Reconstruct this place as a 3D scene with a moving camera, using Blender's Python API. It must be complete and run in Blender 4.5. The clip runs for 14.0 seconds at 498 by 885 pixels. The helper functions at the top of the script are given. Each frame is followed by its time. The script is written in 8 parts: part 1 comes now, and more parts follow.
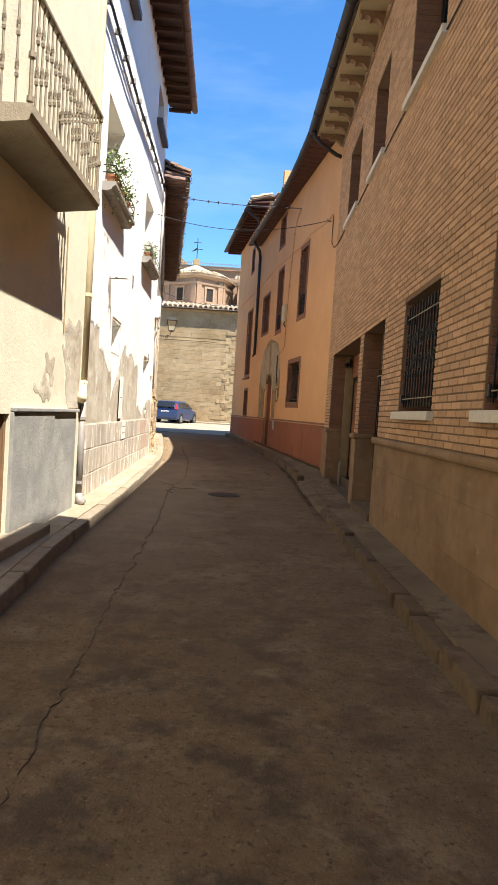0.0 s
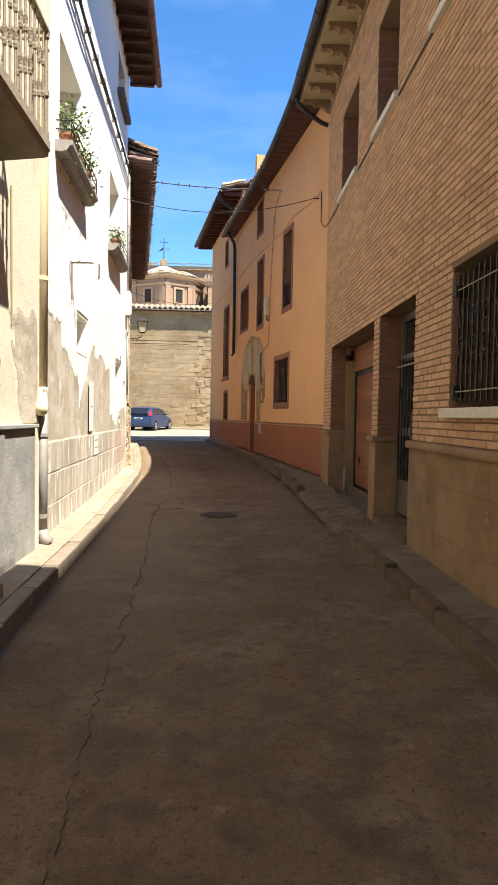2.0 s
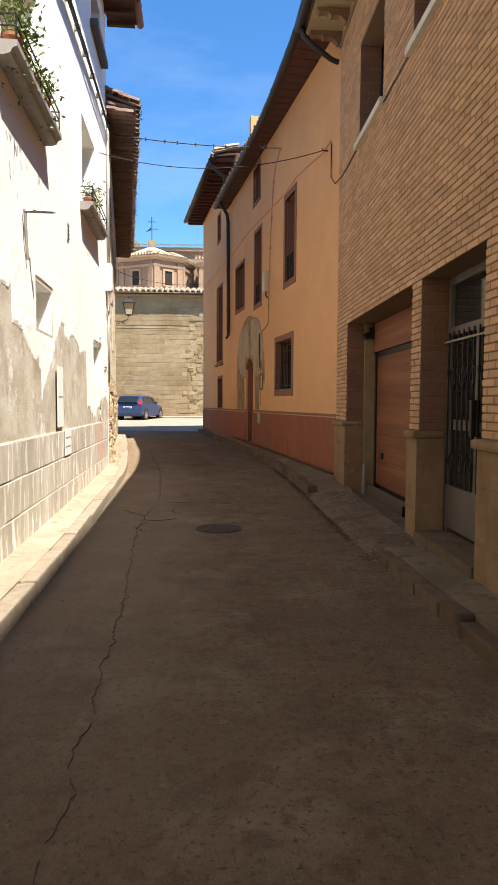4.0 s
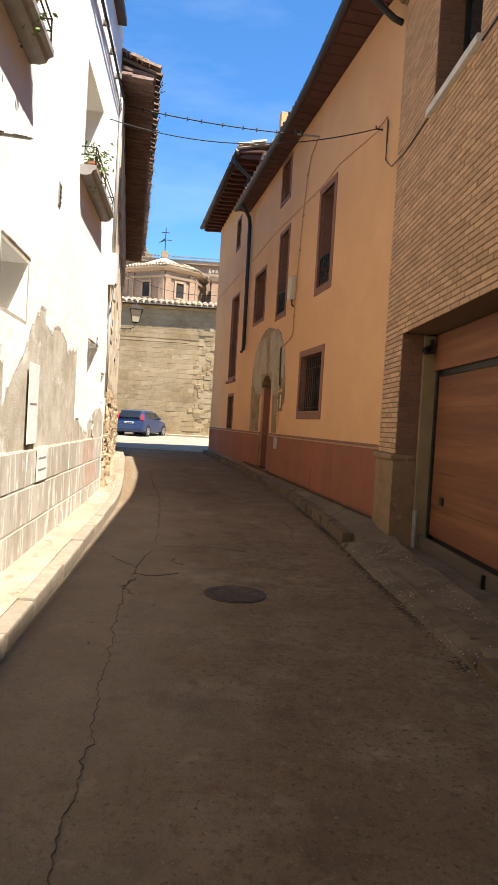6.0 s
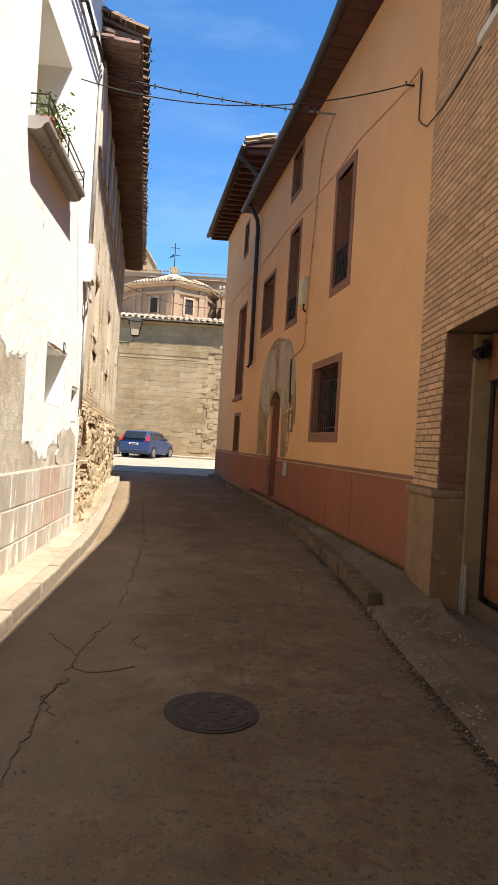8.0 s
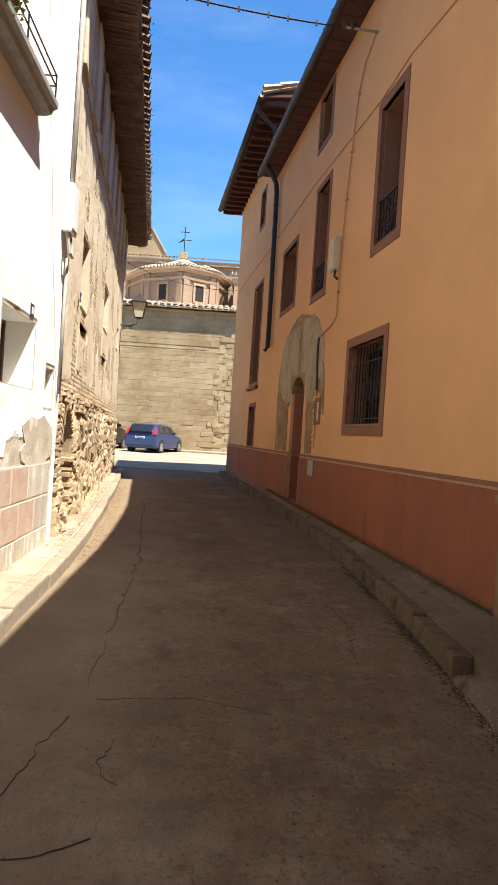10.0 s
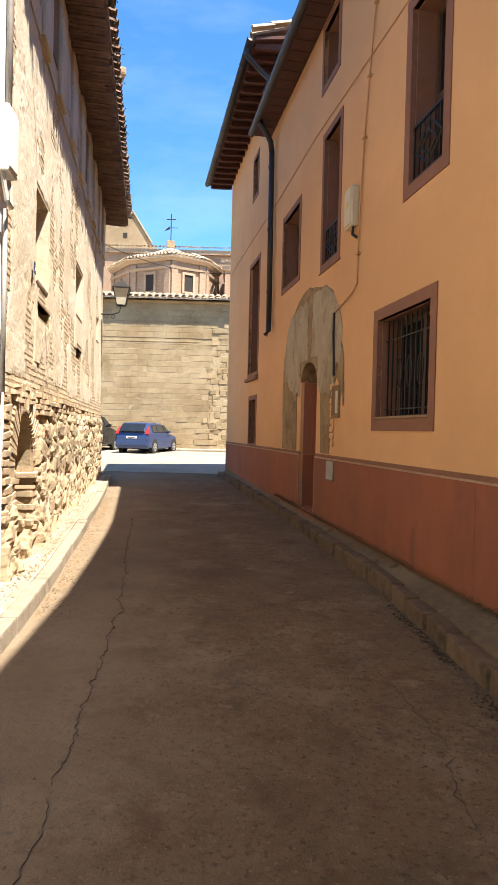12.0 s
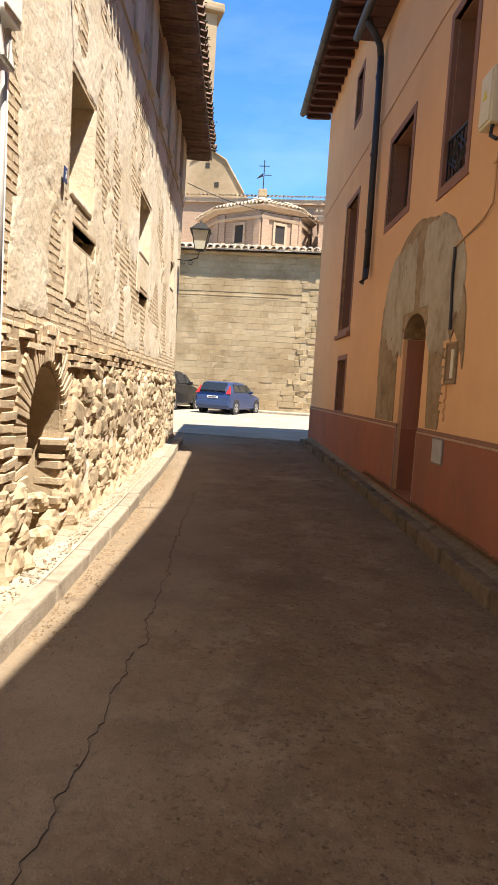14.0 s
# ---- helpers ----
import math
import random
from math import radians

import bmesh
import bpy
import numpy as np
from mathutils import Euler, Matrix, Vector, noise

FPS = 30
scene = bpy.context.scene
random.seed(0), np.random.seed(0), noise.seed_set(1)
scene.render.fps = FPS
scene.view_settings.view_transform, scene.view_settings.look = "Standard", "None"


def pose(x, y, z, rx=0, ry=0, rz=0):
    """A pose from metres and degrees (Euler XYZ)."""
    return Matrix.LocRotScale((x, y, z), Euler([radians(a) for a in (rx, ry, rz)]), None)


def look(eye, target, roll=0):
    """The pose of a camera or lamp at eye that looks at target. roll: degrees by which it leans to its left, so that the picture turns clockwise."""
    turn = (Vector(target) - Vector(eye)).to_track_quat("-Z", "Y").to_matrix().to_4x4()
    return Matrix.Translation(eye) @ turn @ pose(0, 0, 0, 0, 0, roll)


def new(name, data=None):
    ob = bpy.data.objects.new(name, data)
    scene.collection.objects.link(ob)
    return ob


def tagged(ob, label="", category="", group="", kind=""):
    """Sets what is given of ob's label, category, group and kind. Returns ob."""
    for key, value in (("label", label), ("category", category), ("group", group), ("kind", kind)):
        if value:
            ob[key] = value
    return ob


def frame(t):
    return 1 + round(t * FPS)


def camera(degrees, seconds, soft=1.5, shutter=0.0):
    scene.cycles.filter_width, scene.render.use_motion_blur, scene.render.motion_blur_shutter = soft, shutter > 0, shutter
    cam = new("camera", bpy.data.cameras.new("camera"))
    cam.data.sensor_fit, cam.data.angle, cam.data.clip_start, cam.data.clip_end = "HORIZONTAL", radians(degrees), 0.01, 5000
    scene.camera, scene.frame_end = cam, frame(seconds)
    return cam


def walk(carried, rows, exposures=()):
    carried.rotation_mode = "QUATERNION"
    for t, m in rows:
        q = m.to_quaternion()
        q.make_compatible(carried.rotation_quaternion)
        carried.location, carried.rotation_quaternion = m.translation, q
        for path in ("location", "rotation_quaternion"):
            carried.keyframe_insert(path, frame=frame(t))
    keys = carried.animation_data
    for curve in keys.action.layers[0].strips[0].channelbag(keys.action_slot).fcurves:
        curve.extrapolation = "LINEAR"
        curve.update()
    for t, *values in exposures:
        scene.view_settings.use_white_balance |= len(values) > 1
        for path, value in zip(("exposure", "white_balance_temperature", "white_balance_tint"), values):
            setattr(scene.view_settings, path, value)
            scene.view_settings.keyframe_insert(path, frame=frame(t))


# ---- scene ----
cam = camera(43.0, 14.0)
PATH = [
    (0, (0.452, 0.272, 1.503), (0.451, 2.27, 1.412), 3.7),
    (0.5, (0.341, 0.74, 1.485), (0.355, 2.739, 1.427), 3.1),
    (1, (0.213, 1.118, 1.51), (0.328, 3.105, 1.32), 1.0),
    (1.5, (0.145, 1.501, 1.547), (0.251, 3.492, 1.385), 1.4),
    (2, (0.104, 1.94, 1.526), (0.186, 3.937, 1.445), 1.0),
    (2.5, (0.07, 2.465, 1.51), (0.215, 4.457, 1.41), 2.0),
    (2.7, (0.046, 2.585, 1.561), (0.153, 4.581, 1.627), 2.0),
    (3, (0.099, 2.988, 1.571), (0.16, 4.981, 1.408), -0.6),
    (3.2, (0.085, 3.15, 1.593), (0.181, 5.142, 1.438), -0.5),
    (5.3, (-0.118, 5.091, 1.545), (-0.012, 7.085, 1.433), 1.4),
    (5.5, (-0.149, 5.341, 1.552), (0.035, 7.328, 1.411), 3.5),
    (6, (-0.181, 5.804, 1.571), (-0.081, 7.8, 1.515), 3.4),
    (6.5, (-0.106, 6.303, 1.541), (-0.036, 8.3, 1.462), 2.9),
    (7, (-0.034, 6.787, 1.571), (0.039, 8.784, 1.491), 1.7),
    (7.5, (-0.009, 7.251, 1.599), (0.048, 9.248, 1.515), 3.8),
    (8, (0.09, 7.72, 1.635), (0.141, 9.719, 1.641), 3.5),
    (8.2, (0.09, 7.891, 1.632), (0.099, 9.891, 1.638), 3.9),
    (10.3, (-0.01, 10.059, 1.627), (0.01, 12.059, 1.611), 3.7),
    (10.5, (0.004, 10.28, 1.634), (0.043, 12.28, 1.643), 4.5),
    (11, (-0.027, 10.696, 1.655), (-0.041, 12.696, 1.629), 3.4),
    (11.5, (-0.118, 11.141, 1.685), (-0.064, 13.139, 1.599), 2.3),
    (12, (-0.123, 11.608, 1.703), (-0.091, 13.607, 1.669), 1.4),
    (12.5, (-0.149, 12.144, 1.69), (-0.237, 14.135, 1.516), 0.7),
    (13, (-0.124, 12.576, 1.688), (-0.243, 14.569, 1.583), 0.5),
    (13.5, (-0.081, 12.967, 1.731), (-0.337, 14.946, 1.592), 0.3),
    (14, (-0.087, 13.342, 1.737), (-0.32, 15.322, 1.57), 3.6),
]
walk(cam, [(t, look(eye, target, roll)) for t, eye, target, roll in PATH],
     exposures=[(0.0, 1.46), (2.5, 1.47), (3.0, 1.27), (5.5, 1.50), (6.5, 1.36), (8.0, 1.35), (10.5, 1.48), (11.5, 1.62), (12.0, 1.73), (14.0, 1.60)])

# ---- daylight ----
SUN = Vector((0.392, -0.36, 1.0)).normalized()          # towards the sun
world = bpy.data.worlds.new("world")
scene.world = world
world.use_nodes = True
wn = world.node_tree.nodes
sky = wn.new("ShaderNodeTexSky")
sky.sky_type = "NISHITA"
sky.sun_disc = False
sky.sun_elevation = math.asin(SUN.z)
sky.sun_rotation = math.atan2(SUN.x, SUN.y)
sky.altitude, sky.air_density, sky.dust_density, sky.ozone_density = 800.0, 1.0, 0.0, 4.0
wn["Background"].inputs["Strength"].default_value = 0.110
deep = wn.new("ShaderNodeHueSaturation")
deep.inputs["Saturation"].default_value = 1.22
world.node_tree.links.new(sky.outputs["Color"], deep.inputs["Color"])
world.node_tree.links.new(deep.outputs["Color"], wn["Background"].inputs["Color"])
wisp_at, wisp, thin, haze = wn.new("ShaderNodeMapping"), wn.new("ShaderNodeTexNoise"), wn.new("ShaderNodeMapRange"), wn.new("ShaderNodeMix")
wisp_at.inputs["Scale"].default_value = (1.6, 4.5, 5.5)
wisp.inputs["Scale"].default_value, wisp.inputs["Detail"].default_value, wisp.inputs["Roughness"].default_value = 1.5, 7.0, 0.6
for key, v in (("From Min", 0.50), ("From Max", 0.85), ("To Max", 0.16)):
    thin.inputs[key].default_value = v
haze.data_type = "RGBA"
haze.inputs["B"].default_value = (4.6, 5.2, 6.0, 1)
wl = world.node_tree.links
wl.new(wn.new("ShaderNodeTexCoord").outputs["Generated"], wisp_at.inputs["Vector"])
wl.new(wisp_at.outputs["Vector"], wisp.inputs["Vector"])
wl.new(wisp.outputs["Fac"], thin.inputs["Value"])
wl.new(thin.outputs["Result"], haze.inputs["Factor"])
wl.new(deep.outputs["Color"], haze.inputs["A"])
wl.new(haze.outputs["Result"], wn["Background"].inputs["Color"])
sun_lamp = new("sun", bpy.data.lights.new("sun", "SUN"))
sun_lamp.data.energy, sun_lamp.data.angle, sun_lamp.data.color = 5.0, radians(0.53), (1.0, 0.95, 0.87)
sun_lamp.matrix_world = look(SUN * 60, (0, 0, 0))

# ---- materials ----
def rgb(c):
    return (*c, 1.0)


def material(name, color, rough=0.85, metal=0.0, color2=None, scale=3.0, detail=6.0, color3=None, scale3=0.6, bump=0.0, bump_scale=60.0,
             island=0.0, stretch=(1, 1, 1), spec=0.3, cover=(0.42, 0.62), obj=0.0, extra=()):
    """A node material: base colour, a second colour in fine noise, a third in broad stains, relief, and variation from piece to piece."""
    m = bpy.data.materials.new(name)
    m.use_nodes = True
    nt = m.node_tree
    n, l = nt.nodes, nt.links
    b = n["Principled BSDF"]
    b.inputs["Roughness"].default_value, b.inputs["Metallic"].default_value = rough, metal
    b.inputs["Specular IOR Level"].default_value = spec
    tc = n.new("ShaderNodeTexCoord")
    mp = n.new("ShaderNodeMapping")
    mp.inputs["Scale"].default_value = stretch
    geo = n.new("ShaderNodeNewGeometry")
    l.new(geo.outputs["Position"], mp.inputs["Vector"])
    out = None

    def noise_node(sc, det=6.0, rou=0.6):
        t = n.new("ShaderNodeTexNoise")
        t.inputs["Scale"].default_value, t.inputs["Detail"].default_value, t.inputs["Roughness"].default_value = sc, det, rou
        l.new(mp.outputs["Vector"], t.inputs["Vector"])
        return t

    def ramp(src, lo, hi):
        r = n.new("ShaderNodeMapRange")
        r.inputs["From Min"].default_value, r.inputs["From Max"].default_value = lo, hi
        l.new(src, r.inputs["Value"])
        return r.outputs["Result"]

    def mix(a, bcol, fac):
        x = n.new("ShaderNodeMix")
        x.data_type = "RGBA"
        if isinstance(a, tuple):
            x.inputs["A"].default_value = rgb(a)
        else:
            l.new(a, x.inputs["A"])
        if isinstance(bcol, tuple):
            x.inputs["B"].default_value = rgb(bcol)
        else:
            l.new(bcol, x.inputs["B"])
        l.new(fac, x.inputs["Factor"])
        return x.outputs["Result"]

    out = color
    if color2:
        out = mix(out, color2, ramp(noise_node(scale, detail).outputs["Fac"], 0.3, 0.7))
    if color3:
        out = mix(out, color3, ramp(noise_node(scale3, 5.0, 0.65).outputs["Fac"], *cover))
    for col, sc, lo, hi in extra:
        out = mix(out, col, ramp(noise_node(sc, 7.0, 0.68).outputs["Fac"], lo, hi))
    if island or obj:
        hsv = n.new("ShaderNodeHueSaturation")
        if isinstance(out, tuple):
            hsv.inputs["Color"].default_value = rgb(out)
        else:
            l.new(out, hsv.inputs["Color"])
        r = n.new("ShaderNodeMapRange")
        amount = island or obj
        r.inputs["To Min"].default_value, r.inputs["To Max"].default_value = 1 - amount, 1 + amount
        if island:
            l.new(geo.outputs["Random Per Island"], r.inputs["Value"])
        else:
            oi = n.new("ShaderNodeObjectInfo")
            l.new(oi.outputs["Random"], r.inputs["Value"])
        l.new(r.outputs["Result"], hsv.inputs["Value"])
        out = hsv.outputs["Color"]
    if isinstance(out, tuple):
        b.inputs["Base Color"].default_value = rgb(out)
    else:
        l.new(out, b.inputs["Base Color"])
    if bump:
        bn = n.new("ShaderNodeBump")
        bn.inputs["Strength"].default_value, bn.inputs["Distance"].default_value = min(1.0, bump), 0.01
        t1, t2 = noise_node(bump_scale, 8.0), noise_node(bump_scale * 0.17, 5.0)
        add = n.new("ShaderNodeMath")
        add.operation = "ADD"
        l.new(t1.outputs["Fac"], add.inputs[0])
        l.new(t2.outputs["Fac"], add.inputs[1])
        l.new(add.outputs[0], bn.inputs["Height"])
        l.new(bn.outputs["Normal"], b.inputs["Normal"])
    return m


M = {}
M["concrete"] = material("road_concrete", (0.171, 0.114, 0.062), 0.92, color2=(0.131, 0.086, 0.046), scale=14, color3=(0.221, 0.161, 0.099), scale3=1.3, cover=(0.5, 0.72), bump=0.9, bump_scale=70,
                         extra=(((0.088, 0.057, 0.031), 1.7, 0.52, 0.68), ((0.122, 0.081, 0.044), 0.35, 0.48, 0.70), ((0.108, 0.061, 0.033), 5.5, 0.53, 0.68), ((0.243, 0.176, 0.103), 3.6, 0.60, 0.74), ((0.068, 0.044, 0.024), 30.0, 0.54, 0.66), ((0.243, 0.172, 0.103), 48.0, 0.59, 0.70)))
# pale dust trodden along the sunny side's kerb, lightened further to paint in sunlight
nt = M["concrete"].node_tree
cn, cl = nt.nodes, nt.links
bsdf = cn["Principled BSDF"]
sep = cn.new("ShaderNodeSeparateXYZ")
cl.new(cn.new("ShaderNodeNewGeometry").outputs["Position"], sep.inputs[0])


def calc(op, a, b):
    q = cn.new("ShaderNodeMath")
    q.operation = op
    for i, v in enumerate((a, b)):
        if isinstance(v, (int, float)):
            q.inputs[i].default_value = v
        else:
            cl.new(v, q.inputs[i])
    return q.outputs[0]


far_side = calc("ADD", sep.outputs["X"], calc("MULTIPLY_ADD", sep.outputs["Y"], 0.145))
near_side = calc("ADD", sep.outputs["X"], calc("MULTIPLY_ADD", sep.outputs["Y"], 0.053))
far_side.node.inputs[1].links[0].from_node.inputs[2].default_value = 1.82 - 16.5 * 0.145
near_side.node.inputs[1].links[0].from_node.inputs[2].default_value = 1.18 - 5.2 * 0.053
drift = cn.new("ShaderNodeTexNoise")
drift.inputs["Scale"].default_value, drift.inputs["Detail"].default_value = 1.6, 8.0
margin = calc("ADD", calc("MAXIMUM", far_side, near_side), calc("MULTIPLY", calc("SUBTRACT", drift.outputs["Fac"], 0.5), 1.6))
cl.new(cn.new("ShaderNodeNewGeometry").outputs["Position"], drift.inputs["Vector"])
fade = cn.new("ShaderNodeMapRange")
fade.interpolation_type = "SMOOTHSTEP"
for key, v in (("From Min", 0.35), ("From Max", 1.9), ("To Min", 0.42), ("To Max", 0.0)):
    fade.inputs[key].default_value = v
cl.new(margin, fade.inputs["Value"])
sunlit_dust = cn.new("ShaderNodeMix")
sunlit_dust.data_type = "RGBA"
cl.new(bsdf.inputs["Base Color"].links[0].from_socket, sunlit_dust.inputs["A"])
# dust tone raised so the sunlit strip and its bounce look brighter
sunlit_dust.inputs["B"].default_value = (0.30, 0.235, 0.158, 1)
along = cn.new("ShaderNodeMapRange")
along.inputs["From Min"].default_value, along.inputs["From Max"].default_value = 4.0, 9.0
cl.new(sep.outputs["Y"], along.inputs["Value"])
cl.new(calc("MULTIPLY", fade.outputs["Result"], along.outputs["Result"]), sunlit_dust.inputs["Factor"])
cl.new(sunlit_dust.outputs["Result"], bsdf.inputs["Base Color"])
# old dark stains and pale scuffs before the entrance door
spread_y, spread_x = cn.new("ShaderNodeMapRange"), cn.new("ShaderNodeMapRange")
for q, lo, hi in ((spread_y, 6.4, 3.6), (spread_x, 1.7, 0.5)):
    q.inputs["From Min"].default_value, q.inputs["From Max"].default_value = lo, hi
cl.new(sep.outputs["Y"], spread_y.inputs["Value"])
cl.new(calc("ABSOLUTE", calc("SUBTRACT", sep.outputs["X"], 0.30), 0.0), spread_x.inputs["Value"])
area = calc("MULTIPLY", spread_y.outputs["Result"], spread_x.outputs["Result"])
for colour, size, lo, hi, share, off in (((0.062, 0.043, 0.026), 2.6, 0.50, 0.60, 0.80, 3.0), ((0.23, 0.17, 0.105), 3.4, 0.58, 0.68, 0.60, 11.0)):
    blot, edge_of, over = cn.new("ShaderNodeTexNoise"), cn.new("ShaderNodeMapRange"), cn.new("ShaderNodeMix")
    blot.inputs["Scale"].default_value, blot.inputs["Detail"].default_value, blot.inputs["Roughness"].default_value = size, 9.0, 0.62
    shift = cn.new("ShaderNodeVectorMath")
    shift.inputs[1].default_value = (off, 0, 0)
    cl.new(cn.new("ShaderNodeNewGeometry").outputs["Position"], shift.inputs[0])
    cl.new(shift.outputs["Vector"], blot.inputs["Vector"])
    edge_of.inputs["From Min"].default_value, edge_of.inputs["From Max"].default_value = lo, hi
    cl.new(blot.outputs["Fac"], edge_of.inputs["Value"])
    over.data_type = "RGBA"
    cl.new(bsdf.inputs["Base Color"].links[0].from_socket, over.inputs["A"])
    over.inputs["B"].default_value = rgb(colour)
    cl.new(calc("MULTIPLY", calc("MULTIPLY", edge_of.outputs["Result"], area), share), over.inputs["Factor"])
    cl.new(over.outputs["Result"], bsdf.inputs["Base Color"])
M["plaza"] = material("pale_square_concrete", (0.292, 0.242, 0.176), 0.92, color2=(0.249, 0.204, 0.147), scale=6, color3=(0.335, 0.281, 0.210), scale3=0.8, bump=0.4, bump_scale=60)
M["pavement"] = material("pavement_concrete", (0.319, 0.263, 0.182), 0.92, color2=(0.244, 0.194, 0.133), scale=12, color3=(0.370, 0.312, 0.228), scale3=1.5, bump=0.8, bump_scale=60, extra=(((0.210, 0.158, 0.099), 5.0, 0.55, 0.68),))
# right-hand pavement: the same concrete in a darker tone than the left
M["pavement_dark"] = material("dark_pavement_concrete", (0.154, 0.109, 0.064), 0.95, color2=(0.110, 0.077, 0.046), scale=12, color3=(0.202, 0.147, 0.088), scale3=1.5, bump=1.0, bump_scale=50, extra=(((0.075, 0.055, 0.029), 3.0, 0.52, 0.66),))
M["balcony_stone"] = material("stained_balcony_concrete", (0.30, 0.25, 0.175), 0.92, color2=(0.24, 0.20, 0.14), scale=8, color3=(0.35, 0.295, 0.215), scale3=1.5, bump=0.6, bump_scale=40)
# right-hand kerb and entrance step: darker tone than the left kerb
M["kerb_dark"] = material("dark_kerb_stone", (0.144, 0.098, 0.057), 0.95, color2=(0.102, 0.068, 0.039), scale=10, bump=1.0, bump_scale=40, obj=0.15, extra=(((0.068, 0.046, 0.025), 4.0, 0.52, 0.66),))
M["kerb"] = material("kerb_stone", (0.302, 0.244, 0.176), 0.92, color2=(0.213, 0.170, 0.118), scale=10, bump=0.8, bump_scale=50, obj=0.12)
M["brick"] = material("buff_brick", (0.489, 0.295, 0.165), 0.85, color2=(0.411, 0.240, 0.128), scale=30, bump=0.3, bump_scale=120, island=0.16)
M["brick_piece"] = material("buff_brick_single", (0.489, 0.295, 0.165), 0.85, color2=(0.411, 0.240, 0.128), scale=30, bump=0.3, bump_scale=120, obj=0.16)
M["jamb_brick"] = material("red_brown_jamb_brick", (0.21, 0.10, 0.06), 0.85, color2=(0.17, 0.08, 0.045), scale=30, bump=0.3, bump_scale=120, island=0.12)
M["bracket"] = material("brown_stained_bracket", (0.24, 0.145, 0.08), 0.8, color2=(0.19, 0.11, 0.06), scale=14, bump=0.2)
M["mortar"] = material("brown_mortar", (0.20, 0.12, 0.07), 0.95, color2=(0.15, 0.09, 0.05), scale=40, bump=0.4)
M["sandstone"] = material("beige_stone_panel", (0.275, 0.174, 0.094), 0.85, color2=(0.232, 0.142, 0.075), scale=6, color3=(0.194, 0.116, 0.057), scale3=1.4, bump=0.3, bump_scale=80, obj=0.07, extra=(((0.170, 0.103, 0.054), 3.2, 0.55, 0.72), ((0.325, 0.221, 0.127), 7.0, 0.60, 0.74)))
M["sill"] = material("pale_stone_sill", (0.62, 0.56, 0.46), 0.7, color2=(0.52, 0.46, 0.37), scale=14, bump=0.2)
M["orange"] = material("orange_plaster", (0.657, 0.359, 0.164), 0.9, color2=(0.620, 0.336, 0.150), scale=2.5, color3=(0.588, 0.316, 0.142), scale3=0.5, bump=0.35, bump_scale=90)
M["dado"] = material("red_brown_dado", (0.292, 0.098, 0.047), 0.88, color2=(0.258, 0.084, 0.040), scale=3, color3=(0.215, 0.080, 0.044), scale3=0.8, extra=(((0.172, 0.072, 0.041), 3.5, 0.56, 0.74), ((0.318, 0.120, 0.063), 1.1, 0.55, 0.75)), stretch=(1, 1, 0.45), bump=0.35, bump_scale=90)
M["trim_brown"] = material("brown_painted_surround", (0.235, 0.105, 0.062), 0.8, color2=(0.20, 0.09, 0.052), scale=8, bump=0.2)
M["soffit_red"] = material("red_painted_soffit", (0.085, 0.033, 0.024), 0.8, color2=(0.065, 0.025, 0.018), scale=6, bump=0.2)
M["dark_wood"] = material("dark_wood", (0.10, 0.05, 0.03), 0.7, color2=(0.07, 0.035, 0.02), scale=12, stretch=(1, 1, 6), bump=0.3)
M["white"] = material("white_limewash", (0.84, 0.815, 0.75), 0.9, color2=(0.82, 0.785, 0.71), scale=2, color3=(0.79, 0.745, 0.655), scale3=0.6, cover=(0.5, 0.75), bump=0.16, bump_scale=30)
M["bare_plaster"] = material("bare_grey_render", (0.46, 0.39, 0.29), 0.95, color2=(0.37, 0.305, 0.22), scale=7, color3=(0.54, 0.48, 0.38), scale3=2.2, bump=0.6, bump_scale=40, extra=(((0.66, 0.61, 0.52), 2.7, 0.56, 0.66), ((0.31, 0.25, 0.175), 1.6, 0.54, 0.70)))
M["joint_lime"] = material("limewashed_joint", (0.66, 0.60, 0.50), 0.95, color2=(0.50, 0.43, 0.34), scale=9, bump=0.4, bump_scale=40)
M["dado_line"] = material("dull_pale_line", (0.46, 0.30, 0.20), 0.8, color2=(0.38, 0.22, 0.14), scale=7)
M["yellow"] = material("yellow_plaster", (0.694, 0.639, 0.483), 0.9, color2=(0.637, 0.582, 0.433), scale=3, color3=(0.522, 0.453, 0.314), scale3=1.0, cover=(0.55, 0.75), bump=0.5, bump_scale=40)
M["grey_plinth"] = material("blue_grey_cement", (0.29, 0.28, 0.25), 0.85, color2=(0.23, 0.225, 0.205), scale=5, color3=(0.37, 0.35, 0.31), scale3=1.6, bump=0.6, bump_scale=30)
M["block"] = material("grey_concrete_block", (0.45, 0.385, 0.30), 0.95, color2=(0.37, 0.31, 0.235), scale=30, color3=(0.52, 0.46, 0.375), scale3=3.0, stretch=(1, 1, 0.22), bump=0.8, bump_scale=90, obj=0.08, extra=(((0.72, 0.67, 0.58), 7.5, 0.55, 0.61), ((0.28, 0.23, 0.17), 22.0, 0.60, 0.68)))
M["ruin"] = material("weathered_lime_plaster", (0.602, 0.498, 0.351), 0.95, color2=(0.517, 0.414, 0.275), scale=6, color3=(0.639, 0.545, 0.408), scale3=0.9, bump=1.0, bump_scale=17, extra=(((0.432, 0.324, 0.204), 13.0, 0.57, 0.70), ((0.508, 0.399, 0.266), 2.6, 0.54, 0.70)))
M["ruin_brick"] = material("old_tan_brick", (0.50, 0.38, 0.24), 0.95, color2=(0.40, 0.29, 0.175), scale=20, bump=0.7, bump_scale=50, obj=0.16)
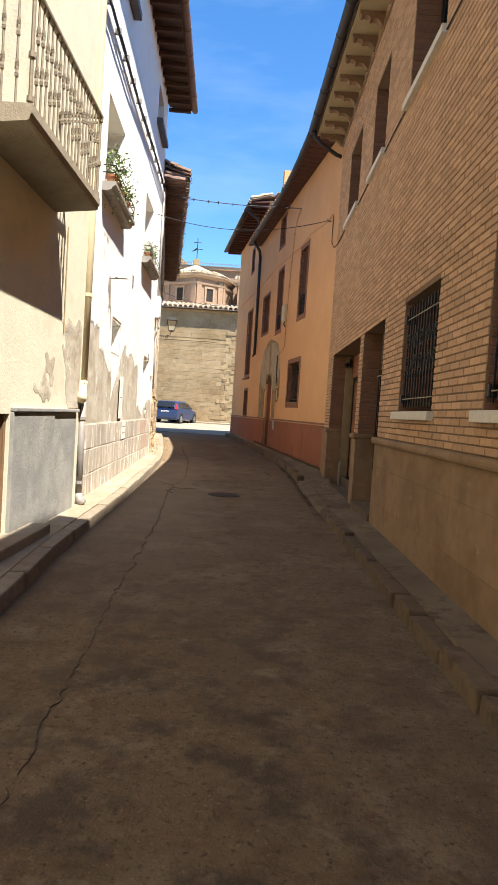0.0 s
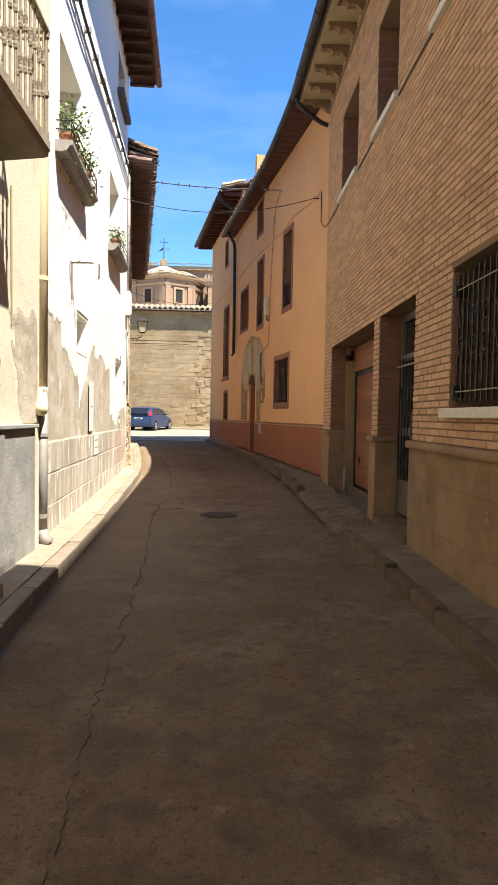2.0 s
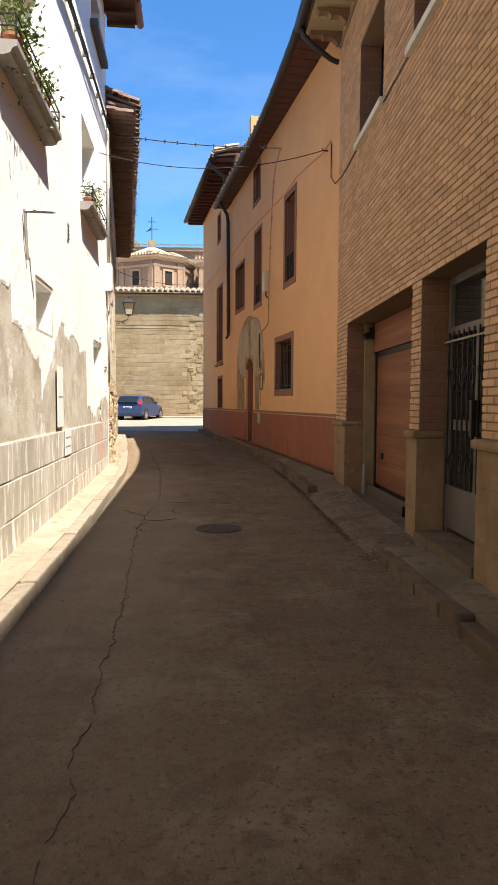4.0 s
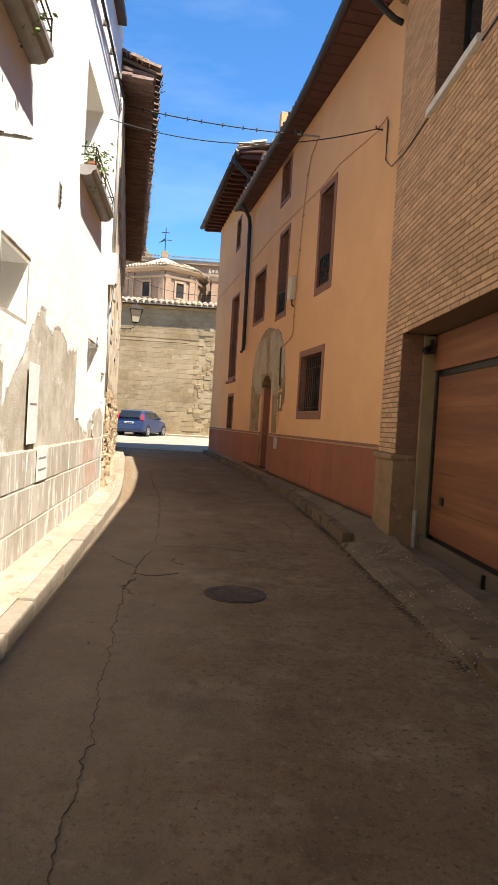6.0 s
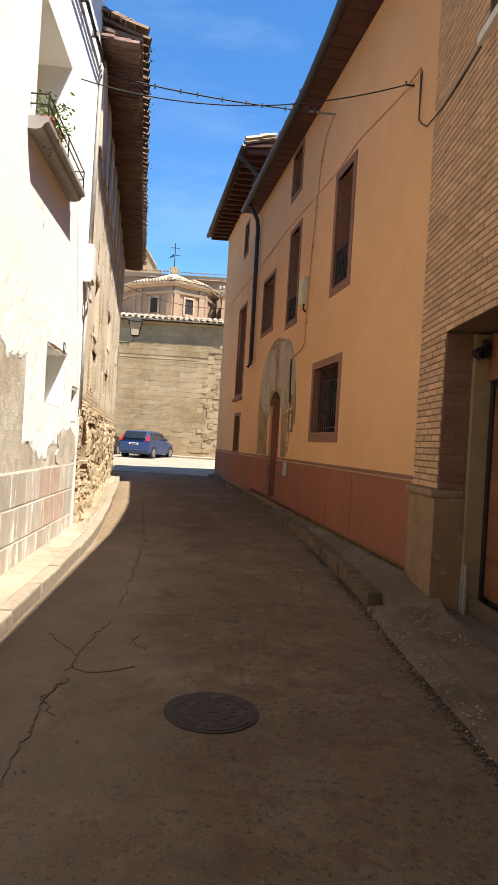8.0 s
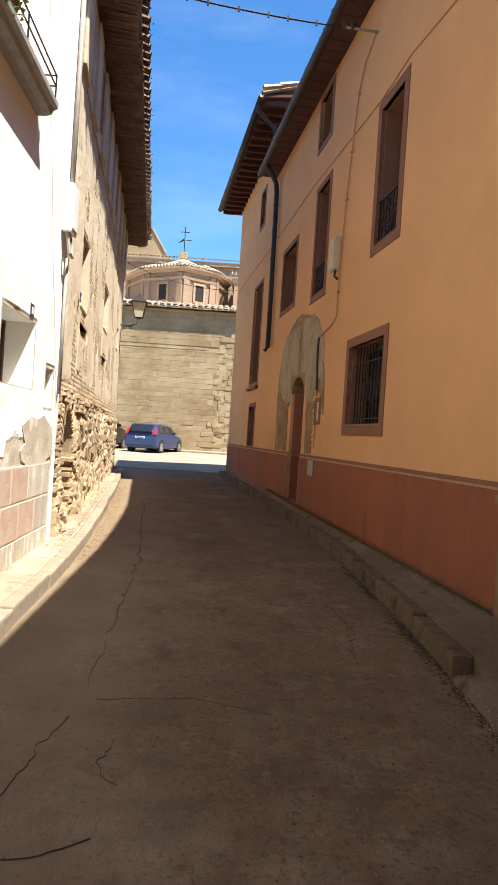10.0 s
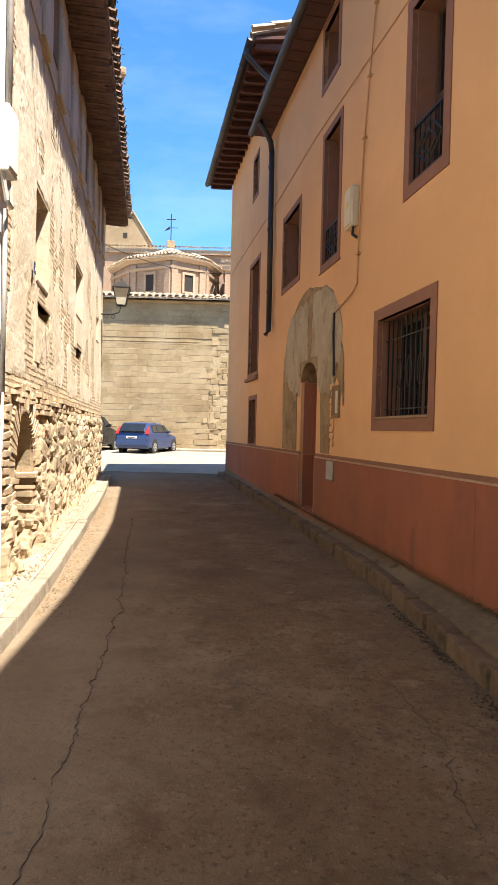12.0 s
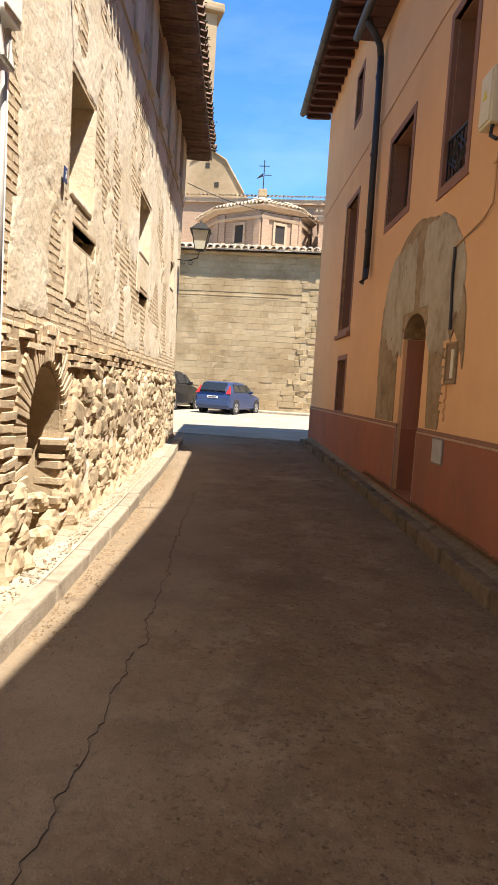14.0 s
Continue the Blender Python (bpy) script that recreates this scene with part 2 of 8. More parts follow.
M["ruin_brick_many"] = material("old_tan_brick_field", (0.59, 0.465, 0.31), 0.95, color2=(0.50, 0.38, 0.24), scale=20, bump=0.7, bump_scale=50, island=0.14)
M["rubble"] = material("rubble_stone", (0.414, 0.313, 0.194), 0.95, color2=(0.326, 0.239, 0.142), scale=9, bump=1.0, bump_scale=22, obj=0.17)
M["earth"] = material("earth_mortar", (0.396, 0.297, 0.184), 1.0, color2=(0.315, 0.230, 0.135), scale=8, bump=1.0, bump_scale=20)
M["ashlar"] = material("sandstone_ashlar", (0.297, 0.211, 0.110), 0.92, color2=(0.241, 0.168, 0.084), scale=3, color3=(0.344, 0.258, 0.146), scale3=0.6, extra=(((0.206, 0.142, 0.069), 0.5, 0.52, 0.68), ((0.370, 0.284, 0.172), 9.0, 0.62, 0.74)), bump=0.8, bump_scale=25, obj=0.09)
M["ashlar_many"] = material("sandstone_ashlar_field", (0.297, 0.211, 0.110), 0.92, color2=(0.241, 0.168, 0.084), scale=3, color3=(0.344, 0.258, 0.146), scale3=0.6, extra=(((0.206, 0.142, 0.069), 0.5, 0.52, 0.68), ((0.370, 0.284, 0.172), 9.0, 0.62, 0.74)), bump=0.8, bump_scale=25, island=0.09)
M["stone_joint"] = material("stone_joint", (0.386, 0.299, 0.179), 0.98, color2=(0.313, 0.230, 0.129), scale=8, bump=0.8, bump_scale=30)
M["apse_brick"] = material("rose_brick", (0.36, 0.245, 0.168), 0.92, color2=(0.26, 0.165, 0.095), stretch=(0.6, 0.6, 3.5), scale=5, bump=0.6, bump_scale=30, island=0.12)
M["apse_trim"] = material("weathered_moulded_brick", (0.40, 0.285, 0.185), 0.92, color2=(0.31, 0.21, 0.13), scale=5, bump=0.6, bump_scale=20)
M["tile"] = material("old_roof_tile", (0.504, 0.402, 0.280), 0.9, color2=(0.395, 0.295, 0.192), scale=5, bump=0.5, bump_scale=30, island=0.2)
M["tile_pale"] = material("sun_bleached_tile", (0.70, 0.60, 0.46), 0.9, color2=(0.58, 0.47, 0.34), scale=5, bump=0.5, bump_scale=30, island=0.12)
M["tile_red"] = material("dark_roof_tile", (0.24, 0.15, 0.10), 0.9, color2=(0.16, 0.10, 0.07), scale=5, bump=0.5, bump_scale=30, island=0.25)
M["gutter"] = material("dark_gutter_metal", (0.03, 0.026, 0.027), 0.55, 0.0, color2=(0.04, 0.035, 0.034), scale=5)
M["gutter_red"] = material("copper_brown_gutter", (0.18, 0.085, 0.05), 0.5, 0.2, color2=(0.14, 0.065, 0.04), scale=5)
M["iron"] = material("black_wrought_iron", (0.02, 0.019, 0.018), 0.5, 0.4, color2=(0.032, 0.027, 0.023), scale=30)
M["rail_paint"] = material("grey_brown_painted_iron", (0.30, 0.25, 0.18), 0.6, 0.2, color2=(0.20, 0.16, 0.11), scale=30)
M["wood_door"] = material("brown_garage_panel", (0.188, 0.067, 0.028), 0.6, color2=(0.144, 0.050, 0.021), scale=5, stretch=(1, 0.35, 9), bump=0.25, bump_scale=40, extra=(((0.26, 0.105, 0.042), 0.5, 0.45, 0.65), ((0.12, 0.044, 0.02), 0.22, 0.50, 0.66)))
M["wood_red"] = material("red_brown_wood_door", (0.33, 0.13, 0.07), 0.65, color2=(0.28, 0.105, 0.055), scale=6, stretch=(5, 5, 0.4), bump=0.2)
M["wood_old"] = material("weathered_wood", (0.26, 0.15, 0.075), 0.8, color2=(0.17, 0.10, 0.05), scale=8, stretch=(6, 6, 0.5), bump=0.4)
M["eave_wood"] = material("dark_weathered_eave_wood", (0.248, 0.168, 0.127), 0.9, color2=(0.176, 0.115, 0.087), scale=8, stretch=(6, 6, 0.5), bump=0.5)
M["moss_green"] = material("low_green_moss", (0.049, 0.048, 0.019), 1.0, color2=(0.061, 0.047, 0.023), scale=9, island=0.3)
M["soil"] = material("dark_gutter_soil", (0.058, 0.040, 0.024), 1.0, color2=(0.036, 0.026, 0.015), scale=18, island=0.35)
M["litter"] = material("dry_brown_litter", (0.27, 0.18, 0.10), 1.0, color2=(0.18, 0.115, 0.06), scale=14, island=0.35)
M["pebble"] = material("pale_pebble", (0.36, 0.28, 0.19), 0.95, color2=(0.24, 0.175, 0.115), scale=30, island=0.35)
M["old_render"] = material("flaking_grey_render", (0.42, 0.34, 0.235), 0.95, color2=(0.33, 0.255, 0.165), scale=9, color3=(0.25, 0.175, 0.10), scale3=2.4, cover=(0.5, 0.68), bump=1.0, bump_scale=30, stretch=(1, 1, 0.7))
M["cable_brown"] = material("brown_cable", (0.12, 0.075, 0.045), 0.7, color2=(0.09, 0.055, 0.035), scale=9)
M["cream"] = material("cream_paint", (0.40, 0.31, 0.175), 0.8, color2=(0.34, 0.26, 0.145), scale=5, bump=0.2)
M["post_paint"] = material("dull_ochre_paint", (0.27, 0.195, 0.10), 0.8, color2=(0.22, 0.155, 0.08), scale=5, bump=0.2)
M["flood_wood"] = material("dark_damp_board", (0.10, 0.072, 0.050), 0.85, color2=(0.07, 0.05, 0.035), scale=8, stretch=(1, 0.4, 6), bump=0.4)
M["dirt"] = material("trodden_earth", (0.122, 0.084, 0.051), 1.0, color2=(0.082, 0.056, 0.034), scale=9, color3=(0.150, 0.107, 0.067), scale3=2.0, bump=1.0, bump_scale=45, extra=(((0.075, 0.060, 0.035), 3.0, 0.54, 0.66), ((0.26, 0.20, 0.135), 34.0, 0.64, 0.70)))
M["dark"] = material("dark_interior", (0.025, 0.02, 0.017), 0.9, color2=(0.035, 0.028, 0.022), scale=3)
M["steel_door"] = material("grey_brown_steel", (0.15, 0.125, 0.105), 0.5, 0.3, color2=(0.12, 0.10, 0.085), scale=6)
M["pipe_cream"] = material("cream_painted_pipe", (0.68, 0.57, 0.36), 0.6, color2=(0.60, 0.50, 0.31), scale=5)
M["pipe_grey"] = material("grey_metal_pipe", (0.36, 0.33, 0.29), 0.6, 0.2, color2=(0.28, 0.25, 0.22), scale=9)
M["white_plastic"] = material("white_plastic", (0.72, 0.70, 0.64), 0.5, color2=(0.66, 0.64, 0.58), scale=6)
M["tower_stone"] = material("grey_tower_stone", (0.270, 0.196, 0.113), 0.95, color2=(0.207, 0.149, 0.084), scale=2, color3=(0.322, 0.237, 0.142), scale3=0.4, bump=0.8, bump_scale=12)
M["box_cream"] = material("cream_plastic", (0.58, 0.49, 0.32), 0.5, color2=(0.53, 0.44, 0.285), scale=6)
M["paper"] = material("faded_paper", (0.74, 0.72, 0.66), 0.9, color2=(0.66, 0.63, 0.56), scale=10)
M["cable"] = material("black_cable", (0.02, 0.02, 0.02), 0.6, color2=(0.03, 0.03, 0.03), scale=9)
M["cable_orange"] = material("overpainted_cable", (0.52, 0.28, 0.125), 0.8, color2=(0.46, 0.25, 0.11), scale=9)
M["cast_iron"] = material("cast_iron_cover", (0.038, 0.028, 0.023), 0.75, 0.1, color2=(0.062, 0.046, 0.034), scale=20, bump=0.8, extra=(((0.12, 0.09, 0.06), 9.0, 0.55, 0.70),))
M["crack"] = material("crack_dirt", (0.092, 0.068, 0.045), 1.0, color2=(0.055, 0.041, 0.028), scale=20)
M["leaf"] = material("green_leaf", (0.12, 0.20, 0.045), 0.6, color2=(0.20, 0.25, 0.07), scale=20, island=0.3)
M["pot"] = material("terracotta_pot", (0.38, 0.17, 0.09), 0.85, color2=(0.32, 0.14, 0.075), scale=12)
M["gravel"] = material("loose_dirt", (0.170, 0.120, 0.070), 1.0, color2=(0.110, 0.076, 0.044), scale=12, bump=1.0, bump_scale=60, island=0.2)
M["car_blue"] = material("blue_car_paint", (0.030, 0.051, 0.125), 0.28, 0.3, color2=(0.035, 0.058, 0.137), scale=2, spec=0.6)
M["car_black"] = material("black_car_paint", (0.018, 0.018, 0.02), 0.25, 0.2, color2=(0.024, 0.024, 0.026), scale=2, spec=0.6)
M["rubber"] = material("black_rubber", (0.018, 0.018, 0.018), 0.85, color2=(0.03, 0.03, 0.03), scale=20)
M["rim"] = material("silver_wheel_rim", (0.55, 0.55, 0.56), 0.35, 0.8, color2=(0.48, 0.48, 0.49), scale=9)
M["lamp_red"] = material("red_lamp_glass", (0.55, 0.025, 0.02), 0.25, color2=(0.45, 0.02, 0.018), scale=20)
M["plate_white"] = material("number_plate", (0.75, 0.75, 0.72), 0.5, color2=(0.70, 0.70, 0.67), scale=9)
M["glass_dark"] = material("dark_window_glass", (0.015, 0.018, 0.02), 0.08, color2=(0.02, 0.022, 0.024), scale=2, spec=0.6)
M["glass_frost"] = material("frosted_lamp_glass", (0.62, 0.58, 0.44), 0.45, color2=(0.55, 0.51, 0.38), scale=6)
M["curtain"] = material("pale_curtain", (0.42, 0.40, 0.36), 0.95, color2=(0.34, 0.32, 0.29), scale=30, stretch=(6, 6, 0.5))
M["sign_blue"] = material("blue_enamel", (0.02, 0.03, 0.09), 0.3, color2=(0.025, 0.035, 0.10), scale=9)
M["moss"] = material("dry_moss", (0.10, 0.09, 0.045), 1.0, color2=(0.07, 0.06, 0.03), scale=20, island=0.3)

# ---- building tools ----
def mesh_object(name, bm, mat, parent=None, label="", smooth=False):
    bmesh.ops.recalc_face_normals(bm, faces=bm.faces)
    me = bpy.data.meshes.new(name)
    bm.to_mesh(me)
    bm.free()
    me.materials.append(mat)
    if smooth:
        for p in me.polygons:
            p.use_smooth = True
    ob = new(name, me)
    if parent:
        ob.parent = parent
    if label:
        ob["label"] = label
    return ob


def part(name, bm, mat, parent, label="", smooth=False):
    return mesh_object(name, bm, mat, parent, label, smooth)


def thing(name, label, category, at=(0, 0, 0), rz=0.0, group="", kind=""):
    ob = new(name)
    ob.empty_display_size = 0.1
    ob.matrix_world = pose(*at, 0, 0, rz)
    return tagged(ob, label, category, group, kind)


def add_box(bm, lo, hi, m=None, bevel=0.0):
    vs = [bm.verts.new((x, y, z)) for x in (lo[0], hi[0]) for y in (lo[1], hi[1]) for z in (lo[2], hi[2])]
    fs = [bm.faces.new([vs[i] for i in q]) for q in ((0, 1, 3, 2), (4, 6, 7, 5), (0, 4, 5, 1), (2, 3, 7, 6), (0, 2, 6, 4), (1, 5, 7, 3))]
    if bevel:
        r = bmesh.ops.bevel(bm, geom=list({e for f in fs for e in f.edges}), offset=bevel, segments=2, affect="EDGES", profile=0.6)
        vs = list({v for f in r["faces"] for v in f.verts} | {v for v in vs if v.is_valid})
    if m is not None:
        bmesh.ops.transform(bm, matrix=m, verts=[v for v in vs if v.is_valid])
    return vs


def box(lo, hi, m=None, bevel=0.0):
    bm = bmesh.new()
    add_box(bm, lo, hi, m, bevel)
    return bm


def add_tube(bm, points, r, sides=8, r2=None, caps=True):
    """A tube along points; r may taper to r2."""
    pts = [Vector(p) for p in points]
    rings = []
    for i, p in enumerate(pts):
        d = (pts[min(i + 1, len(pts) - 1)] - pts[max(i - 1, 0)]).normalized()
        ref = Vector((0, 0, 1)) if abs(d.z) < 0.9 else Vector((1, 0, 0))
        a = d.cross(ref).normalized()
        b = d.cross(a)
        rr = r if r2 is None else r + (r2 - r) * i / max(1, len(pts) - 1)
        rings.append([bm.verts.new(p + (a * math.cos(k * 2 * math.pi / sides) + b * math.sin(k * 2 * math.pi / sides)) * rr) for k in range(sides)])
    for i in range(len(rings) - 1):
        for k in range(sides):
            bm.faces.new((rings[i][k], rings[i][(k + 1) % sides], rings[i + 1][(k + 1) % sides], rings[i + 1][k]))
    if caps:
        bm.faces.new(rings[0])
        bm.faces.new(rings[-1])


def tube(points, r, sides=8, r2=None):
    bm = bmesh.new()
    add_tube(bm, points, r, sides, r2)
    return bm


def prism(outline, depth, m=None):
    """Extrude an outline in local x, z along local y from 0 to depth."""
    bm = bmesh.new()
    add_prism(bm, outline, depth, m)
    return bm


def add_prism(bm, outline, depth, m=None, y0=0.0):
    a = [bm.verts.new((x, y0, z)) for x, z in outline]
    b = [bm.verts.new((x, y0 + depth, z)) for x, z in outline]
    n = len(a)
    bm.faces.new(a)
    bm.faces.new(b[::-1])
    for i in range(n):
        bm.faces.new((a[i], b[i], b[(i + 1) % n], a[(i + 1) % n]))
    if m is not None:
        bmesh.ops.transform(bm, matrix=m, verts=a + b)


class Face:
    """A wall plane: local x runs along the wall from the origin, local y goes into the wall, z is up."""
    def __init__(self, x, y, slope, mirror):
        # the wall's line is x + slope * (Y - y); mirror: it stands on the street's other side
        d = Vector((slope, 1.0, 0)).normalized()
        inward = Vector((d.y, -d.x, 0)) if not mirror else Vector((-d.y, d.x, 0))
        self.d, self.n, self.o = d, inward, Vector((x, y, 0))
        self.m = Matrix(((d.x, inward.x, 0, x), (d.y, inward.y, 0, y), (0, 0, 1, 0), (0, 0, 0, 1)))

    def p(self, s, into, z):
        return self.m @ Vector((s, into, z))

    def s_of(self, y):
        return (y - self.o.y) / self.d.y


def wall_mesh(s0, s1, z0, z1, holes, thick, m, front=0.0):
    """A wall in local coordinates with rectangular openings (a, b, c, d) through it."""
    ss = sorted({s0, s1, *(v for h in holes for v in h[:2] if s0 < v < s1)})
    zs = sorted({z0, z1, *(v for h in holes for v in h[2:4] if z0 < v < z1)})
    solid = [[not any(h[0] <= (ss[i] + ss[i + 1]) / 2 <= h[1] and h[2] <= (zs[j] + zs[j + 1]) / 2 <= h[3] for h in holes)
              for j in range(len(zs) - 1)] for i in range(len(ss) - 1)]
    bm = bmesh.new()
    made = {}

    def v(i, k, j):
        if (i, k, j) not in made:
            made[i, k, j] = bm.verts.new((ss[i], front if k == 0 else thick, zs[j]))
        return made[i, k, j]

    for i in range(len(ss) - 1):
        for j in range(len(zs) - 1):
            if not solid[i][j]:
                continue
            bm.faces.new((v(i, 0, j), v(i + 1, 0, j), v(i + 1, 0, j + 1), v(i, 0, j + 1)))
            bm.faces.new((v(i, 1, j), v(i, 1, j + 1), v(i + 1, 1, j + 1), v(i + 1, 1, j)))
            for di, dj, q in ((-1, 0, ((i, j), (i, j + 1))), (1, 0, ((i + 1, j), (i + 1, j + 1))), (0, -1, ((i, j), (i + 1, j))), (0, 1, ((i, j + 1), (i + 1, j + 1)))):
                a, b = i + di, j + dj
                if not (0 <= a < len(ss) - 1 and 0 <= b < len(zs) - 1) or not solid[a][b]:
                    (p, r), (s, t) = q
                    bm.faces.new((v(p, 0, r), v(s, 0, t), v(s, 1, t), v(p, 1, r)))
    bm.transform(m)
    return bm


def structure(ob, label, category):
    return tagged(ob, label, category, kind="structure")


def ground_z(y):
    """The street's surface: level at first, then rising gently."""
    k = 0.0178
    return k * 1.5 * math.log1p(math.exp((y - 11.0) / 1.5)) if y < 40 else k * (y - 11.0)


# plaster coats left on the brickwork, uneven in outline and surface
def plaster_coat(parent, holes, face, s0, s1, z0, z1, mat, label, seed, proud=0.030, keep=0.5, cell=0.05, bias=None):
    """A thin coat whose feathered edge follows a noise field; the surface undulates."""
    bm = bmesh.new()
    ns, nz, made = max(2, int((s1 - s0) / cell)), max(2, int((z1 - z0) / cell)), {}
    ds, dz = (s1 - s0) / ns, (z1 - z0) / nz

    def field(i, j):
        s, z = s0 + ds * i, z0 + dz * j
        if any(h[0] - 0.03 < s < h[1] + 0.03 and h[2] - 0.03 < z < h[3] + 0.03 for h in holes):
            return -0.5
        edge = min(s - s0, s1 - s, z - z0, z1 - z)
        f = 0.5 + 0.62 * noise.noise(Vector((s * 1.6, z * 1.1, seed * 3.1))) + 0.22 * noise.noise(Vector((s * 6, z * 6, seed))) + 0.07 * noise.noise(Vector((s * 15, z * 15, seed))) + min(0.0, (edge - 0.15) * 2.0)
        return f + (bias(s, z) if bias else 0.0) - (1 - keep)

    level = [[field(i, j) for j in range(nz + 1)] for i in range(ns + 1)]

    def v(i, j, k, l):
        """A grid point, or the point where the coat's edge crosses from (i, j) to (k, l)."""
        key = (i, j, k, l) if (i, j) <= (k, l) else (k, l, i, j)
        if key not in made:
            i, j, k, l = key
            a, b = level[i][j], level[k][l]
            q = 0.0 if (i, j) == (k, l) else a / (a - b)
            s, z = s0 + ds * (i + (k - i) * q), z0 + dz * (j + (l - j) * q)
            thick = 0.0 if q else min(1.0, max(0.0, a) / 0.12)
            h = proud * (0.35 + 0.65 * thick) + thick * (0.008 * noise.noise(Vector((s * 2.2, z * 2.2, seed))) + 0.004 * noise.noise(Vector((s * 9, z * 9, seed))))
            made[key] = bm.verts.new((s, -max(0.001, h), z))
        return made[key]

    for i in range(ns):
        for j in range(nz):
            ring = ((i, j), (i + 1, j), (i + 1, j + 1), (i, j + 1))
            poly = []
            for (a, b), (c, d) in zip(ring, ring[1:] + ring[:1]):
                if level[a][b] > 0:
                    poly.append(v(a, b, a, b))
                if (level[a][b] > 0) != (level[c][d] > 0):
                    poly.append(v(a, b, c, d))
            if len(poly) > 2:
                bm.faces.new(poly)
    left, crumbs = set(bm.faces), []
    while left:
        stack, island = [left.pop()], []
        while stack:
            f = stack.pop()
            island.append(f)
            for e in f.edges:
                for g in e.link_faces:
                    if g in left:
                        left.remove(g)
                        stack.append(g)
        if len(island) < 30:
            crumbs += island
    bmesh.ops.delete(bm, geom=crumbs, context="FACES")
    r = bmesh.ops.extrude_face_region(bm, geom=bm.faces[:])
    for q in r["geom"]:
        if isinstance(q, bmesh.types.BMVert):
            q.co.y = 0.012
    bm.transform(face.m)
    return part("plaster_coat", bm, M[mat], parent, label)


# ---- planes of the street's walls ----
BR = Face(2.15, 0.0, 0.0, False)          # buff brick house
OR = Face(2.19, 14.6, -0.165, False)      # orange house
YE = Face(-1.78, 0.0, 0.0, True)          # yellow house
WH = Face(-1.85, 8.5, -0.046, True)       # white house
RU = Face(-2.27, 17.35, -0.141, True)     # old unrendered house


def bend(points, y):
    for (y0, x0), (y1, x1) in zip(points, points[1:]):
        if y <= y1:
            return x0 + (x1 - x0) * (y - y0) / (y1 - y0)
    return points[-1][1]


LEFT_KERB = [(-12, -0.78), (4.6, -1.20), (6.4, -1.34), (8.4, -1.41), (10.2, -1.46), (12.3, -1.58), (15.4, -1.71), (17.0, -1.83), (18.2, -1.97), (23.0, -2.64), (25.0, -2.94), (28.9, -3.58)]
RIGHT_KERB = [(-12, 1.80), (3.3, 1.74), (5.9, 1.69), (10.4, 1.62), (14.3, 1.55), (16.7, 1.44), (17.8, 1.35), (18.5, 1.27), (19.5, 1.11), (20.95, 0.92), (24.8, 0.29), (30.6, -0.73)]


def wall_left(y):
    return -1.80 if y < 8.5 else (-1.85 - 0.046 * (y - 8.5) if y < 17.35 else -2.27 - 0.141 * (y - 17.35))


def wall_right(y):
    return 2.17 if y < 14.7 else 2.19 - 0.165 * (y - 14.6)


# ground: one sheet to the horizon
def ground():
    bm = bmesh.new()
    xs = [-400, -60, -20, -9, -5, -4, -3, -2, -1, 0, 1, 2, 3, 6, 20, 60, 400]
    ys = [-400, -60, -15] + [i * 0.5 for i in range(-10, 96)] + [60, 100, 400]
    grid = [[bm.verts.new((x, y, ground_z(min(y, 47)) + (0.012 * noise.noise(Vector((x * 0.6, y * 0.5, 0))) if -6 < x < 6 and y < 46 else 0))) for y in ys] for x in xs]
    for i in range(len(xs) - 1):
        for j in range(len(ys) - 1):
            bm.faces.new((grid[i][j], grid[i + 1][j], grid[i + 1][j + 1], grid[i][j + 1]))
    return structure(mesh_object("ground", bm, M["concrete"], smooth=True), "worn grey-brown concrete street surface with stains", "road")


ground()


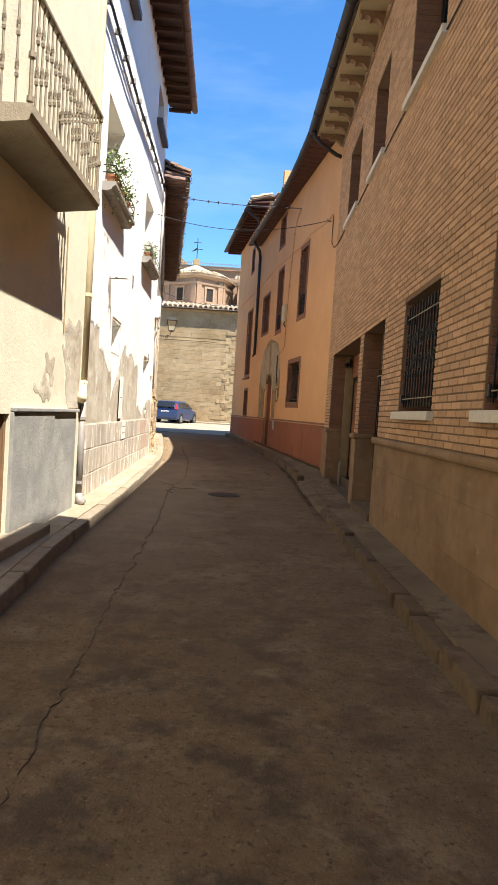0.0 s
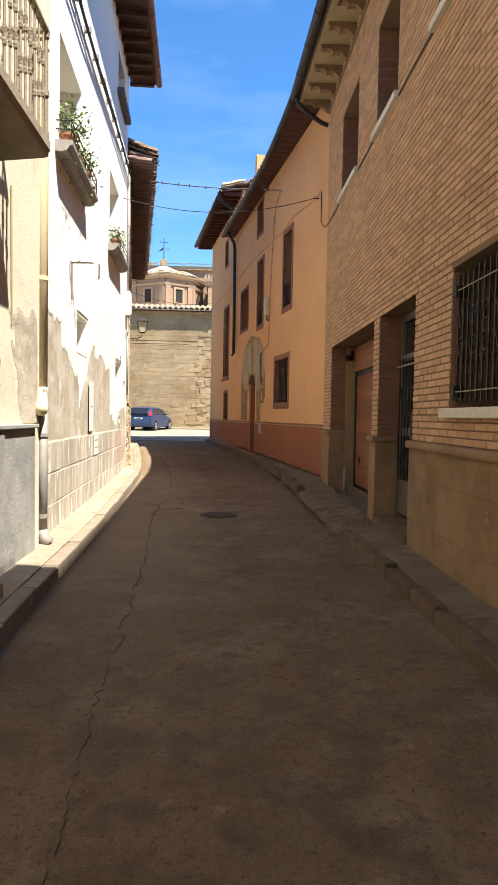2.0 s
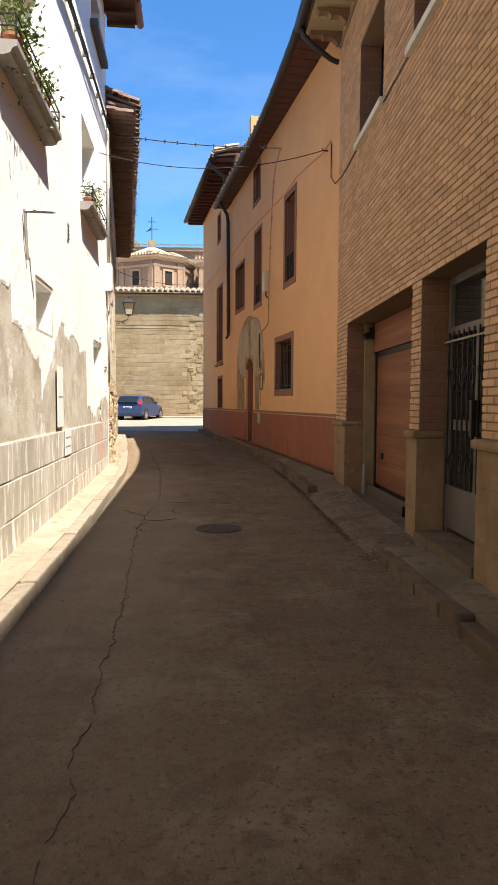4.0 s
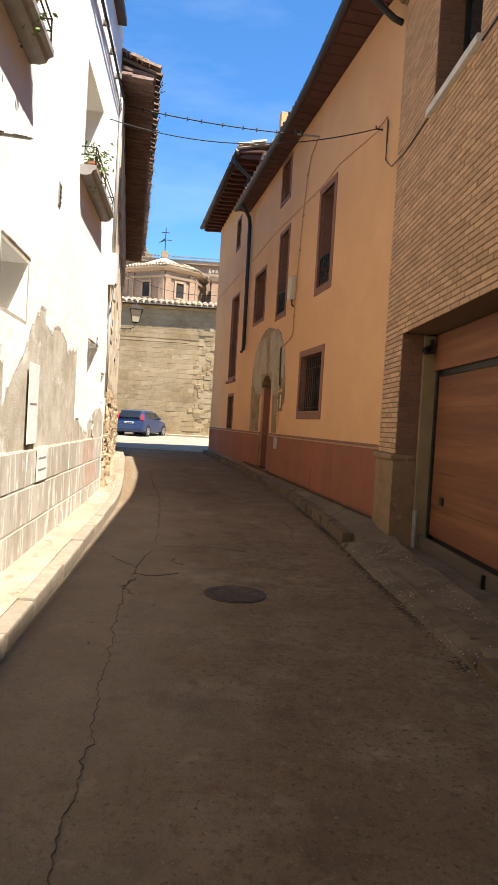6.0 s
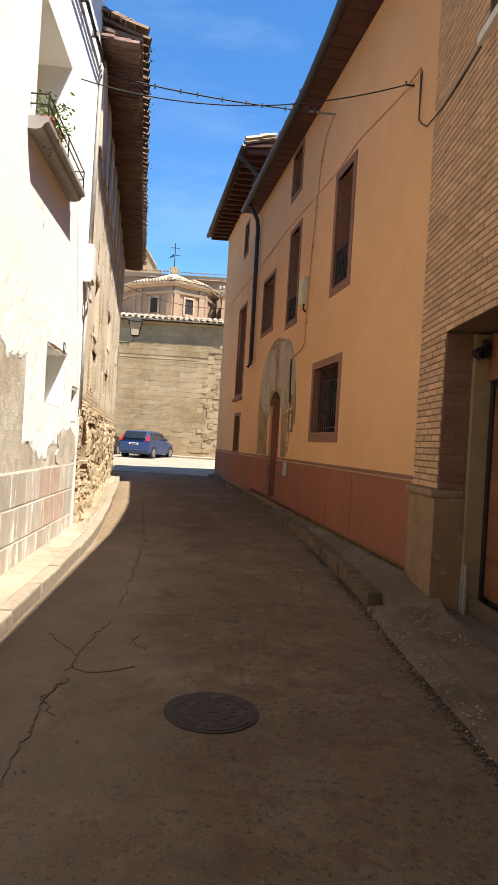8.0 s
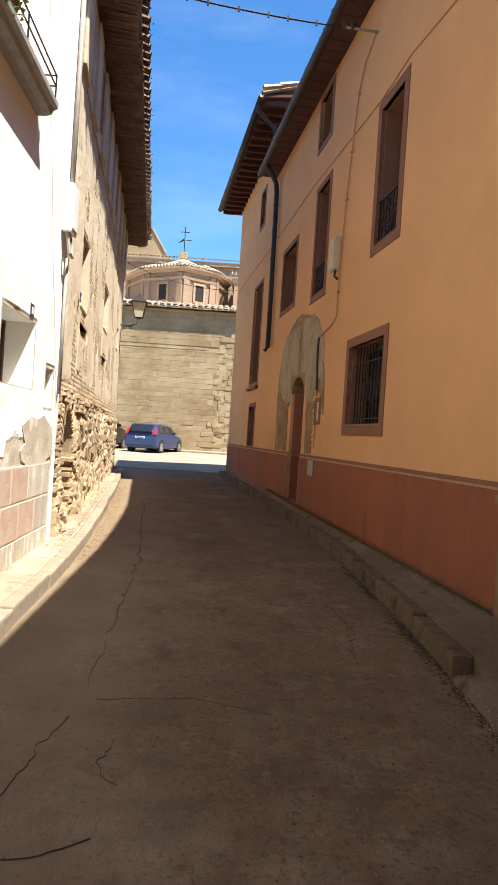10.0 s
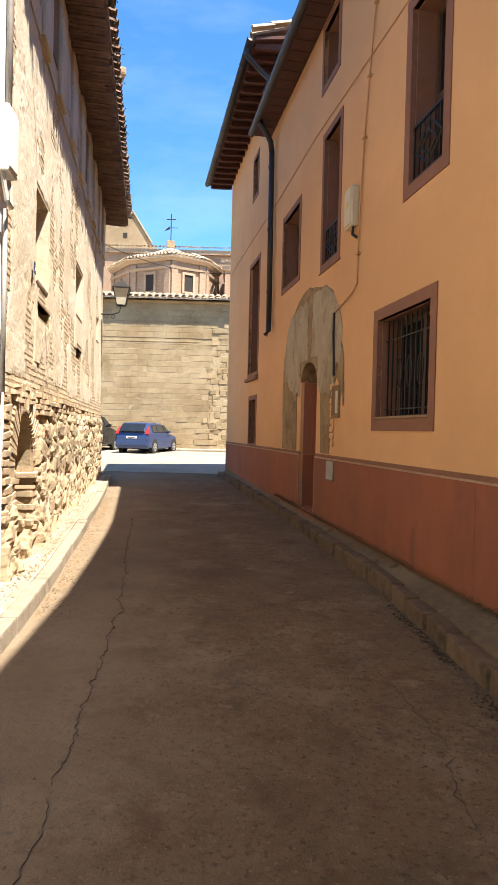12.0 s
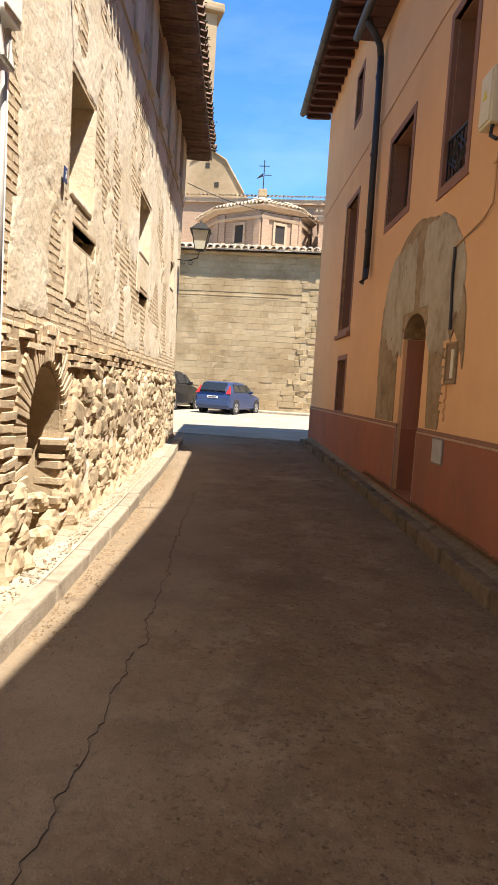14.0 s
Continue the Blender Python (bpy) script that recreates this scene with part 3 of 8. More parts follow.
def pavement(name, label, kerbs, wall, y0, y1, raise_at, mat, kerb_mat, wear, step=0.5):
    """A raised walk between the kerb line and the wall, with kerbstones along its edge."""
    bm = bmesh.new()
    rows, y, side = [], y0, 1 if wall(0) > 0 else -1
    while y <= y1 + 1e-6:
        k, w = bend(kerbs, y) + side * 0.14, wall(y) + side * 0.05
        g, h = ground_z(y), raise_at(y)
        up = 0.11 if side > 0 and y > 14.6 else 0.03
        rows.append([bm.verts.new(c) for c in ((k, y, g - 0.1), (k, y, g + h), ((k + w) / 2, y, g + h + 0.35 * up), (w, y, g + h + up), (w, y, g - 0.1))])
        y += step
    for a, b in zip(rows, rows[1:]):
        for i in range(4):
            bm.faces.new((a[i], a[i + 1], b[i + 1], b[i]))
    bm.faces.new(rows[0])
    bm.faces.new(rows[-1])
    ob = structure(mesh_object(name, bm, M[mat]), label, "pavement")
    y = y0
    rnd = random.Random(4 if side > 0 else 5)
    while y < y1 - 0.3:
        ln = rnd.uniform(0.36, 0.78) if side > 0 else rnd.uniform(0.75, 1.15)
        ln = min(ln, y1 - y)
        h = raise_at(y + ln / 2)
        if h > 0.04:
            a, b = Vector((bend(kerbs, y + 0.012), y + 0.012, 0)), Vector((bend(kerbs, y + ln - 0.012), y + ln - 0.012, 0))
            d = (b - a).normalized()
            g = ground_z(y + ln / 2)
            bm = box((0, -0.145, -0.12), ((b - a).length, rnd.uniform(-0.008, 0.006) * wear, h + rnd.uniform(-0.010, 0.006) * wear), None, 0.022)
            for v in bm.verts:
                v.co += Vector((0, 0.012 * wear * noise.noise(v.co * 7 + Vector((y, 0, 0))), 0.012 * wear * noise.noise(v.co * 5 + Vector((0, y, 0)))))
            n = Vector((-d.y, d.x, 0)) * side
            rise = (ground_z(b.y) - ground_z(a.y)) / (b - a).length
            bm.transform(Matrix(((d.x, n.x, 0, a.x), (d.y, n.y, 0, a.y), (rise, 0, 1, ground_z(a.y)), (0, 0, 0, 1))))
            part("kerbstone", bm, M[kerb_mat], ob)
        y += ln
    return ob


def right_raise(y):
    if y < 9.6:
        return 0.13
    if y < 10.6:
        return 0.13 - 0.10 * (y - 9.6)
    if y < 14.0:
        return 0.03
    return 0.16


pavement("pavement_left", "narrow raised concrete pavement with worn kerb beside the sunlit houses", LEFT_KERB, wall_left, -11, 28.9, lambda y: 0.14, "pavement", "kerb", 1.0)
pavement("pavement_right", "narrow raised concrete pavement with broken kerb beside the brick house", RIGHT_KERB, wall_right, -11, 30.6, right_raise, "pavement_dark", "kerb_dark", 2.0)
bm = bmesh.new()
rows = []
for k in range(47):
    y = 9.75 + k * 0.1
    a, b = bend(RIGHT_KERB, y) - 0.03, wall_right(y) - 0.02
    fall = min(1.0, (y - 9.75) / 0.5, (14.35 - y) / 0.4)
    rows.append([bm.verts.new((a + (b - a) * q, y, ground_z(y) - 0.02 + fall * (0.055 + 0.115 * q + 0.03 * noise.noise(Vector((q * 2.0, y * 1.7, 5))) + 0.012 * noise.noise(Vector((q * 8, y * 9, 2)))) * min(1.0, 0.10 + q * 9))) for q in [i / 10 for i in range(11)]])
for a, b in zip(rows, rows[1:]):
    for k in range(10):
        bm.faces.new((a[k], a[k + 1], b[k + 1], b[k]))
structure(mesh_object("ground_earth_ramp", bm, M["dirt"], smooth=True), "brown trodden earth sloping up to the garage", "ground")
bm = bmesh.new()
rows = [[bm.verts.new((x, y, ground_z(y) + 0.02)) for x in (-40, -10, -4, -0.4, 6, 40)] for y in [31.2 + k for k in range(14)]]
for a, b in zip(rows, rows[1:]):
    for k in range(5):
        bm.faces.new((a[k], a[k + 1], b[k + 1], b[k]))
r = bmesh.ops.extrude_face_region(bm, geom=bm.faces[:])
bmesh.ops.translate(bm, vec=(0, 0, -0.2), verts=[v for v in r["geom"] if isinstance(v, bmesh.types.BMVert)])
structure(mesh_object("road_square", bm, M["plaza"]), "pale concrete surface of the church square", "road")

# ---- buff brick house ----
COURSE, BRICK_L, JOINT = 0.068, 0.245, 0.011
BRICK_HOLES = [(3.55, 4.92, 1.63, 2.89), (6.25, 7.60, 1.63, 2.89), (8.69, 10.26, 0.0, 2.88), (10.57, 13.96, 0.0, 2.88),
               (4.0, 5.4, 5.46, 6.85), (6.75, 8.22, 5.46, 6.85), (9.65, 10.72, 5.46, 6.85), (11.95, 13.30, 5.46, 6.85)]


def lay_bricks(s0, s1, z0, z1, holes=(), seed=0):
    """Rectangles (a, b, c, d) of a running bond, cut at openings."""
    out, row, z = [], 0, z0
    while z < z1 - 0.02:
        top = min(z + COURSE - JOINT, z1)
        spans = [(s0, s1)]
        for h in holes:
            if h[2] < top - 0.006 and h[3] > z + 0.006:
                spans = [q for a, b in spans for q in ((a, min(b, h[0])), (max(a, h[1]), b)) if q[1] - q[0] > 0.02]
        for a, b in spans:
            s = math.floor((a - s0) / BRICK_L) * BRICK_L + s0 - (BRICK_L / 2 if row % 2 else 0)
            while s < b:
                lo, hi = max(s, a), min(s + BRICK_L - JOINT, b)
                if hi - lo > 0.03:
                    out.append((lo, hi, z, top))
                s += BRICK_L
        z += COURSE
        row += 1
    return out


def bricks_mesh(rects, to_world, proud=0.008, seed=1):
    rnd = random.Random(seed)
    verts, faces = [], []
    for a, b, c, d in rects:
        k, p = len(verts), -proud + rnd.uniform(-0.0025, 0.0025)
        e = 0.004
        verts += [to_world(*q) for q in ((a, 0.001, c), (b, 0.001, c), (b, 0.001, d), (a, 0.001, d), (a + e, p, c + e), (b - e, p, c + e), (b - e, p, d - e), (a + e, p, d - e))]
        faces += [(k + 4, k + 5, k + 6, k + 7), (k, k + 1, k + 5, k + 4), (k + 1, k + 2, k + 6, k + 5), (k + 2, k + 3, k + 7, k + 6), (k + 3, k, k + 4, k + 7)]
    return verts, faces


def pieces(name, groups, mat, parent, label=""):
    """One joined mesh out of several (verts, faces) lists."""
    verts, faces = [], []
    for v, f in groups:
        k = len(verts)
        verts += [tuple(q) for q in v]
        faces += [tuple(i + k for i in q) for q in f]
    me = bpy.data.meshes.new(name)
    me.from_pydata(verts, [], faces)
    bm = bmesh.new()
    bm.from_mesh(me)
    bmesh.ops.recalc_face_normals(bm, faces=bm.faces)
    bm.to_mesh(me)
    bm.free()
    me.materials.append(mat)
    ob = new(name, me)
    ob.parent = parent
    return tagged(ob, label, kind="stuff")


B_END, B_TOP = 14.82, 7.95
brick_house = structure(mesh_object("wall_east", wall_mesh(-9, B_END, -0.2, B_TOP, BRICK_HOLES, 0.62, BR.m), M["mortar"]),
                        "tall buff brick house wall with dark recessed joints and stone sills", "wall")


def fbox(face, s, into, z, bevel=0.0):
    """A box on a wall plane: ranges along the wall, into it, and up."""
    bm = box((s[0], into[0], z[0]), (s[1], into[1], z[1]), None, bevel)
    bm.transform(face.m)
    return bm


def ftube(face, pts, r, sides=8):
    return tube([face.p(*q) for q in pts], r, sides)


def window_unit(number, face, s0, s1, z0, z1, into, label, frame_mat="dark_wood", cols=2, rows=1, w=0.055, pane_mat="glass_dark", category="window"):
    """A framed window set back in its opening, each pane a piece of its own."""
    win = thing("window_%d" % number, label, category, face.p((s0 + s1) / 2, into, z0), kind="structure")
    inv = win.matrix_world.inverted() @ face.m

    def put(name, parent, mat, *boxes, lab=""):
        bm = bmesh.new()
        for a, b, c, d, e, f in boxes:
            add_box(bm, (a, c, e), (b, d, f))
        bm.transform(inv)
        return part(name, bm, M[mat], parent, lab)

    fr = put("window_frame", win, frame_mat, (s0, s0 + w, into, into + 0.07, z0, z1), (s1 - w, s1, into, into + 0.07, z0, z1), (s0 + w, s1 - w, into, into + 0.07, z0, z0 + w), (s0 + w, s1 - w, into, into + 0.07, z1 - w, z1))
    for i in range(1, cols):
        x = s0 + (s1 - s0) * i / cols
        put("mullion", fr, frame_mat, (x - w / 2, x + w / 2, into - 0.004, into + 0.06, z0 + w, z1 - w))
    for j in range(1, rows):
        z = z0 + (z1 - z0) * j / rows
        put("transom", fr, frame_mat, (s0 + w, s1 - w, into + 0.006, into + 0.056, z - w / 2, z + w / 2))
    for i in range(cols):
        a, b = s0 + w * 0.6 + (s1 - s0 - w * 1.2) * i / cols, s0 + w * 0.6 + (s1 - s0 - w * 1.2) * (i + 1) / cols
        put("pane", win, pane_mat, (a + 0.002, b - 0.002, into + 0.03, into + 0.045, z0 + w * 0.6, z1 - w * 0.6))
    return win


def iron_grille(face, s0, s1, z0, z1, into, label, bars=9):
    g = thing("window_grille", label, "grille", face.p((s0 + s1) / 2, into, z0))
    inv = g.matrix_world.inverted() @ face.m
    for k in range(bars):
        s = s0 + 0.06 + (s1 - s0 - 0.12) * k / (bars - 1)
        bm = box((s - 0.008, into - 0.008, z0 + 0.05), (s + 0.008, into + 0.008, z1 - 0.06), inv)
        for c in (0.32, 0.68):
            add_box(bm, (s - 0.014, into - 0.014, z0 + (z1 - z0) * c - 0.02), (s + 0.014, into + 0.014, z0 + (z1 - z0) * c + 0.02), inv, 0.006)
        part("bar", bm, M["iron"], g)
    for z in (z0 + 0.14, z1 - 0.2):
        part("crossbar", box((s0 - 0.0, into - 0.014, z - 0.005), (s1 + 0.0, into - 0.008, z + 0.005), inv), M["rail_paint"], g, "pale worn iron crossbar")
    n = 10
    for k in range(n):
        s = s0 + 0.14 + (s1 - s0 - 0.28) * (k % 5) / 4
        zc = z0 + (z1 - z0) * (0.42 if k < 5 else 0.62)
        pts = [(s + 0.075 * math.cos(t) * (1 - t / 14), into - 0.006, zc + 0.10 * math.sin(t) * (1 - t / 14)) for t in [i * 0.5 for i in range(20)]]
        part("scroll", tube([inv @ Vector(q) for q in pts], 0.009, 5), M["iron"], g)
    for z in (z0 + 0.14, z1 - 0.2):
        for s in (s0, s1 - 0.05):
            part("bracket", box((s, into - 0.03, z - 0.05), (s + 0.05, into + 0.09, z + 0.05), inv, 0.01), M["iron"], g)
    return g


# bricks of the front, cut at the openings
front_rects = lay_bricks(2.6, B_END, 1.31, B_TOP, BRICK_HOLES)
near_zone = lambda r: (7.62 < r[0] and r[1] < 8.69 and r[3] < 2.9) or (4.93 < r[0] and r[1] < 6.24 and r[3] < 2.9)
BASE_SEGMENTS = [(-4.0, 8.71), (10.24, 10.59), (13.94, B_END + 0.02)]
for a, b in BASE_SEGMENTS:
    edges = [a] + [e for e in [x * 1.18 - 4.0 for x in range(1, 11)] if a < e < b - 0.2] + [b]
    for lo, hi in zip(edges, edges[1:]):
        back = 0.27 if b > 9 or hi == b else 0.1
        for z0, z1 in ((-0.1, 0.456), (0.458, 0.916), (0.918, 1.218)):
            part("stone_panel", fbox(BR, (lo + 0.001, hi - 0.001), (-0.03, back), (z0, z1), 0.002), M["sandstone"], brick_house, "beige stone base panel")
    cap = fbox(BR, (a, b + 0.03), (-0.075, 0.27 if b > 9 else 0.1), (1.218, 1.30), 0.03)
    part("base_moulding", cap, M["sandstone"], brick_house, "rounded beige stone moulding")
part("base_moulding", fbox(BR, (8.55, 8.745), (-0.077, 0.27), (1.217, 1.301), 0.03), M["sandstone"], brick_house, "rounded beige stone moulding")
for h in BRICK_HOLES:
    if h[2] > 1:
        part("window_sill", fbox(BR, (h[0] - 0.07, h[1] + 0.10), (-0.07, 0.3), (h[2] - 0.085, h[2] + 0.004), 0.008), M["sill"], brick_house, "pale stone window sill")
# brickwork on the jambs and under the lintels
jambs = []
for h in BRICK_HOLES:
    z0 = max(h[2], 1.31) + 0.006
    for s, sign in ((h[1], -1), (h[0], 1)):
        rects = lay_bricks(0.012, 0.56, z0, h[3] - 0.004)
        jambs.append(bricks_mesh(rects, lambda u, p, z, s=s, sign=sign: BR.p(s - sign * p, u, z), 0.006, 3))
field = [bricks_mesh([r for r in front_rects if not near_zone(r)], BR.p)]

window_unit(1, BR, *BRICK_HOLES[0], 0.42, "dark wooden window behind an iron grille")
window_unit(2, BR, *BRICK_HOLES[1], 0.42, "dark wooden window behind an iron grille")
for i, h in enumerate(BRICK_HOLES[4:]):
    window_unit(3 + i, BR, *h, 0.30, "dark upper window in deep brick reveal", "iron", cols=2)
for h in BRICK_HOLES[:2]:
    iron_grille(BR, h[0] + 0.01, h[1] - 0.01, h[2] + 0.01, h[3] - 0.01, 0.035, "black wrought-iron window grille with scrolls", 12)

# garage
garage = thing("garage_door", "brown sectional garage door, closed, in a deep brick opening", "garage door", BR.p(12.2, 0.52, 0.1))
inv = garage.matrix_world.inverted() @ BR.m
for k in range(5):
    z = 0.30 + k * 0.405
    part("panel", box((10.60, 0.46, z), (13.80, 0.50, z + 0.4035), inv, 0.003), M["wood_door"], garage)
part("header", box((10.60, 0.41, 2.40), (13.885, 0.50, 2.86), inv, 0.01), M["wood_door"], garage, "brown header panel above the door")
part("frame", box((13.805, 0.44, 0.1), (13.88, 0.51, 2.40), inv), M["iron"], garage, "dark steel door frame")
part("frame", box((10.60, 0.45, 2.325), (13.805, 0.51, 2.40), inv), M["iron"], garage, "dark steel door frame")
part("knob", box((13.35, 0.43, 0.72), (13.45, 0.46, 0.82), inv, 0.015), M["iron"], garage, "small black door pull")
part("backing", box((10.58, 0.515, 0.0), (13.95, 0.56, 2.88), inv), M["dark"], garage)
structure(mesh_object("trim_garage_post", fbox(BR, (13.89, 13.957), (0.275, 0.51), (0.05, 2.86), 0.006), M["post_paint"]), "cream painted door post", "post")
structure(mesh_object("floor_garage_ramp", fbox(BR, (10.3, 14.2), (-0.4, 0.6), (-0.1, 0.115)), M["dirt"]), "rough earthy concrete ramp before the garage", "ramp")
barrier = thing("flood_board", "dark weathered board along the foot of the garage door", "board", BR.p(12, 0.40, 0.11))
inv = barrier.matrix_world.inverted() @ BR.m
part("board", box((10.62, 0.33, 0.115), (13.85, 0.37, 0.29), inv, 0.008), M["flood_wood"], barrier)
part("bracket", box((11.75, 0.29, 0.115), (11.79, 0.33, 0.25), inv), M["iron"], barrier)
for s in (13.86, 13.78):
    bar = tagged(mesh_object("guide_post", fbox(BR, (s - 0.012, s + 0.012), (0.25, 0.275), (0.11, 0.60), 0.004), M["pipe_grey"]), "short grey metal guide post beside the garage door", "post", "guide posts by the garage")
spot = thing("wall_lamp", "small black spotlight at the top of the garage post", "lamp", BR.p(13.76, 0.40, 2.70))
inv = spot.matrix_world.inverted() @ BR.m
part("bracket", box((13.80, 0.33, 2.62), (13.889, 0.37, 2.80), inv, 0.008), M["iron"], spot)
part("shade", tube([inv @ Vector(q) for q in ((13.84, 0.35, 2.70), (13.83, 0.30, 2.68), (13.82, 0.25, 2.64))], 0.035, 8, 0.055), M["iron"], spot)

# entrance door
entry = thing("door_1", "dark steel and glass entrance door with wrought-iron bars, closed", "door", BR.p(9.47, 0.33, 0.3), kind="structure")
inv = entry.matrix_world.inverted() @ BR.m @ Matrix.Translation((0, -0.22, 0))
bm = bmesh.new()
for a, b, c, d in ((8.72, 8.80, 0.25, 2.87), (10.16, 10.24, 0.25, 2.87), (8.80, 10.16, 2.79, 2.87), (8.80, 10.16, 2.28, 2.36), (8.80, 10.16, 1.32, 1.42), (8.80, 10.16, 0.30, 0.74), (9.44, 9.52, 0.74, 2.28)):
    add_box(bm, (a, 0.50, c), (b, 0.56, d), inv)
part("door_frame", bm, M["steel_door"], entry)
for a, b, c, d in ((8.80, 9.44, 0.74, 1.32), (9.52, 10.16, 0.74, 1.32), (8.80, 9.44, 1.42, 2.28), (9.52, 10.16, 1.42, 2.28), (8.80, 10.16, 2.36, 2.79)):
    part("pane", box((a, 0.535, c), (b, 0.55, d), inv), M["glass_dark"], entry)
for k in range(11):
    s = 8.86 + k * 0.124
    bm = box((s - 0.007, 0.455, 0.76), (s + 0.007, 0.47, 2.30), inv)
    for z in (1.0, 1.9):
        add_box(bm, (s - 0.013, 0.449, z - 0.03), (s + 0.013, 0.476, z + 0.03), inv, 0.006)
    part("bar", bm, M["iron"], entry)
for k in range(5):
    s = 8.98 + k * 0.248
    for zc in (1.0, 1.85):
        pts = [(s + 0.055 * math.cos(t), 0.455, zc + 0.085 * math.sin(t)) for t in [i * 0.55 for i in range(13)]]
        part("scroll", tube([inv @ Vector(q) for q in pts], 0.008, 5), M["iron"], entry)
part("rail", box((8.74, 0.45, 2.20), (10.22, 0.458, 2.22), inv), M["rail_paint"], entry, "pale iron rail")
part("door_handle", box((9.40, 0.42, 1.28), (9.46, 0.50, 1.62), inv, 0.01), M["iron"], entry)
part("backing", box((8.70, 0.565, 0.0), (10.25, 0.60, 2.88), inv), M["dark"], entry)
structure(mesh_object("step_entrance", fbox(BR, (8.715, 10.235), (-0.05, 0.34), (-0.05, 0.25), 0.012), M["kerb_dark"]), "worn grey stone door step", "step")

# eaves, gutter and roof of the brick house
gx = lambda y: 1.52 + (14.6 - y) * 0.037
bm = bmesh.new()
ring = [(2.16, -9), (gx(-9) + 0.03, -9), (gx(B_END) + 0.03, B_END + 0.05), (2.16, B_END + 0.05)]
lo, hi = [bm.verts.new((x, y, 7.86)) for x, y in ring], [bm.verts.new((x, y, 7.90)) for x, y in ring]
bm.faces.new(lo), bm.faces.new(hi)
for i in range(4):
    bm.faces.new((lo[i], lo[(i + 1) % 4], hi[(i + 1) % 4], hi[i]))
roof_e = structure(mesh_object("roof_brick_house", bm, M["cream"]), "cream boarded eaves with carved wooden brackets", "eaves")
outline = [(0.0, 0.0), (0.0, -0.20), (0.06, -0.20), (0.10, -0.15), (0.14, -0.115), (0.20, -0.11), (0.25, -0.12), (0.28, -0.075), (0.34, -0.06), (0.40, -0.075), (0.43, -0.04), (0.43, 0.0)]
y = 3.0
while y < B_END:
    k = (2.15 - gx(y)) / 0.50
    bm = bmesh.new()
    add_prism(bm, [(a * k, b) for a, b in outline], 0.13, Matrix(((-1, 0, 0, 2.15), (0, 1, 0, y - 0.065), (0, 0, 1, 7.858), (0, 0, 0, 1))))
    part("bracket", bm, M["bracket"], roof_e, "scrolled brown wooden bracket")
    y += 0.62
part("cornice", fbox(BR, (-9, B_END), (-0.035, 0.0), (7.62, 7.70), 0.012), M["sandstone"], roof_e, "narrow beige cornice line")


def gutter_mesh(points, r, sides=9):
    """A half-round gutter, open above."""
    bm = bmesh.new()
    rows = []
    for i, q in enumerate(points):
        q = Vector(q)
        d = (Vector(points[min(i + 1, len(points) - 1)]) - Vector(points[max(i - 1, 0)])).normalized()
        a = d.cross(Vector((0, 0, 1))).normalized()
        rows.append([bm.verts.new(q + a * r * rr * math.cos(t) + Vector((0, 0, -r * rr * math.sin(t)))) for rr in (1.0, 0.9)
                     for t in ([math.pi * k / sides for k in range(sides + 1)] if rr == 1.0 else [math.pi * k / sides for k in range(sides, -1, -1)])])
    for a, b in zip(rows, rows[1:]):
        n = len(a)
        for k in range(n):
            bm.faces.new((a[k], a[(k + 1) % n], b[(k + 1) % n], b[k]))
    bm.faces.new(rows[0]), bm.faces.new(rows[-1])
    return bm


def gutter(label, points, r, mat, clips=0.9):
    g = thing("gutter", label, "gutter", points[0])
    o = Vector(points[0])
    part("trough", gutter_mesh([Vector(q) - o for q in points], r), M[mat], g, smooth=True)
    a, b = Vector(points[0]) - o, Vector(points[-1]) - o
    n = int((b - a).length / clips)
    for k in range(1, n):
        c = a + (b - a) * k / n
        d = (b - a).normalized() * 0.012
        part("clip", gutter_mesh([c - d, c + d], r + 0.008), M[mat], g)
    return g


gutter("dark half-round gutter along the brick house eaves", [(gx(y) - 0.09, y, 7.96) for y in (-9, 0, 6, 10, 14.86)], 0.085, "gutter")
tagged(mesh_object("gutter_outlet", tube([(gx(14.7) - 0.05, 14.7, 7.88), (gx(14.7) - 0.03, 14.72, 7.76), (gx(14.7) + 0.12, 14.78, 7.66), (2.0, 14.93, 7.50), (2.13, 14.96, 7.47)], 0.045, 8), M["gutter"], smooth=True), "dark metal pipe from gutter to wall", "pipe")


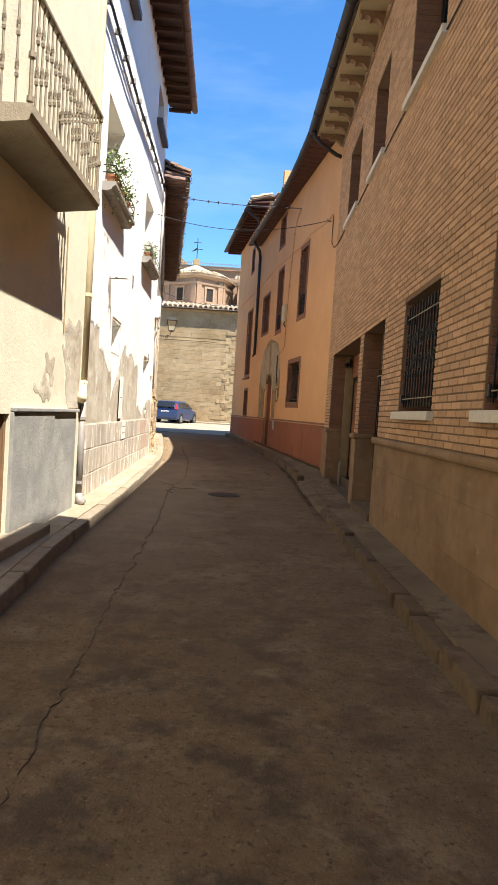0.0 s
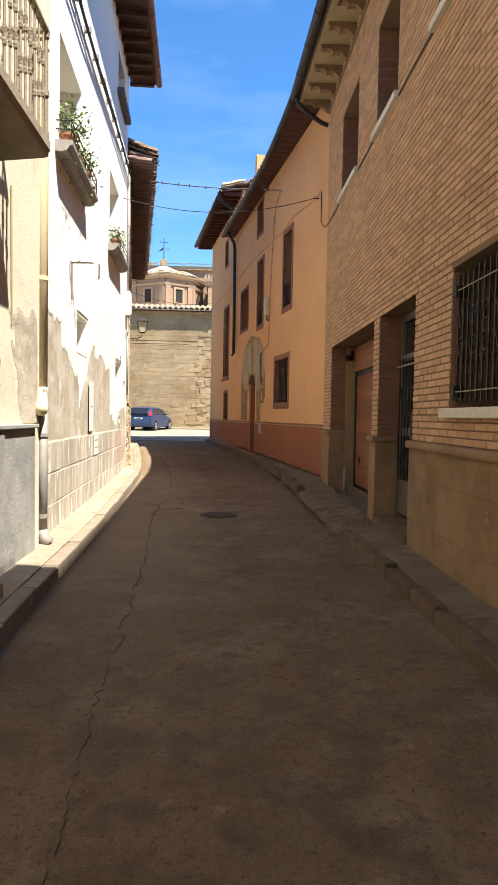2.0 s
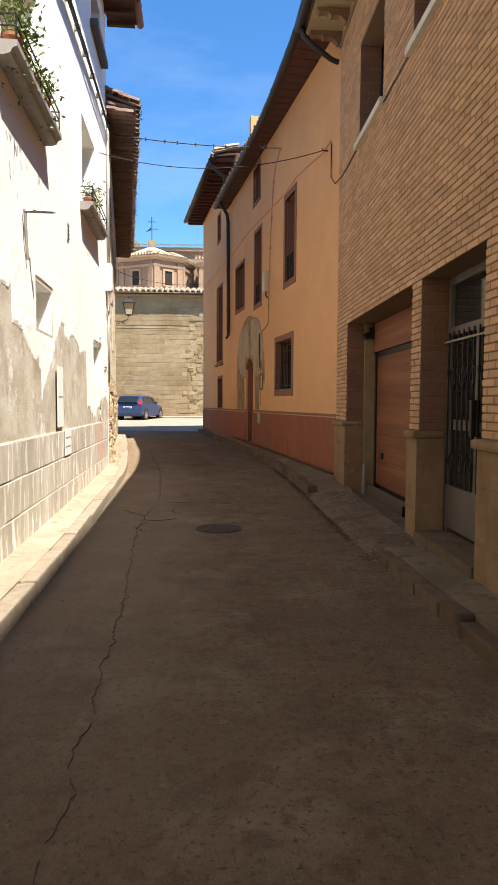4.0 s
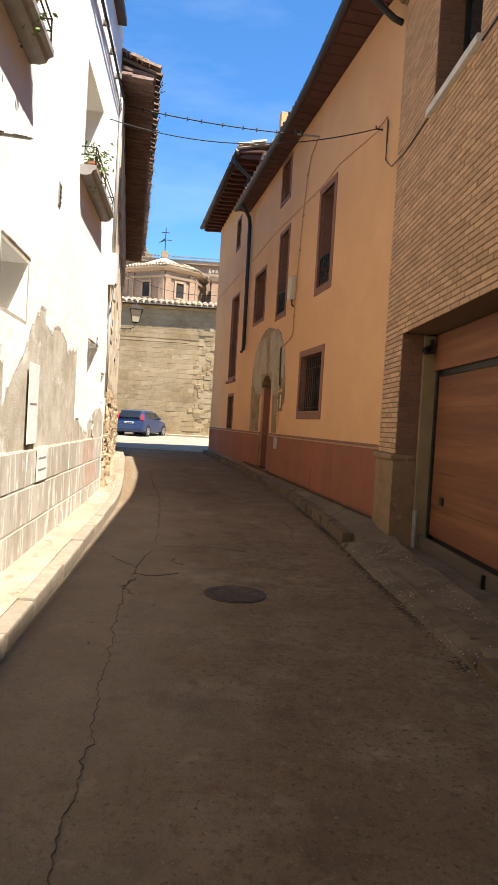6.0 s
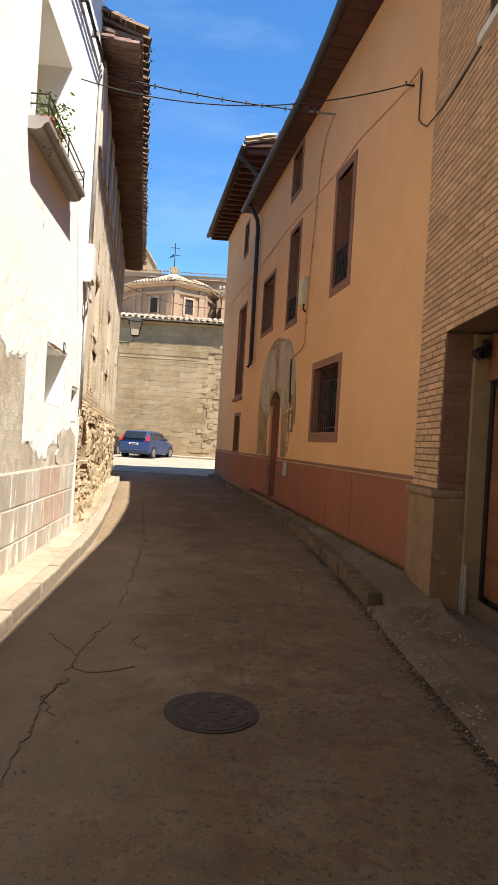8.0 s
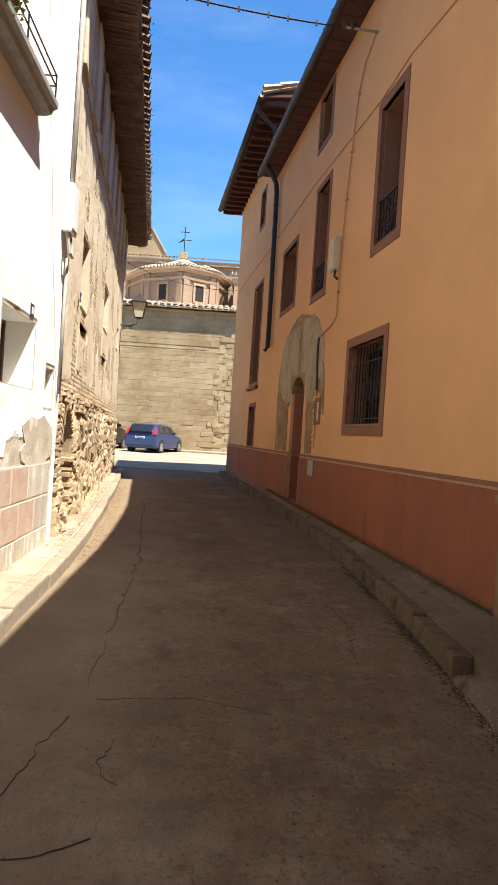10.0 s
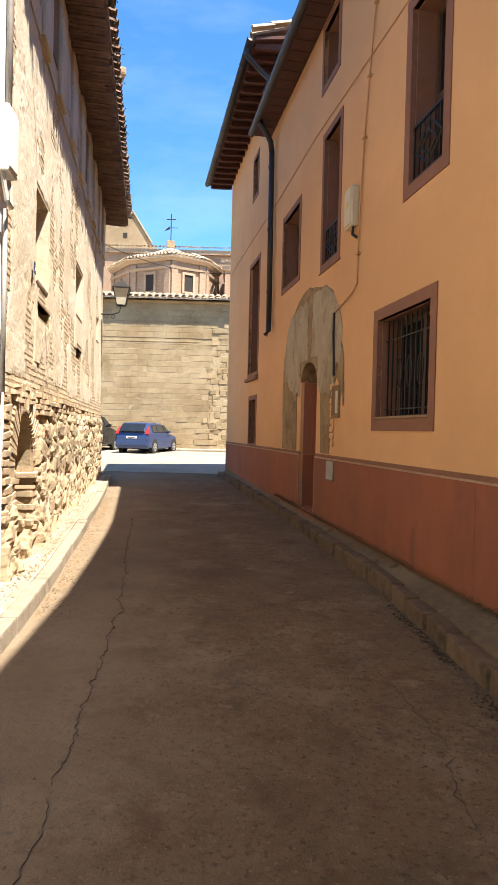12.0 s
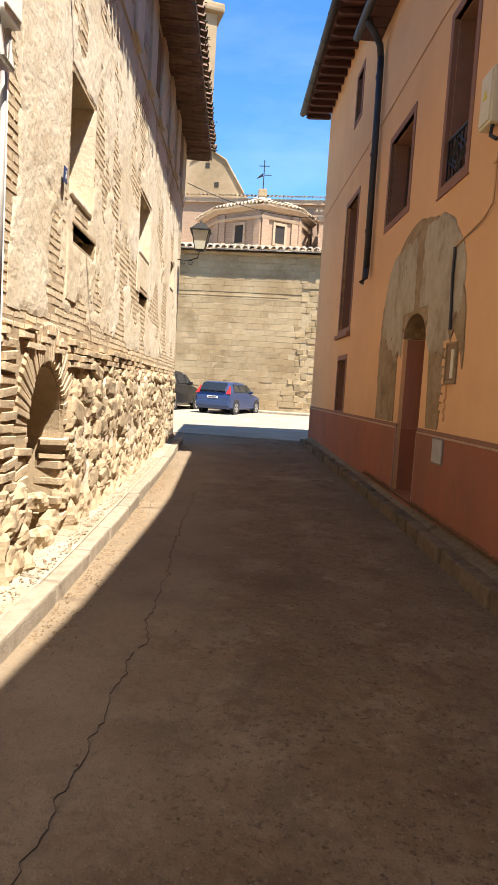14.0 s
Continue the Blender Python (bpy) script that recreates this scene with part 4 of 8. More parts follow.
def tile_roof(label, name, a, b, up, rise, mat, overhang=0.06, spacing=0.21, r=0.085, length=1.6, seed=3):
    """Rows of barrel tiles whose lower ends lie on the line a-b; the roof climbs along up."""
    rnd = random.Random(seed)
    a, b, up = Vector(a), Vector(b), Vector(up).normalized()
    d = (b - a).normalized()
    n = int((b - a).length / spacing)
    verts, faces = [], []
    slope = (up + Vector((0, 0, rise))).normalized()
    nrm = d.cross(slope).normalized()
    if nrm.z < 0:
        nrm = -nrm
    rows = max(1, int(length / 0.38))
    for i in range(n + 1):
        for j in range(rows):
            o = a + d * (i * spacing + rnd.uniform(-0.012, 0.012)) + slope * (j * 0.38 - overhang + rnd.uniform(-0.02, 0.02)) + nrm * (0.008 + rnd.uniform(0, 0.012))
            k = len(verts)
            for end, (rr, lift) in enumerate(((r, 0.03), (r * 0.84, 0.0))):
                c = o + slope * (0.44 * end) + nrm * lift
                for t in range(6):
                    ang = math.pi * t / 5
                    for q in (1.0, 0.82):
                        verts.append(c + d * (math.cos(ang) * rr * q) + nrm * (math.sin(ang) * rr * q))
            for t in range(5):
                p, q = k + 2 * t, k + 12 + 2 * t
                faces += [(p, p + 2, q + 2, q), (p + 1, q + 1, q + 3, p + 3), (p, p + 1, p + 3, p + 2)]
            faces += [(k, k + 12, k + 13, k + 1), (k + 10, k + 11, k + 23, k + 22)]
    return verts, faces


def roof_slab(name, label, corners, thick, mat):
    bm = bmesh.new()
    lo = [bm.verts.new(Vector(c)) for c in corners]
    hi = [bm.verts.new(Vector(c) + Vector((0, 0, thick))) for c in corners]
    bm.faces.new(lo), bm.faces.new(hi)
    for i in range(len(lo)):
        j = (i + 1) % len(lo)
        bm.faces.new((lo[i], lo[j], hi[j], hi[i]))
    return structure(mesh_object(name, bm, mat), label, "roof")


slab = roof_slab("roof_brick_slope", "tiled roof slope of the brick house", [(gx(-9), -9, 7.915), (gx(14.8), 14.8, 7.915), (8.0, 14.8, 10.0), (8.0, -9, 10.0)], 0.06, M["tile_red"])
pieces("tiles", [tile_roof("", "", (gx(3), 3, 7.99), (gx(14.8), 14.8, 7.99), (1, 0, 0), 0.33, None, length=0.5, overhang=0.0)], M["tile_red"], slab, "dark barrel tiles along the eaves")
structure(mesh_object("wall_east_back", box((8.0, -9, -0.2), (8.3, 30, 10)), M["mortar"]), "rear wall closing the houses", "wall")
structure(mesh_object("wall_east_party", box((2.8, 14.80, -0.2), (8.0, 14.98, 9.0)), M["mortar"]), "party wall between the houses", "wall")
# unseen block added above the house to shade the street at the walk's start
structure(mesh_object("wall_east_parapet", box((1.72, -14, 7.99), (8.0, 4.5, 9.05)), M["brick"]), "unseen raised block added to shade the start of the street", "wall")
structure(mesh_object("wall_east_south", box((2.1, -16, -0.2), (8.0, -9.02, 8.0)), M["brick"]), "house behind the start of the walk", "wall")

# cable along the wall below the upper sills
cab = [BR.p(s, -0.02, 5.395 + 0.006 * math.sin(s * 3)) for s in np.arange(2.5, 14.9, 0.4)]
tagged(mesh_object("wall_cable", tube(cab + [Vector((2.10, 14.95, 5.42)), OR.p(0.55, -0.02, 5.55), OR.p(0.62, -0.02, 5.65), OR.p(0.60, -0.02, 6.2)], 0.008, 6), M["cable"]), "black cable clipped along the brick wall", "cable")

# ---- orange house ----
# openings on the wall: name, s0, s1, z0, z1
ORANGE_WINDOWS = {"low": (3.09, 4.42, 1.88, 3.03), "balcony_near": (2.94, 3.68, 4.31, 6.14), "balcony_far": (6.03, 6.77, 4.26, 6.17), "square": (8.22, 9.40, 4.46, 5.74),
                  "tall": (11.85, 12.98, 3.12, 5.73), "small": (11.92, 12.74, 1.42, 2.47), "attic_far": (12.27, 12.82, 7.43, 8.32), "attic_near": (6.22, 6.92, 7.03, 7.90)}
O_DOOR = (6.90, 7.84, 0.2, 2.86)
O_LEN = 16.55
orange_house = structure(mesh_object("wall_east_orange", wall_mesh(0.215, O_LEN, -0.1, 8.05, [*ORANGE_WINDOWS.values(), O_DOOR], 0.5, OR.m), M["orange"]),
                         "orange plastered house wall with brown window surrounds", "wall")
upper = structure(mesh_object("wall_east_upper", wall_mesh(9.6, O_LEN, 8.05, 9.42, [ORANGE_WINDOWS["attic_far"]], 0.5, OR.m), M["orange"]), "upper orange wall under the higher roof", "wall")
far_side = structure(mesh_object("wall_orange_corner", box((O_LEN - 0.4, 0.502, -0.1), (O_LEN, 12.0, 9.42), OR.m), M["orange"]), "orange end wall of the corner house", "wall")


def surround(face, s0, s1, z0, z1, parent, mat, w=0.14, sill=False):
    for a, b, c, d in ((s0 - w, s0, z0 - w, z1 + w), (s1, s1 + w, z0 - w, z1 + w), (s0, s1, z1, z1 + w), (s0, s1, z0 - w, z0)):
        part("surround", fbox(face, (a, b), (-0.012, 0.05), (c, d)), M[mat], parent)
    # painted reveals
    for a, b, c, d in ((s0, s0 + 0.008, z0, z1), (s1 - 0.008, s1, z0, z1), (s0 + 0.008, s1 - 0.008, z1 - 0.008, z1), (s0 + 0.008, s1 - 0.008, z0, z0 + 0.008)):
        part("reveal", fbox(face, (a, b), (0.052, 0.40), (c, d)), M[mat], parent)


labels = {"low": "dark wooden window with iron bars and pale curtain", "balcony_near": "tall dark balcony window with iron railing", "balcony_far": "tall dark balcony window with iron railing",
          "square": "square dark wooden window with brown surround", "tall": "tall narrow dark window with a stone sill", "small": "small dark ground-floor window", "attic_far": "small dark attic window", "attic_near": "small dark attic window"}
for i, (k, h) in enumerate(ORANGE_WINDOWS.items()):
    window_unit(10 + i, OR, *h, 0.26, labels[k], cols=2 if h[1] - h[0] > 0.5 else 1, rows=2 if k in ("balcony_near", "balcony_far", "tall") else 1, w=0.06)
    surround(OR, *h, orange_house, "trim_brown", 0.13 if k in ("low", "balcony_near") else 0.10)
part("window_sill", fbox(OR, (11.70, 13.12), (-0.08, 0.2), (2.93, 3.01), 0.012), M["trim_brown"], orange_house, "projecting brown stone sill")
part("window_sill", fbox(OR, (3.09, 4.42), (-0.02, 0.05), (1.882, 1.912), 0.006), M["sandstone"], orange_house, "thin pale sill edge")
part("window_sill", fbox(OR, (5.90, 6.90), (-0.02, 0.05), (4.14, 4.158)), M["trim_brown"], orange_house)

# grille and curtain of the low window
g = thing("window_grille", "black iron window grille with a scrolled middle", "grille", OR.p(3.6, 0.05, 1.9))
inv = g.matrix_world.inverted() @ OR.m
for k in range(11):
    s = 3.15 + k * 0.121
    part("bar", box((s - 0.007, 0.10, 1.90), (s + 0.007, 0.114, 3.01), inv), M["iron"], g)
for z in (1.99, 2.78):
    part("crossbar", box((3.09, 0.092, z), (4.42, 0.10, z + 0.012), inv), M["iron"], g)
for k in range(3):
    pts = [(3.50 + k * 0.26 + 0.06 * math.cos(t), 0.098, 2.40 + 0.16 * math.sin(t)) for t in [i * 0.5 for i in range(14)]]
    part("scroll", tube([inv @ Vector(q) for q in pts], 0.009, 5), M["iron"], g)
cur = bmesh.new()
n = 46
row = [[cur.verts.new((3.16 + 1.19 * k / n, 0.335 + 0.018 * math.sin(k * 1.3), z)) for k in range(n + 1)] for z in (1.95, 2.34)]
for k in range(n):
    cur.faces.new((row[0][k], row[0][k + 1], row[1][k + 1], row[1][k]))
cur.transform(OR.m)
tagged(mesh_object("curtain", cur, M["curtain"], smooth=True), "pale pleated half curtain inside the low window", "curtain")


def balcony_rail(s0, s1, z0, z1):
    r = thing("window_railing", "black iron railing with diagonal pattern across the window", "railing", OR.p((s0 + s1) / 2, 0.03, z0), group="window railings of the orange house")
    inv = r.matrix_world.inverted() @ OR.m
    for z in (z0 + 0.03, z1):
        part("rail", box((s0, 0.025, z - 0.012), (s1, 0.05, z + 0.012), inv), M["iron"], r)
    n = 7
    for k in range(n):
        s = s0 + 0.02 + (s1 - s0 - 0.04) * k / (n - 1)
        part("bar", box((s - 0.006, 0.03, z0 + 0.03), (s + 0.006, 0.045, z1), inv), M["iron"], r)
    m, c = (s0 + s1) / 2, (z0 + z1) / 2
    for a, b in (((s0 + 0.08, c), (m, z1 - 0.05)), ((m, z1 - 0.05), (s1 - 0.08, c)), ((s1 - 0.08, c), (m, z0 + 0.08)), ((m, z0 + 0.08), (s0 + 0.08, c)), ((s0 + 0.2, c), (m, c + 0.12)), ((m, c + 0.12), (s1 - 0.2, c)), ((s1 - 0.2, c), (m, c - 0.12)), ((m, c - 0.12), (s0 + 0.2, c))):
        part("diagonal", tube([inv @ Vector((a[0], 0.03, a[1])), inv @ Vector((b[0], 0.03, b[1]))], 0.012, 4), M["iron"], r)
    return r


balcony_rail(2.95, 3.67, 4.32, 4.90)
balcony_rail(6.04, 6.76, 4.27, 4.78)

# red-brown dado with a pale line on top
for a, b in ((0.215, O_DOOR[0]), (O_DOOR[1], O_LEN + 0.015)):
    part("dado", fbox(OR, (a, b), (-0.015, 0.05), (-0.1, 1.325)), M["dado"], orange_house, "red-brown painted dado")
    part("dado_line", fbox(OR, (a, b), (-0.022, 0.05), (1.330, 1.346)), M["dado_line"], orange_house, "thin pale line on the dado")
part("dado", fbox(OR, (O_LEN + 0.002, O_LEN + 0.016), (0.055, 11.9), (-0.1, 1.325)), M["dado"], orange_house)

# worn arched stone surround round the door, its right side torn where cables were cut in
rnd = random.Random(8)
D0, D1, SPRING, CROWN = O_DOOR[0], O_DOOR[1], 2.56, 2.85
MID, HALF = (D0 + D1) / 2, (D1 - D0) / 2


def door_arch(out, lift, n=12):
    """Half-round head of the door from the far jamb to the near one."""
    return [(MID + (HALF + out) * math.cos(math.pi * k / n), SPRING + (CROWN - SPRING + lift) * math.sin(math.pi * k / n)) for k in range(n + 1)]


def wavy(points, step=0.12, amount=0.022):
    out = []
    for (a, b), (c, d) in zip(points, points[1:]):
        n = max(1, int(math.hypot(c - a, d - b) / step))
        out += [(a + (c - a) * k / n + (rnd.uniform(-amount, amount) if k else 0), b + (d - b) * k / n + (rnd.uniform(-amount, amount) if k else 0)) for k in range(n)]
    return out + [points[-1]]


outer = wavy([(6.20, 1.41), (6.13, 1.75), (6.10, 2.30), (5.92, 2.52), (5.74, 2.34), (5.60, 2.08), (5.62, 2.68), (5.76, 3.00), (6.00, 3.42), (6.21, 3.60), (6.50, 3.83), (6.90, 3.96), (7.36, 4.06), (7.81, 4.04), (8.30, 3.87), (8.73, 3.65), (9.08, 3.08), (9.16, 2.42), (9.08, 1.41)])
inner = [(8.07, 1.41), (8.10, 2.30)] + door_arch(0.10, 0.004)[1:-1] + [(6.68, 2.28), (6.60, 1.41)]
bm = bmesh.new()
add_prism(bm, outer + inner, 0.065, None, -0.014)
bm.transform(OR.m)
M["old_stone"] = material("old_brown_stone_arch", (0.27, 0.175, 0.085), 0.95, color2=(0.21, 0.13, 0.06), scale=7, color3=(0.32, 0.22, 0.12), scale3=2.3, extra=(((0.15, 0.092, 0.042), 3.0, 0.52, 0.66), ((0.36, 0.26, 0.15), 11.0, 0.60, 0.72)), bump=0.8, bump_scale=22)
part("arch_surround", bm, M["old_stone"], orange_house, "worn brown stone arch round the door")
# stone between the arched head and the square opening behind it
for head in (door_arch(0.0, 0.0)[:7] + [(MID, 2.865), (D1, 2.865)], [(D0, 2.865), (MID, 2.865)] + door_arch(0.0, 0.0)[6:]):
    bm = bmesh.new()
    add_prism(bm, head, 0.36, None, -0.012)
    bm.transform(OR.m)
    part("arch_head", bm, M["old_stone"], orange_house, "brown stone head of the door arch")
HOLE = [(D0 - 0.05, D1 + 0.05, 1.0, CROWN + 0.02)]


def in_arch(s, z):
    """Grey render on both haunches, off the crown's middle, ending below in slanting torn lines."""
    if z > 2.90:
        edge = 1 - math.hypot((s - 7.38) / 1.60, (z - 2.90) / 1.06)
    else:
        edge = min(s - 5.72, 9.02 - s) / 1.4
    low = (z - (2.45 + 0.62 * max(0.0, s - 8.15)) if s > 7.4 else z - (2.50 + 0.30 * max(0.0, 6.75 - s))) * 1.6
    crown = -1.4 * max(0.0, 0.24 - abs(s - 7.34)) / 0.24 - 2.6 * max(0.0, z - 3.74)
    return 5.0 * min(0.0, edge - 0.03) + min(0.30, low) + crown


plaster_coat(orange_house, HOLE, OR, 5.70, 9.10, 2.2, 4.0, "old_render", "flaking grey render left on the old arch", 14.0, 0.020, 0.95, 0.03, in_arch)
band_z = 1.350
for a, b in ((0.215, D0), (D1, O_LEN + 0.015)):
    part("dado_band", fbox(OR, (a, b), (-0.013, 0.05), (band_z, band_z + 0.045)), M["trim_brown"], orange_house, "dull brown band above the dado line")
for a in (D0 - 0.010, D1):
    part("dado_edge", fbox(OR, (a, a + 0.010), (-0.020, 0.05), (0.25, 1.325)), M["dado_line"], orange_house, "thin pale corner line")
part("dado_joint", fbox(OR, (2.165, 2.177), (-0.018, 0.0), (0.2, 1.32)), M["dado"], orange_house, "vertical joint in the dado")
od = thing("door_2", "plain red-brown wooden house door, closed, under a low arch", "door", OR.p(MID, 0.36, 0.5), kind="structure")
inv = od.matrix_world.inverted() @ OR.m
for k in range(6):
    part("plank", box((D0 + 0.02 + k * 0.15, 0.36, 0.52), (D0 + 0.02 + k * 0.15 + 0.146, 0.40, 2.84), inv, 0.006), M["wood_red"], od)
part("door_frame", box((D0, 0.405, 0.3), (D1, 0.45, 2.86), inv), M["wood_red"], od)
part("door_handle", box((D0 + 0.10, 0.32, 1.42), (D0 + 0.14, 0.36, 1.55), inv, 0.008), M["iron"], od)
for a in (D0 + 0.001, D1 - 0.007):
    part("reveal", fbox(OR, (a, a + 0.006), (0.055, 0.355), (0.3, 1.335)), M["dado"], orange_house, "red-brown painted door reveal")
    part("reveal", fbox(OR, (a, a + 0.006), (0.055, 0.355), (1.338, 2.555)), M["wood_red"], orange_house, "red-brown painted upper door reveal")
structure(mesh_object("step_orange_door", fbox(OR, (D0 + 0.005, D1 - 0.008), (-0.03, 0.355), (0.1, 0.47), 0.012), M["dado"]), "worn red-brown door step", "step")

# broken meter recess, plate, meter box
recess = thing("meter_recess", "broken plaster recess with an old grey meter frame", "recess", OR.p(5.75, 0, 1.95))
inv = recess.matrix_world.inverted() @ OR.m
for a, b, c, d in ((5.74, 5.77, 1.93, 2.38), (6.03, 6.06, 1.93, 2.38), (5.77, 6.03, 2.35, 2.38), (5.77, 6.03, 1.93, 1.96)):
    part("frame", box((a, -0.03, c), (b, 0.02, d), inv, 0.005), M["old_stone"], recess)
part("back", box((5.77, -0.020, 1.96), (6.03, -0.012, 2.35), inv), M["wood_old"], recess, "brown meter back board")
part("fuse_box", box((5.79, -0.034, 1.99), (5.87, -0.0205, 2.30), inv, 0.004), M["box_cream"], recess, "cream fuse box")
for k in range(9):
    z = 1.52 + k * 0.10
    ragged_w = rnd.uniform(0.03, 0.10)
    bm = bmesh.new()
    add_prism(bm, [(6.04 + rnd.uniform(-0.03, 0.03), z), (6.10 + ragged_w, z + 0.02), (6.08 + ragged_w, z + 0.09), (6.02 - rnd.uniform(0, 0.04), z + 0.10), (5.99, z + 0.05)], 0.03, None, -0.018)
    bm.transform(OR.m)
    part("torn_plaster", bm, M["orange"], orange_house, "torn plaster edge below the meter recess")
plate = thing("wall_plate", "small pale metal cover plate on the red dado", "plate", OR.p(6.08, -0.02, 1.05))
inv = plate.matrix_world.inverted() @ OR.m
part("cover", box((5.92, -0.03, 1.05), (6.24, -0.016, 1.31), inv, 0.005), M["pipe_grey"], plate)
part("frame", box((5.90, -0.02, 1.035), (6.26, -0.0155, 1.325), inv), M["steel_door"], plate)
box_m = thing("meter_box", "cream electric meter box with a yellow warning triangle", "electric box", OR.p(5.35, 0, 4.33))
inv = box_m.matrix_world.inverted() @ OR.m
part("body", box((5.20, -0.10, 4.38), (5.48, 0.0, 4.90), inv, 0.02), M["box_cream"], box_m)
part("lid", box((5.22, -0.112, 4.41), (5.46, -0.098, 4.87), inv, 0.008), M["box_cream"], box_m)
bm = bmesh.new()
add_prism(bm, [(5.29, 4.63), (5.39, 4.63), (5.34, 4.73)], 0.004, inv, -0.116)
M["warn"] = material("yellow_sticker", (0.60, 0.45, 0.04), 0.5, color2=(0.55, 0.41, 0.035), scale=9)
part("sticker", bm, M["warn"], box_m, "yellow triangle sticker")
part("gland", tube([inv @ Vector(q) for q in ((5.26, -0.05, 4.38), (5.26, -0.06, 4.28), (5.18, -0.03, 4.22))], 0.02, 6), M["cable"], box_m)
tagged(mesh_object("conduit", ftube(OR, [(4.1, -0.03, 7.42), (4.5, -0.025, 7.25), (4.72, -0.025, 6.9), (4.88, -0.025, 6.1), (5.0, -0.025, 5.4), (5.08, -0.025, 4.7), (5.12, -0.025, 4.2), (5.14, -0.025, 3.62), (5.3, -0.025, 3.54), (6.03, -0.025, 3.42)], 0.011, 6), M["cable_orange"]), "overpainted cable conduit running down the orange wall", "conduit")
for z, s in ((6.9, 4.72), (6.1, 4.88), (5.4, 5.0), (4.0, 5.13)):
    tagged(mesh_object("cable_clip", fbox(OR, (s - 0.035, s + 0.035), (-0.045, 0.0), (z - 0.012, z + 0.012)), M["cable_orange"]), "small clip holding the wall conduit", "clip", "clips of the conduit")
tagged(mesh_object("wall_cable", ftube(OR, [(6.03, -0.035, 3.41), (6.02, -0.04, 3.1), (5.99, -0.035, 2.8), (5.97, -0.035, 2.52)], 0.017, 6), M["gutter"]), "black cable hanging to the meter recess", "cable")
tagged(mesh_object("wall_cable", ftube(OR, [(0.85, -0.012, 6.2), (2.75, -0.012, 6.37), (3.7, -0.012, 6.30), (7.3, -0.012, 6.43), (9.9, -0.012, 6.38), (13, -0.012, 6.40), (16.3, -0.012, 6.40)], 0.008, 5), M["cable_orange"]), "thin overpainted cable along the orange wall", "cable")

# downpipe with its swan neck
pipe = thing("downpipe", "black metal downpipe with a swan neck on the orange wall", "pipe", OR.p(10.3, -0.08, 3.9))
o = pipe.matrix_world.inverted()
part("pipe", tube([o @ OR.p(*q) for q in ((10.25, -0.09, 3.95), (10.3, -0.09, 6.0), (10.36, -0.09, 7.55))], 0.058, 10), M["gutter"], pipe, smooth=True)
part("elbow", tube([o @ OR.p(*q) for q in ((10.36, -0.09, 7.5), (10.36, -0.12, 7.72), (10.30, -0.24, 7.88), (10.26, -0.34, 7.98), (10.26, -0.40, 8.12))], 0.058, 10), M["gutter"], pipe, smooth=True)
part("shoe", tube([o @ OR.p(*q) for q in ((10.25, -0.09, 3.96), (10.24, -0.10, 3.80), (10.22, -0.16, 3.70))], 0.06, 10, 0.05), M["gutter"], pipe, smooth=True)
for z in (4.6, 5.9, 7.2):
    part("clamp", tube([o @ OR.p(10.27 + (z - 4) * 0.03, -0.09, z - 0.02), o @ OR.p(10.27 + (z - 4) * 0.03, -0.09, z + 0.02)], 0.066, 10), M["iron"], pipe)

# lower eaves: boarded red soffit, gutter, tiles
near_s, far_s = 0.12, 10.9
reach = lambda s: 0.37 + 0.28 * max(0.0, 1 - s / 4.5) ** 1.3
bm = bmesh.new()
rows = [[bm.verts.new(OR.p(s, u, z)) for u, z in ((0.0, 8.06), (0.0, 8.12), (-reach(s), 8.12), (-reach(s), 8.06))] for s in (near_s, 1.0, 2.0, 3.0, 4.5, far_s)]
for a, b in zip(rows, rows[1:]):
    for k in range(4):
        bm.faces.new((a[k], a[(k + 1) % 4], b[(k + 1) % 4], b[k]))
bm.faces.new(rows[0]), bm.faces.new(rows[-1])
eave_o = structure(mesh_object("roof_orange_eaves", bm, M["soffit_red"]), "red-brown boarded eaves of the orange house", "eaves")
for k in range(int((far_s - near_s) / 0.3)):
    s = near_s + 0.15 + k * 0.3
    part("board_batten", fbox(OR, (s - 0.012, s + 0.012), (-reach(s) + 0.01, -0.005), (8.05, 8.062)), M["soffit_red"], eave_o)
gutter("dark gutter along the lower orange eaves", [OR.p(s, -reach(s) - 0.06, 8.10) for s in (near_s - 0.05, 1.0, 2.0, 3.0, 4.5, far_s)], 0.075, "gutter", 20.0)
slab = roof_slab("roof_orange_slope", "tiled roof slope of the orange house", [OR.p(s, -reach(s) - 0.01, 8.13) for s in (near_s, 1.0, 2.0, 3.0, 4.5, far_s)] + [OR.p(far_s, 6, 10.2), OR.p(near_s, 6, 10.2)], 0.05, M["tile_red"])
pieces("tiles", [tile_roof("", "", OR.p(a, -reach(a) - 0.01, 8.205), OR.p(b, -reach(b) - 0.01, 8.205), OR.n, 0.33, None, length=0.8, overhang=0.0, spacing=0.23, seed=int(b * 3)) for a, b in ((near_s, 1.9), (2.1, 4.4), (4.6, far_s))], M["tile_red"], slab, "dark barrel tiles along the eaves")

